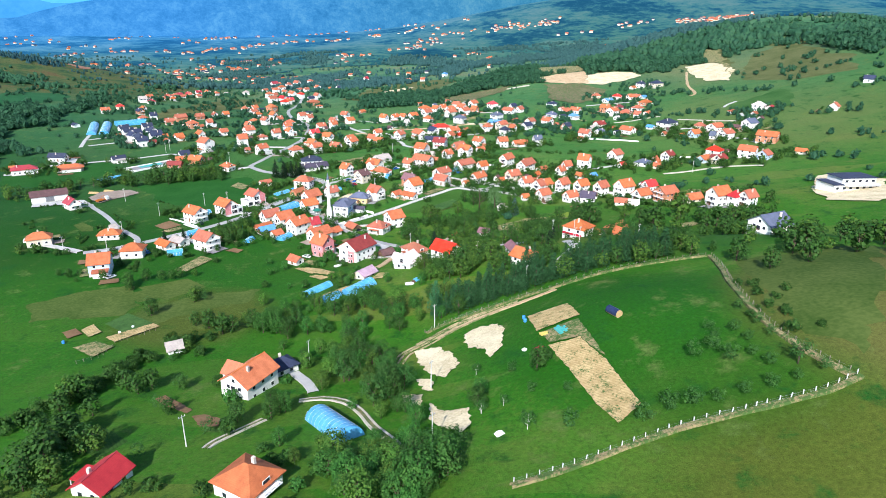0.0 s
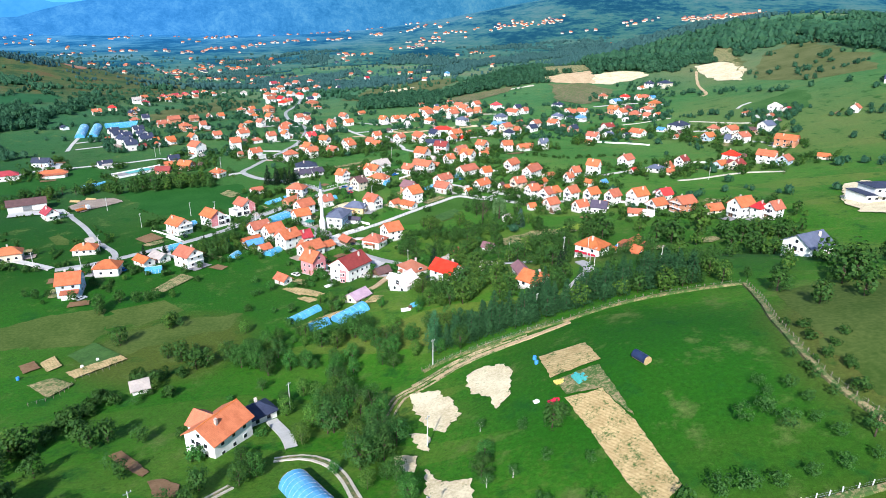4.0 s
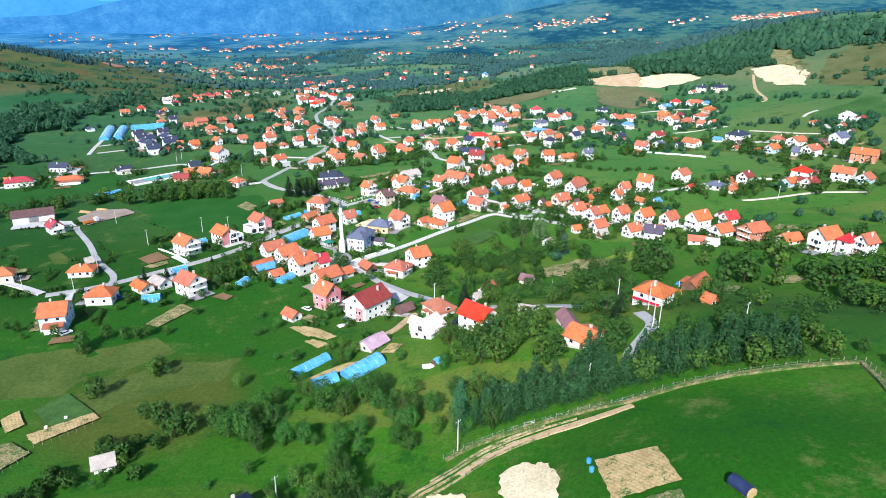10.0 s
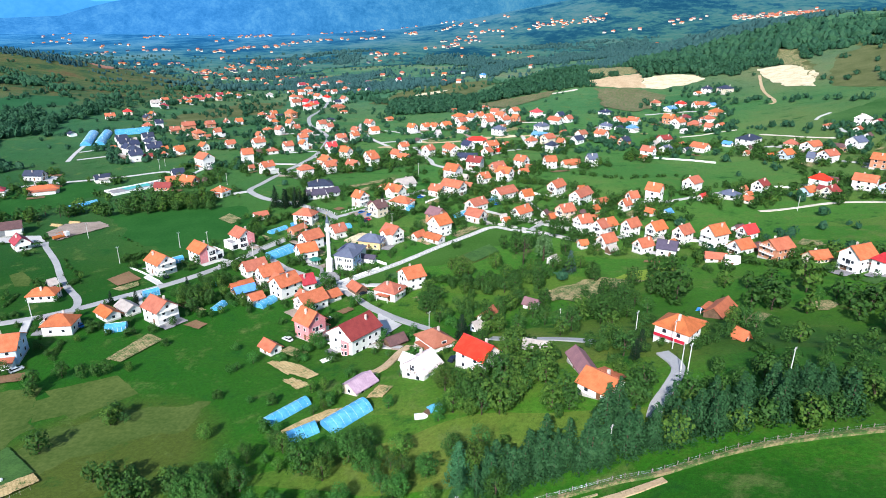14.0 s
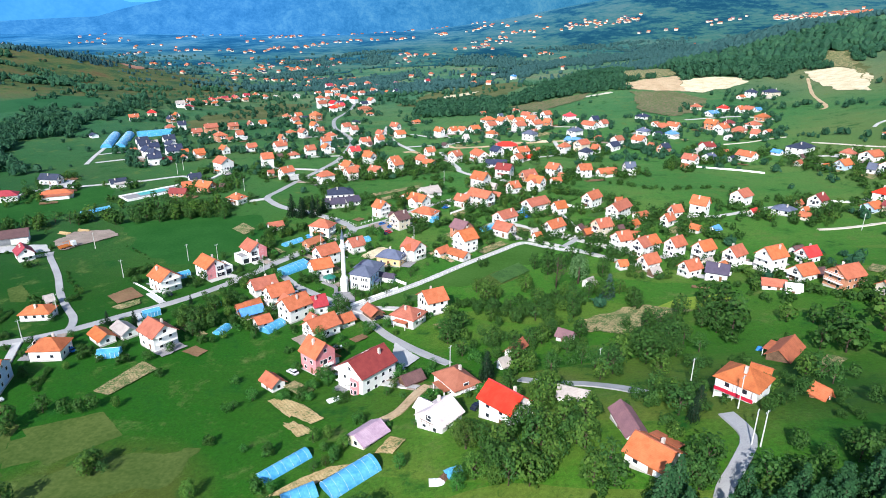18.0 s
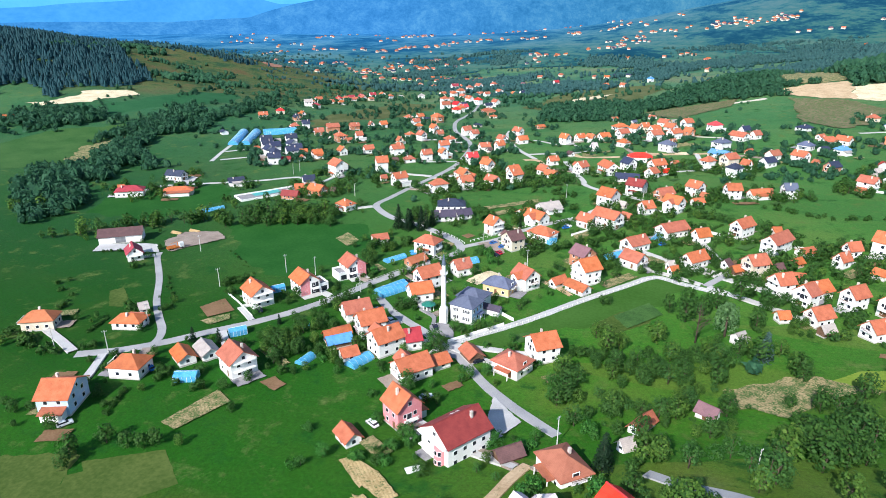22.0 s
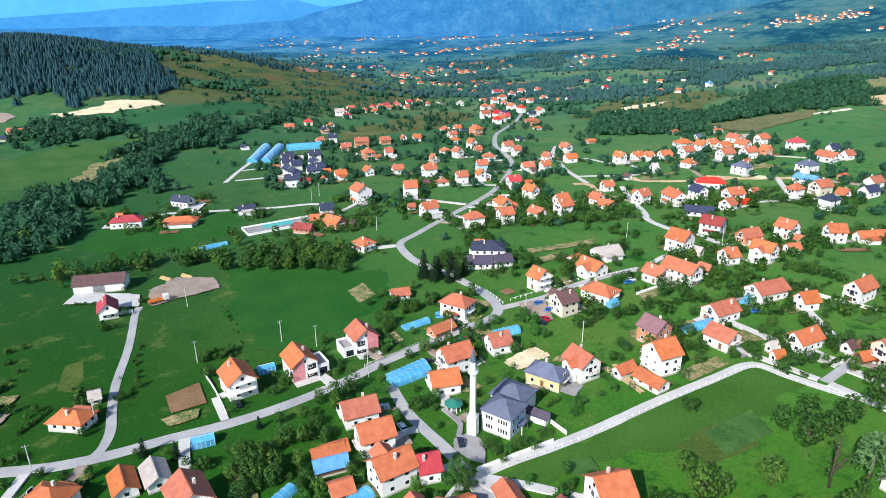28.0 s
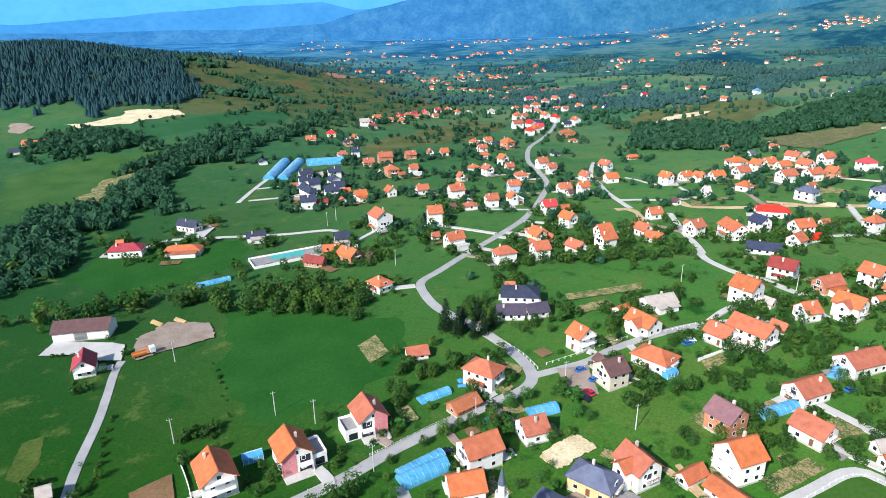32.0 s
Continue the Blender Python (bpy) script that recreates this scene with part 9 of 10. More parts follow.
tree_line([(-458.2, 679.9), (-454.8, 730.4), (-438.8, 772.2), (-467.6, 853.4), (-478.1, 916.4)], 25, 60, 'd', 8)
tree_line([(-520, 1142.4), (-452.4, 1167.5), (-414.3, 1243.2), (-358.7, 1350.8), (-230, 1257.1)], 30, 70, 'd', 9)
tree_line([(-189.3, 1094.1), (-114.8, 958.9), (-77.9, 928)], 20, 30, 'd', 9)
tree_line([(-213.5, 314.2), (-226.1, 328.9), (-236.7, 343.2)], 4, 8, 'b', 3)
tree_line([(-205.2, 293.5), (-184, 288.5), (-174.5, 295.3), (-162.4, 288.2), (-140.1, 285.5), (-124.7, 284.4)], 5, 26, 'b', 4)
tree_line([(-193.4, 396.8), (-176.4, 382.8), (-160.7, 368.3)], 1.5, 10, 'b', 1.6)
tree_line([(-172, 328.9), (-181.4, 339.6), (-197.8, 356.4)], 1.5, 16, 'b', 1.6)
tree_line([(-168, 356.2), (-160.6, 362.2)], 3, 8, 'b', 4)
tree_line([(-108.4, 154.8), (-89.2, 111), (-91.3, 106.8)], 10, 14, 'd', 8)
for x, y, size in ((61.5, 125.4, 5.6), (63.4, 120.8, 5.6), (51, 108.1, 5.6), (46.4, 108.1, 5.6), (75.4, 115.9, 5.6), (40.6, 106.7, 5.6), (56.9, 124.5, 5.6), (26.8, 109.1, 5.6), (18.6, 112.4, 5.6), (68.3, 121.2, 3.6), (69.9, 126.8, 3.6), (74.8, 127.3, 3.6), (68.8, 131.5, 3.6), (64.3, 131, 3.6), (64, 134.4, 3.6), (74.2, 141.6, 3.6), (74.4, 133, 3.6), (70, 116.5, 3.6), (67, 109.5, 3.6), (61.7, 109, 3.6), (78.2, 111.7, 3.6), (72.5, 110.6, 3.6), (56, 108.2, 3.6), (21.3, 126.8, 3.6), (17.9, 138.9, 3.6), (28.9, 123.2, 3.6), (14.6, 124.5, 3.6), (9.4, 123.1, 3.6), (9.2, 143.8, 3.6)):
    tree(x, y, 'o', size)
for x, y, size in ((24, 137.1, 6.5), (25.9, 138.7, 5.5), (8.6, 127.2, 5.5), (9.5, 132.7, 5), (-12.1, 147.6, 7), (-14.6, 140.8, 7.5), (-8.8, 130.9, 6.5), (-15, 163, 7), (-5.8, 122.7, 6), (-19.5, 167.7, 6.5)):
    tree(x, y, 'd', size)
for x, y, kind, size in ((16.2, 325.6, 'd', 9), (-3.9, 278.8, 's', 9), (8.5, 281.8, 'y', 8), (51.3, 320.7, 'd', 6), (50.1, 342.5, 'd', 6.5), (43.4, 298.8, 'd', 7.5), (46.8, 293.8, 'd', 8), (51, 296, 'd', 7), (42.9, 308.2, 'd', 6), (24.6, 287.8, 'm', 7), (28, 283.1, 'm', 6), (12.9, 259.5, 'y', 7.5), (16.4, 243.5, 'y', 7), (20.1, 242.4, 'y', 7), (9.6, 248, 'y', 7), (5.2, 243.8, 'd', 7), (38, 254.1, 'm', 6), (53.5, 291.7, 'd', 6), (53.5, 279.8, 'd', 6), (54.9, 275.1, 'm', 6), (-131.6, 255.3, 'd', 6.5), (-124.9, 255.5, 'd', 6), (-120.7, 256.3, 'd', 6), (-118.3, 258.4, 'd', 6), (-108.8, 277.8, 'b', 4), (-113.4, 312.9, 'd', 8), (-121.6, 317.6, 'd', 6), (-107.5, 313.1, 'd', 6.5), (-111.9, 260.1, 'y', 4), (9.7, 329.9, 'd', 6), (3.9, 324.8, 'd', 6), (-3.9, 328, 'd', 6), (-10, 331.5, 'm', 5), (4.1, 304.1, 'd', 6), (26.9, 332.1, 'm', 6)):
    tree(x, y, kind, size)
for x, y, kind, size in ((-133.7, 243.9, 'd', 6), (-112.6, 217.5, 'd', 8), (-101, 230.7, 'y', 7), (-96.9, 231.5, 'm', 5), (-91, 206.5, 'd', 6), (-85.5, 205.8, 'y', 6), (-55.2, 204.2, 'y', 6), (-78, 260.5, 'b', 4), (-70.6, 224.3, 'y', 5), (-75.7, 244.6, 'b', 3.5), (-81.2, 206.4, 'd', 6), (-74.9, 199.9, 'd', 6.5)):
    tree(x, y, kind, size)
for x, y, kind, size in ((-75, 154.9, 'o', 5), (-83.9, 155.7, 'd', 7.5), (-91.8, 156.5, 'd', 6.5), (-86.8, 153, 'd', 7), (-51.2, 132, 'o', 6), (-40.4, 137.2, 'd', 7), (-45.8, 143.2, 'd', 5), (-55.8, 125.4, 'o', 5), (-71.3, 138.3, 'd', 6), (-76.1, 142.2, 'm', 5), (-33.7, 151.5, 'y', 7), (-32.8, 160.1, 'y', 7), (-30.8, 163, 'd', 7.5), (-27, 166.4, 'd', 7.5), (-43.2, 172.8, 'd', 6), (-53.1, 191.3, 'd', 8), (-58.4, 196.6, 'd', 9)):
    tree(x, y, kind, size)
for x, y, kind, size in ((-166.3, 356.6, 'd', 5), (-163.5, 361.2, 'b', 5), (19.6, 383.1, 'd', 9), (13, 378.2, 'd', 8), (-119.1, 379.1, 'b', 2.5), (-114.2, 375.8, 'b', 2.5), (-120.6, 334.3, 'd', 4.5), (-124.8, 330.4, 's', 4), (-115.6, 339.8, 'd', 4), (-115.3, 347.4, 'd', 6), (-112.2, 351.2, 'd', 6), (-109.1, 355.1, 'd', 5), (-98.5, 359.1, 'd', 5), (-14.3, 466.4, 'd', 6), (-17.2, 463.2, 'd', 5), (-59.7, 459.8, 's', 6), (-63.5, 409, 'd', 6.5), (-59.6, 408.5, 'd', 5), (-107.8, 447.5, 's', 11), (-110.2, 444.1, 's', 10), (-106.3, 453.5, 's', 10), (-113.9, 457, 's', 11)):
    tree(x, y, kind, size)
for x, y, kind, size in ((-63.5, 328, 'd', 9), (-60.7, 327.2, 'd', 8), (-57.6, 341.8, 'm', 5), (-53.1, 346, 'y', 4.5), (-48, 352.7, 'm', 4.5), (-51.3, 348.2, 'd', 3.5)):
    tree(x, y, kind, size)
tree_line([(-130.9, 535.6), (-100.7, 528.3), (-71.2, 540.7), (-39.4, 558.1)], 5, 60, 'd', 6)
tree_line([(-181.6, 447.1), (-168.4, 445.2), (-154.6, 446.1)], 4, 14, 'd', 5)
tree_line([(-47.7, 424.8), (-27, 443.4), (-8.6, 454.8)], 2.5, 30, 'b', 3)
tree_line([(20.7, 497.3), (43.7, 491.7)], 4, 20, 'd', 5)
tree_line([(-109.6, 422.2), (-100.5, 434.4)], 3, 10, 'b', 3)
tree_line([(-123, 468.7), (-109.5, 453.5)], 4, 14, 'd', 7)
tree_line([(-112, 355.6), (-93.7, 342.2), (-104.4, 328.6)], 5, 16, 'd', 6)
tree_line([(-118.9, 315.6), (-111.9, 334.5), (-106.7, 341.5)], 4, 14, 'd', 5.5)
tree_line([(-37.7, 549.7), (7.4, 526.9), (44, 522.2)], 4, 30, 'b', 3.5)
tree_line([(-10.4, 633.5), (43.2, 610.3), (105.9, 602)], 4, 30, 'b', 3.5)
for x, y, kind, size in ((75.2, 339.9, 'd', 9), (83.8, 345.4, 'd', 9), (76.2, 325.6, 'd', 8), (106.4, 311.7, 'd', 8), (113.6, 319.3, 'd', 8), (104.8, 318.6, 'd', 7), (128.7, 324.7, 'y', 9), (132.1, 287.5, 'd', 9), (141.7, 296.5, 'd', 9), (124.3, 280, 'd', 8), (127.8, 269.4, 'd', 8), (52.4, 308.4, 'd', 8), (44.8, 301.9, 'd', 7), (54, 296, 'd', 7), (43.4, 320.1, 'd', 6), (26.6, 311.3, 'd', 7), (21.2, 297.9, 'd', 6), (-16.5, 316, 'd', 8), (-20.9, 313, 'd', 7), (-11.4, 351.2, 'y', 7), (-3.4, 344.5, 'y', 8), (6.7, 331.5, 'd', 7), (10.8, 305.8, 'd', 7), (4.2, 293, 'd', 7), (12.9, 261.1, 'd', 8), (14.9, 239.5, 'y', 8), (18.9, 231.1, 'y', 8), (8.6, 238.2, 'd', 7), (-0.7, 228.6, 'd', 8), (2.3, 236.9, 'd', 8), (9.6, 223, 'd', 7), (19.4, 220, 'y', 8), (23.4, 218.7, 'd', 8), (29.8, 208.4, 'p', 11), (33, 211.8, 'p', 10), (66.8, 218.4, 'd', 7), (70.4, 221, 'd', 6), (58, 223.1, 'd', 5), (-39.8, 207.8, 'd', 13), (-34.1, 205.2, 'y', 8), (-27.4, 213.7, 'd', 10), (-85.2, 204, 'd', 9), (-78, 197.7, 'd', 8), (-63.5, 197.7, 'd', 9), (-58, 208.2, 'd', 9), (-61.1, 201.8, 'd', 8), (-14.7, 203.7, 'd', 7), (-16.5, 197.6, 'd', 7), (-4.3, 208.7, 'd', 6)):
    tree(x, y, kind, size)
tree(-100.8, 233.6, 'd', 7)
tree(-136, 247.9, 'd', 7)
tree(-7.3, 342.8, 'y', 10)
tree(8.4, 352.5, 'y', 10)
tree(21.1, 356.2, 'k', 14)
tree(30.8, 363, 'w', 12)
tree(24.8, 378.2, 'd', 10)
tree(18.5, 371.7, 'd', 10)
tree(30.1, 386, 'd', 10)
tree(39.4, 395.7, 'd', 10)
tree(41.9, 371.9, 'd', 9.5)
tree(41.1, 348.4, 'B', 12.5)
tree(46.3, 352.5, 'y', 7)
tree(50.2, 336.6, 'd', 7)
tree(-63.2, 302, 'd', 7)
tree(-4.2, 274.4, 's', 10)
tree(79.7, 268, 'y', 8)
tree(42.4, 236.5, 's', 7)
tree(44.8, 241, 's', 7)
tree(-113.9, 385.1, 'd', 4)
tree(-100.4, 380.4, 'd', 4)
tree(-133.9, 380.4, 'd', 4)
tree(-120.9, 369.7, 'b', 3.5)
tree(-110.4, 382.1, 'b', 3.5)
tree(-146.6, 309.4, 's', 6)
tree(-137.3, 311.5, 's', 6)
tree(-36.5, 117.2, 'd', 5)
tree(-74.4, 154.7, 'd', 5)
tree(-50.8, 124.7, 'd', 5)
tree(-43.2, 133.9, 'd', 6)
tree(-50.9, 131.2, 'd', 6)
# yards, drives and kitchen gardens round the houses
def patch(name, label, cx, cy, yaw, l, w, mat):
    a = radians(yaw)
    u, v = Vector((math.cos(a), math.sin(a))), Vector((-math.sin(a), math.cos(a)))
    LIFT[0] += 0.0006
    bm = bmesh.new()
    n = 6
    rows = []
    for j in range(n + 1):
        row = []
        for i in range(n + 1):
            q = Vector((cx, cy)) + u * l * (i / n - 0.5) + v * w * (j / n - 0.5)
            if i in (0, n) or j in (0, n):
                q += Vector((noise.noise(Vector((q.x, q.y, 1))), noise.noise(Vector((q.x, q.y, 5))))) * 0.5
            row.append(bm.verts.new((q.x, q.y, grounded(q.x, q.y) + LIFT[0] - 0.12)))
        rows.append(row)
    for j in range(n):
        for i in range(n):
            bm.faces.new((rows[j][i], rows[j][i + 1], rows[j + 1][i + 1], rows[j + 1][i]))
    tagged(new(name, to_mesh(name, bm, mat)), label, name, kind="structure")


VILLAGE = list(NEAR)
for hx, hy, yaw, L, W, st in VILLAGE:
    near = min((q for q in ROADS if q[2] > 2.7 and abs(q[2] - 3.4) > 0.001 or q[0] < -60), key=lambda q: (q[0] - hx) ** 2 + (q[1] - hy) ** 2)
    d = Vector((near[0] - hx, near[1] - hy))
    if math.hypot(hx, hy - 120) > 620 or hy < 262:
        continue
    if st > 1 and 6 < d.length < 45:
        u = d.normalized()
        s0 = Vector((hx, hy)) + u * W * 0.5
        if all((s0.x + u.x * 6 - a) ** 2 + (s0.y + u.y * 6 - c) ** 2 > (r * 0.7) ** 2 or (a - hx) ** 2 + (c - hy) ** 2 < 4 for a, c, r in HOUSES):
            LIFT[0] += 0.0006
            tagged(new("driveway", strip("driveway", [tuple(s0), tuple((s0 + Vector(near[:2])) / 2 + Vector((-u.y, u.x)) * rng.uniform(-1, 1)), tuple(Vector(near[:2]) - u * near[2] * 0.54)], rng.uniform(2.2, 3.2), rng.choice(("concrete", "concrete", "gravel")), LIFT[0] - 0.1, wob=0.15)), "pale paved driveway from the street to a house", "driveway", kind="structure")
    if st > 1 and rng.random() < 0.75:
        a = radians(yaw + rng.choice((0, 180)))
        patch("yard", "pale paved yard beside a house", hx + math.cos(a) * (L / 2 + 2), hy + math.sin(a) * (L / 2 + 2), yaw, rng.uniform(4, 7), W * rng.uniform(0.7, 1.1), rng.choice(("paving", "gravel", "concrete", "tan")))
    for _ in range(2):
        if rng.random() < 0.55:
            a = radians(yaw + rng.choice((90, 270)) + rng.uniform(-30, 30))
            dd = W / 2 + rng.uniform(6, 12)
            gx0, gy0 = hx + math.cos(a) * dd, hy + math.sin(a) * dd
            if clear(gx0, gy0, 3.0):
                patch("garden_bed", "kitchen garden bed behind a house", gx0, gy0, yaw, rng.uniform(5, 11), rng.uniform(3, 6), rng.choice(("tan", "soil", "crop", "tan")))
    if hy > 330 and rng.random() < 0.34:
        a = radians(yaw + rng.uniform(0, 360))
        dd = max(L, W) / 2 + rng.uniform(4, 8)
        gx0, gy0 = hx + math.cos(a) * dd, hy + math.sin(a) * dd
        if clear(gx0, gy0, 2.6):
            house(gx0, gy0, yaw, rng.uniform(3.5, 6), rng.uniform(3, 4), 1, "g", rng.choice(("rust", "brown", "orange", "grey", "brownorange")), rng.choice(("wood", "white", "brick", "cream")), "-", 1)
    if rng.random() < 0.45:
        a = radians(yaw + rng.choice((0, 90, 180, 270)))
        dd = max(L, W) / 2 + rng.uniform(5, 9)
        for k in range(8):
            bx, by = hx + math.cos(a) * dd - math.sin(a) * (k - 3.5) * 1.7, hy + math.sin(a) * dd + math.cos(a) * (k - 3.5) * 1.7
            if clear(bx, by, 0.4):
                tree(bx, by, "b", rng.uniform(1.3, 2.4))
# garden trees and bushes round the houses
for hx, hy, hr in list(HOUSES):
    if math.hypot(hx, hy - 120) > 520:
        for _ in range(9):
            a, d = rng.uniform(0, 6.283), hr + rng.uniform(2, 15)
            x, y = hx + d * math.cos(a), hy + d * math.sin(a)
            if clear(x, y, 1):
                FAR_TREES.append((x, y, rng.uniform(3.5, 7), 0))
        continue
    for _ in range(8 if hy < 400 else 13):
        a, d = rng.uniform(0, 6.283), hr + rng.uniform(1, 11)
        x, y = hx + d * math.cos(a), hy + d * math.sin(a)
        if clear(x, y, 0.8):
            tree(x, y, rng.choice("ddymbb"), rng.uniform(2.2, 5.2) if hy < 400 else rng.uniform(2.8, 7))
wood([(-113.6, 838.7), (-126, 1003), (-59.4, 986.3), (-11.1, 936.4), (-5.6, 833.5), (-59.9, 833.8)], 9)
wood([(-5.5, 875.6), (16.4, 956.8), (101.8, 1021.4), (141.7, 982.7), (129.4, 913.9), (67.4, 885.2)], 9)
wood([(183.3, 992.7), (259.3, 891.5), (367.9, 1034.8), (430.3, 977.3), (500.3, 955.5), (464.1, 696.3), (576.7, 876.1), (482.1, 1105.6), (471.5, 1757.2)], 13)
wood([(-615.5, 609.4), (-636.9, 649.6), (-607, 677.2), (-550.6, 688.6), (-532.1, 656.6), (-564.3, 609.7)], 9)
wood([(-417.4, 529), (-473.2, 589.3), (-484.6, 614.7), (-474.1, 636.6), (-432.1, 606.7), (-381.8, 542.5), (-381.6, 518.5)], 8)
wood([(-402.5, 447.6), (-438.1, 496.3), (-425.1, 526), (-392.1, 506.9), (-364.1, 451.2), (-353.1, 413.2)], 8)
wood([(-437.2, 556.7), (-422.1, 581.4), (-444.9, 650.7), (-472.4, 739.1), (-499.0, 758.3), (-496.9, 685.4), (-477.5, 614.3)], 8)
wood([(-323.2, 392.3), (-324.7, 414.1), (-335.7, 454.0), (-365.8, 467.7), (-368.5, 440.4), (-360.4, 418.2)], 7)

# ---- far hills: woods, hamlets, mountains ----
nr = np.random.RandomState(5)


def mask(x, y, s):
    return noise.fractal(Vector((x / s, y / s, 4.2)), 1.0, 2.0, 4)


PINES = []
for i in range(15000):
    x, y = nr.uniform(-1500, -600), nr.uniform(560, 1150)
    h = height(x, y)
    if h > 22 + 10 * mask(x, y, 90) and (x + 980) ** 2 / 380**2 + (y - 900) ** 2 / 300**2 < 1.25 and y < 985 - 0.875 * (x + 800) + 30 * mask(x, y, 60):
        PINES.append((x, y, nr.uniform(8, 13), 1))
for i in range(260):
    f = nr.rand()
    PINES.append((-990 + 260 * f + nr.normal(0, 14), 1190 + 40 * f + nr.normal(0, 16), nr.uniform(6, 11), 1))
for i in range(60000):
    y = 900 + 1050 * nr.rand()
    x = nr.uniform(-0.75 * y - 200, 0.75 * y)
    v = mask(x, y, 190) + 0.35 * mask(x, y, 45)
    edge = -0.02 if x > 0.1 * y and y > 1250 else (0.08 if x > 0.1 * y else 0.2)
    if x < -0.35 * y and y < 1500:
        edge = 0.42
    if v > edge and math.hypot(x, y - 120) < 1880 and clear(x, y, 6) and not any(inside(x, y, q) for q in PLOTS):
        FAR_TREES.append((x, y, nr.uniform(5, 9.5), 2))
        if len(FAR_TREES) > 23000:
            break
for i in range(2200):
    y = 1050 + 800 * nr.rand()
    x = nr.uniform(-0.75 * y, 0.72 * y)
    if clear(x, y, 5) and (x > -500 or y > 1300):
        FAR_TREES.append((x, y, nr.uniform(4, 9), 2))


def icosa():
    bm = bmesh.new()
    bmesh.ops.create_icosphere(bm, subdivisions=1, radius=1)
    v = np.array([q.co[:] for q in bm.verts])
    f = np.array([[w.index for w in q.verts] for q in bm.faces])
    bm.free()
    return v, f


BLOB_V, BLOB_F = icosa()


def joined(name, label, items, mat, cone=False):
    V, F, base = [], [], 0
    for x, y, s, k in items:
        z = grounded(x, y)
        if cone:
            v = []
            f = []
            for t, (z0, z1, r0) in enumerate(((0.05, 0.55, 0.34), (0.28, 0.76, 0.27), (0.5, 0.96, 0.18))):
                a = nr.uniform(0, 6.28, 1)[0] + np.arange(7) * 6.283 / 7
                rr = r0 * nr.uniform(0.75, 1.2, 7)
                ring = np.stack([rr * np.cos(a), rr * np.sin(a), np.full(7, z0) + nr.uniform(-0.03, 0.03, 7)], -1)
                o = len(v)
                v.extend(ring.tolist())
                v.append([0, 0, z1])
                f.extend([[o + i, o + (i + 1) % 7, o + 7] for i in range(7)])
            v, f = np.array(v) * s, np.array(f)
        else:
            near = math.hypot(x, y - 150) < 900
            v, f = BLOB_V * (1 + nr.uniform(-0.3, 0.3, (len(BLOB_V), 1))) * (0.8 if near else 1.0), BLOB_F
            if near:
                d = nr.normal(0, 1, (34, 3))
                d /= np.linalg.norm(d, axis=1)[:, None]
                d[:, 2] = np.abs(d[:, 2]) * 1.1 - 0.25
                u, w = np.cross(d, nr.normal(0, 1, (34, 3))) * 0.3, nr.normal(0, 1, (34, 3)) * 0.22
                c = d * nr.uniform(0.75, 1.08, (34, 1))
                f = np.vstack([f, np.arange(102).reshape(34, 3) + len(v)])
                v = np.vstack([v, np.stack([c - u, c + u, c + w + d * 0.2], 1).reshape(-1, 3)])
            v = v * [0.42 * s, 0.42 * s, 0.5 * s] + [0, 0, 0.42 * s]
        V.append(v + [x, y, z - 0.2])
        F.append(f + base)
        base += len(v)
    me = bpy.data.meshes.new(name)
    me.from_pydata(np.vstack(V).tolist(), [], np.vstack(F).tolist())
    me.materials.append(MATS[mat])
    tagged(new(name, me), label, "trees", kind="stuff")


for i in range(6500):
    x, y = nr.uniform(-620, 560), nr.uniform(330, 1050)
    v = mask(x, y, 70) + 0.5 * mask(x, y, 22)
    side = x > 70 + (y - 330) * 0.25 or x < -300 or y > 820
    if v > (0.56 if x < -300 else 0.3 if side and x > 0 else 0.4 if side else 0.64) and clear(x, y, 3) and not any(inside(x, y, q) for q in PLOTS) and (x > -120 or y > 470):
        FAR_TREES.append((x, y, nr.uniform(3, 7.5), 0))
for i in range(2600):
    x, y = nr.normal(-660, 130), nr.normal(1010, 130)
    if mask(x, y, 60) > 0.16 + 0.2 * (x < -700) and clear(x, y, 3):
        FAR_TREES.append((x, y, nr.uniform(2.5, 7), 0))
joined("pine_forest", "dark pine forest covering a steep hill", PINES, "leaf_farpine_haze", True)
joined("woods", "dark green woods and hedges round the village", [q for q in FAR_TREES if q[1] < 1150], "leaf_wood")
joined("far_woods", "woods on distant slopes tinted blue-green for haze", [q for q in FAR_TREES if q[1] >= 1150], "leaf_far_haze")

plant_all()

# hamlets far up the valley
WALLS, TOPS = bmesh.new(), {"orange": bmesh.new(), "rust": bmesh.new(), "purple": bmesh.new(), "navy": bmesh.new()}


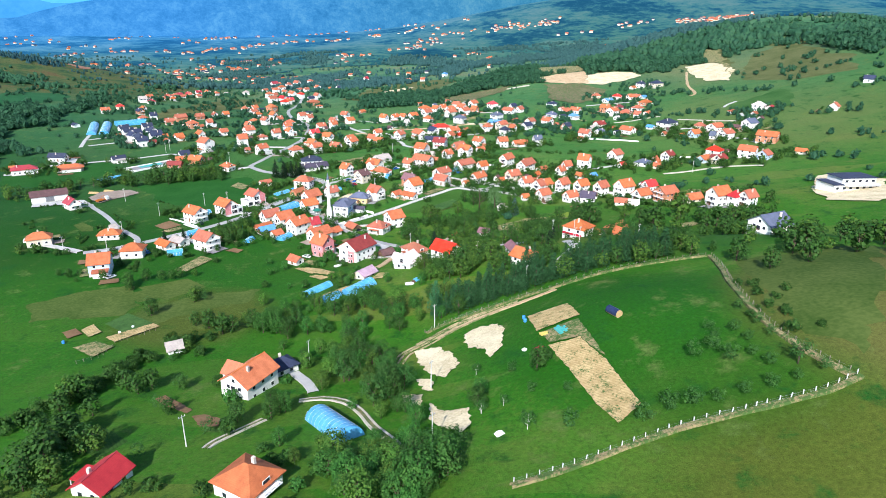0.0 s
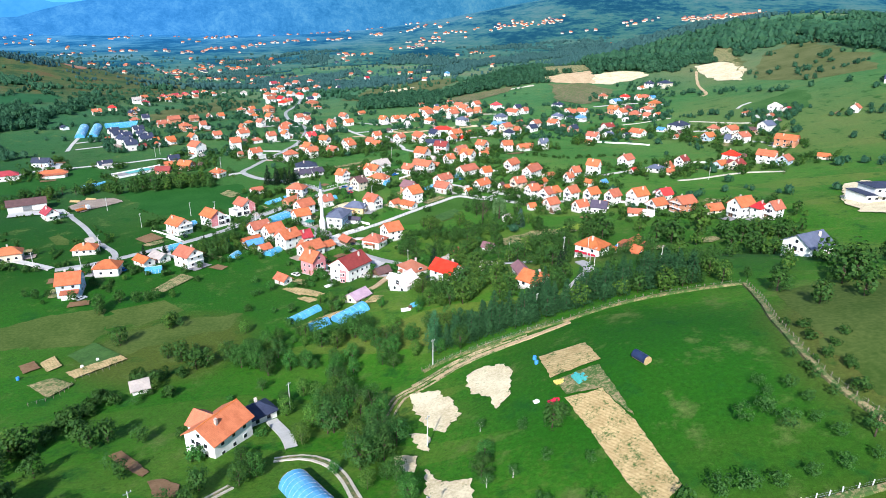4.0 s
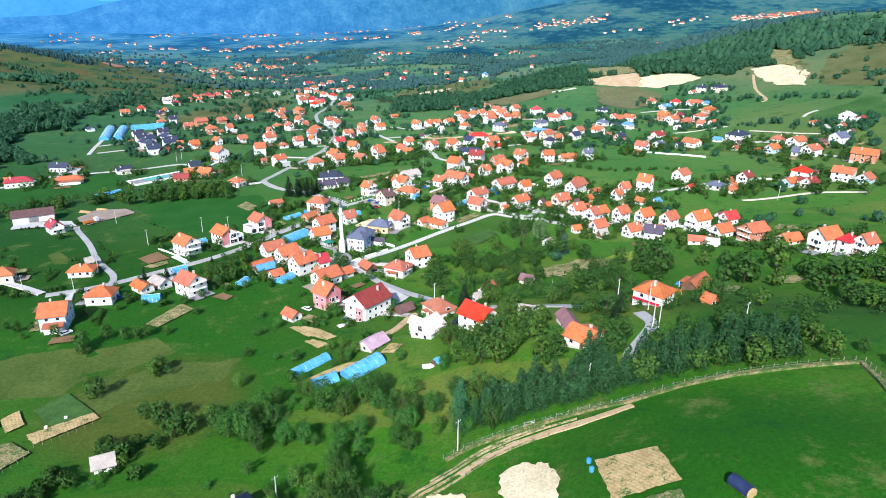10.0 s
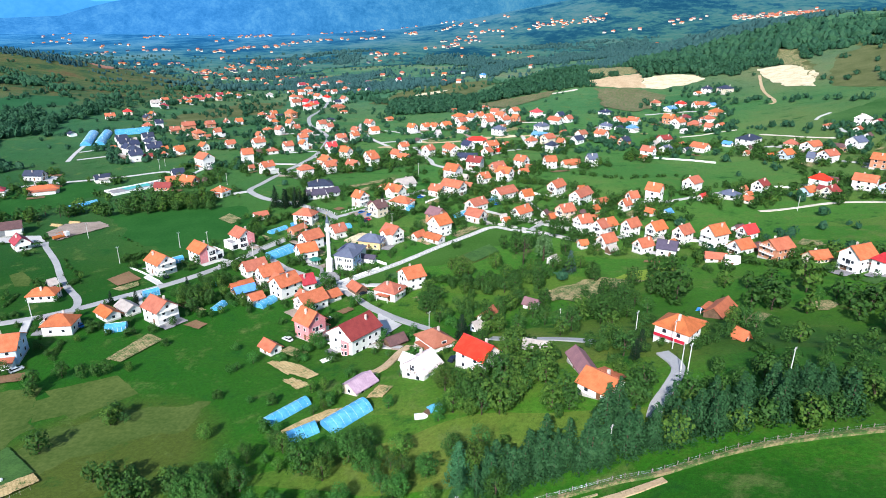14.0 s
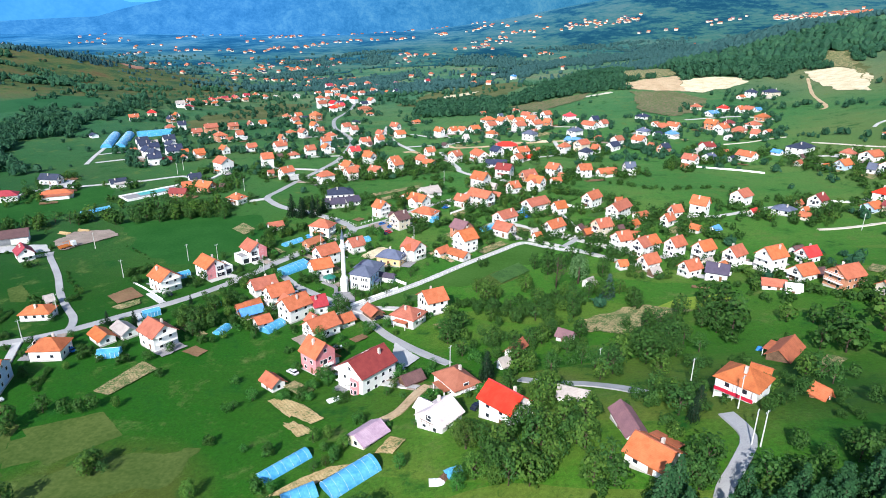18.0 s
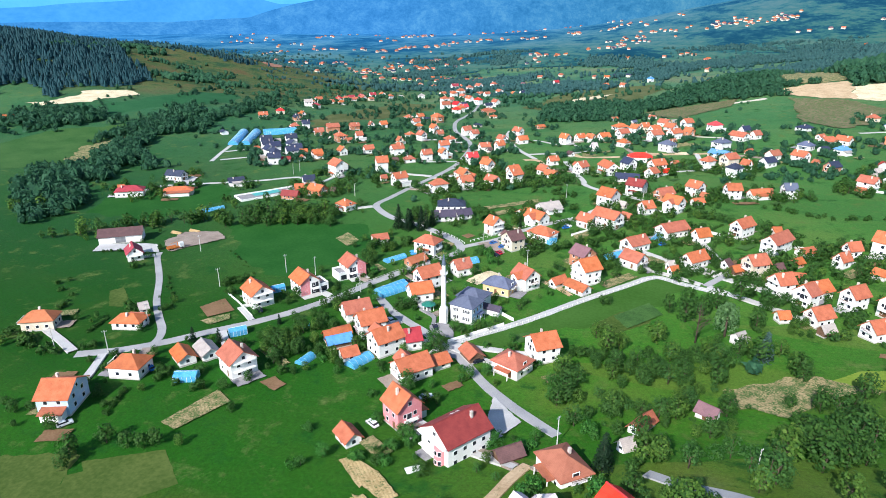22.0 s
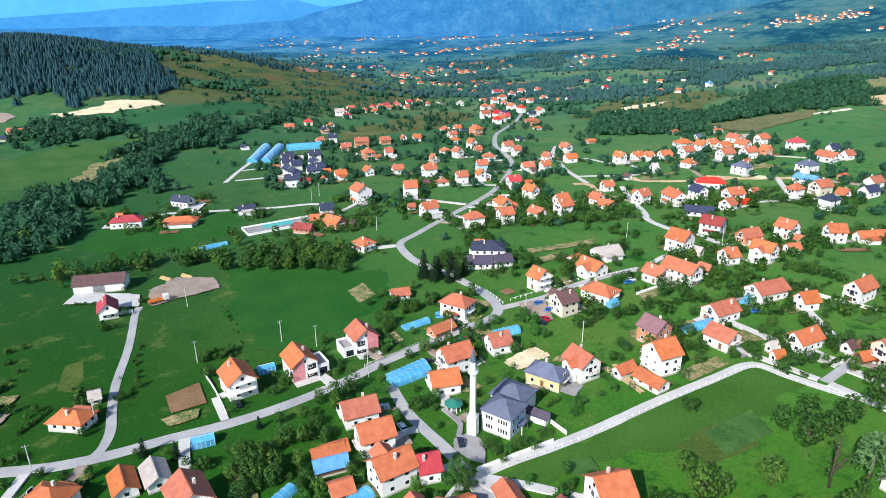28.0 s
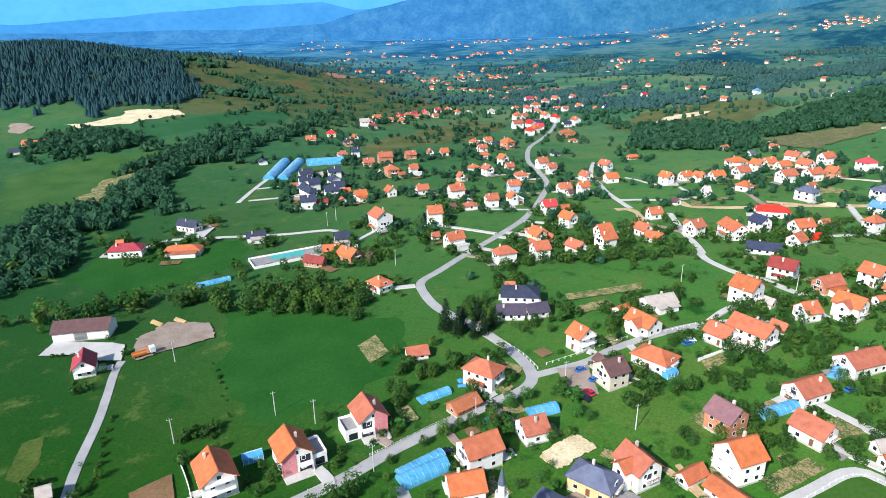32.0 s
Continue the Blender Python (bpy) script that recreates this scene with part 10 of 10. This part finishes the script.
def far_house(x, y):
    a, z = radians(rng.choice((45, 140)) + rng.uniform(-25, 25)), grounded(x, y)
    L, W, h = rng.uniform(7, 10), rng.uniform(6, 8), rng.choice((2.4, 3.4, 4.6))
    m = Matrix.Translation((x, y, z)) @ Matrix.Rotation(a, 4, "Z")
    v = add_box(WALLS, -L / 2, -W / 2, -2, L / 2, W / 2, h)
    for q in v:
        q.co = m @ q.co
    bm = TOPS[rng.choice(("orange", "orange", "rust", "rust", "purple", "navy"))]
    o, r = 0.5, h + W * 0.4
    p = [bm.verts.new(m @ Vector(c)) for c in ((-L / 2 - o, -W / 2 - o, h - 0.2), (L / 2 + o, -W / 2 - o, h - 0.2), (L / 2 + o, W / 2 + o, h - 0.2), (-L / 2 - o, W / 2 + o, h - 0.2), (-L / 2 - o, 0, r), (L / 2 + o, 0, r))]
    for f in ((3, 2, 1, 0), (0, 1, 5, 4), (2, 3, 4, 5), (1, 2, 5), (3, 0, 4)):
        bm.faces.new([p[i] for i in f])


def hamlet(pts, spread, n):
    for i in range(int(n * 1.25)):
        k = rng.uniform(0, len(pts) - 1.001)
        p = Vector(pts[int(k)]).lerp(Vector(pts[int(k) + 1]), k % 1)
        far_house(p.x + rng.gauss(0, spread * 0.75), p.y + rng.gauss(0, spread * 0.75))


hamlet([(-1182.3, 2330.9), (-1200.6, 2499.8), (-1713.2, 3847), (-1781.1, 4431.6)], 31, 14)
hamlet([(-1036.5, 1746), (-1062.7, 1889.8)], 24, 6)
hamlet([(-1021.4, 1969.6), (-977.9, 2059.6), (-859.3, 2031.5), (-751.4, 1977.7)], 27, 16)
hamlet([(-771.7, 2081.5), (-687.7, 2159.8), (-623.1, 2267.9), (-546.6, 2364), (-379.2, 2336.8), (-224.8, 2410.2)], 27, 46)
hamlet([(-181.1, 2379.1), (-104, 2485.9), (-23.5, 2487.1)], 29, 10)
hamlet([(-666, 1526.8), (-637.5, 1572.9)], 20, 6)
hamlet([(-638.3, 1649.3), (-602.6, 1737.2), (-554.6, 1779.6), (-461.5, 1779.4)], 21, 14)
hamlet([(-558.4, 1452.1), (-508.3, 1436.2)], 19, 5)
hamlet([(-471.1, 1438.2), (-410, 1423.8), (-361.2, 1429.6), (-258.7, 1291.8), (-222.8, 1249)], 18, 14)
hamlet([(-186.5, 1440.7), (-182, 1424.6)], 17, 2)
hamlet([(-87.2, 1366.1), (-51.5, 1370.4)], 16, 4)
hamlet([(-191.1, 2040.1), (-90.5, 2161.4), (-26.2, 2217.3)], 25, 9)
hamlet([(-9.3, 2252.8), (21.7, 2276.4), (117.2, 2244.8)], 27, 8)
hamlet([(174.5, 2245.5), (269.1, 2240.4), (383.1, 2244.1)], 27, 16)
hamlet([(355.5, 2064.8), (461.1, 2067.5)], 25, 4)
hamlet([(554.9, 2094), (650.7, 2121.5)], 26, 8)
hamlet([(744.8, 2098.8), (849.2, 2082.3), (957.3, 2080.1)], 27, 80)
hamlet([(157.2, 2264.2), (268.1, 2246.5), (377.7, 2235)], 27, 26)
hamlet([(-290.2, 1883.2), (-226.7, 1807.7)], 23, 6)
hamlet([(-191.5, 1943.2), (-104.1, 1996.2), (-42.7, 2103.7), (73.6, 2134.1)], 23, 16)
hamlet([(51, 1806.3), (73.7, 1838.1)], 22, 3)
hamlet([(-539.3, 1604.2), (-514.9, 1668.9), (-425.8, 1708.4)], 20, 8)
hamlet([(-621.7, 1603.1), (-583.5, 1647.2)], 21, 6)
hamlet([(-931, 2419.8), (-811.9, 2569.7), (-922.6, 3886.6), (-441.9, 2676.9)], 31, 22)
hamlet([(-627.6, 607.6), (-616.2, 616.1)], 10, 4)
for i in range(2600):
    y = 1350 + 2100 * nr.rand()
    x = nr.uniform(-0.8 * y, 0.75 * y)
    if mask(x + 900, y, 330) + 0.5 * mask(x, y + 500, 70) > (0.74 if x > 0.1 * y else 0.46):
        far_house(x, y)
hm = tagged(new("hamlet_walls", to_mesh("hamlet_walls", WALLS, "wall_cream")), "pale houses of distant hamlets across the valley", "houses", kind="stuff")
for nm, bm in TOPS.items():
    part("hamlet_roofs", bm, "roof_" + nm, hm)

# mountains closing the valley
def mountain(name, label, r0, base, tops, mat, seed):
    bm = bmesh.new()
    n, m = 160, 9
    rows = []
    for j in range(m + 1):
        row = []
        for i in range(n + 1):
            az = -100 + 200 * i / n
            f = j / m
            top = np.interp(az, [t[0] for t in tops], [t[1] for t in tops])
            top *= 1 + 0.1 * noise.fractal(Vector((az * 0.12, seed, 0)), 1.0, 2.0, 5)
            rr = r0 + 260 * f + 60 * noise.noise(Vector((az * 0.3, f * 4, seed)))
            a = radians(az)
            row.append(bm.verts.new((-math.sin(a) * rr, 120 + math.cos(a) * rr, base + (top - base) * f ** 0.9)))
        rows.append(row)
    for j in range(m):
        for i in range(n):
            bm.faces.new((rows[j][i], rows[j][i + 1], rows[j + 1][i + 1], rows[j + 1][i]))
    bmesh.ops.recalc_face_normals(bm, faces=bm.faces)
    for f in bm.faces:
        f.smooth = True
    tagged(new(name, to_mesh(name, bm, mat)), label, "backdrop", kind="structure")


mountain("backdrop", "hazy blue wooded mountains beyond the valley", 3900, -60, ((-100, 420), (-40, 420), (-20, 420), (0, 400), (10, 370), (18, 320), (24, 255), (27, 212), (31, 150), (34, 84), (40, 62), (46, 70), (52, 60), (60, 75), (100, 110)), "hazed_mountain", 2.0)
mountain("backdrop", "far mountain ridge in painted blue haze behind the valley", 4250, -60, ((-100, 330), (0, 300), (27, 210), (31, 165), (34, 222), (39, 210), (43, 175), (50, 140), (56, 108), (60, 140), (70, 170), (100, 200)), "hazed_ridge", 9.0)
# tall glowing sheet added to cover the low sky above the ridges
mountain("backdrop", "glowing pale blue band in place of the low sky", 4550, -60, ((-100, 420), (0, 400), (30, 340), (40, 310), (60, 290), (80, 310), (100, 320)), "sky_band", 5.0)
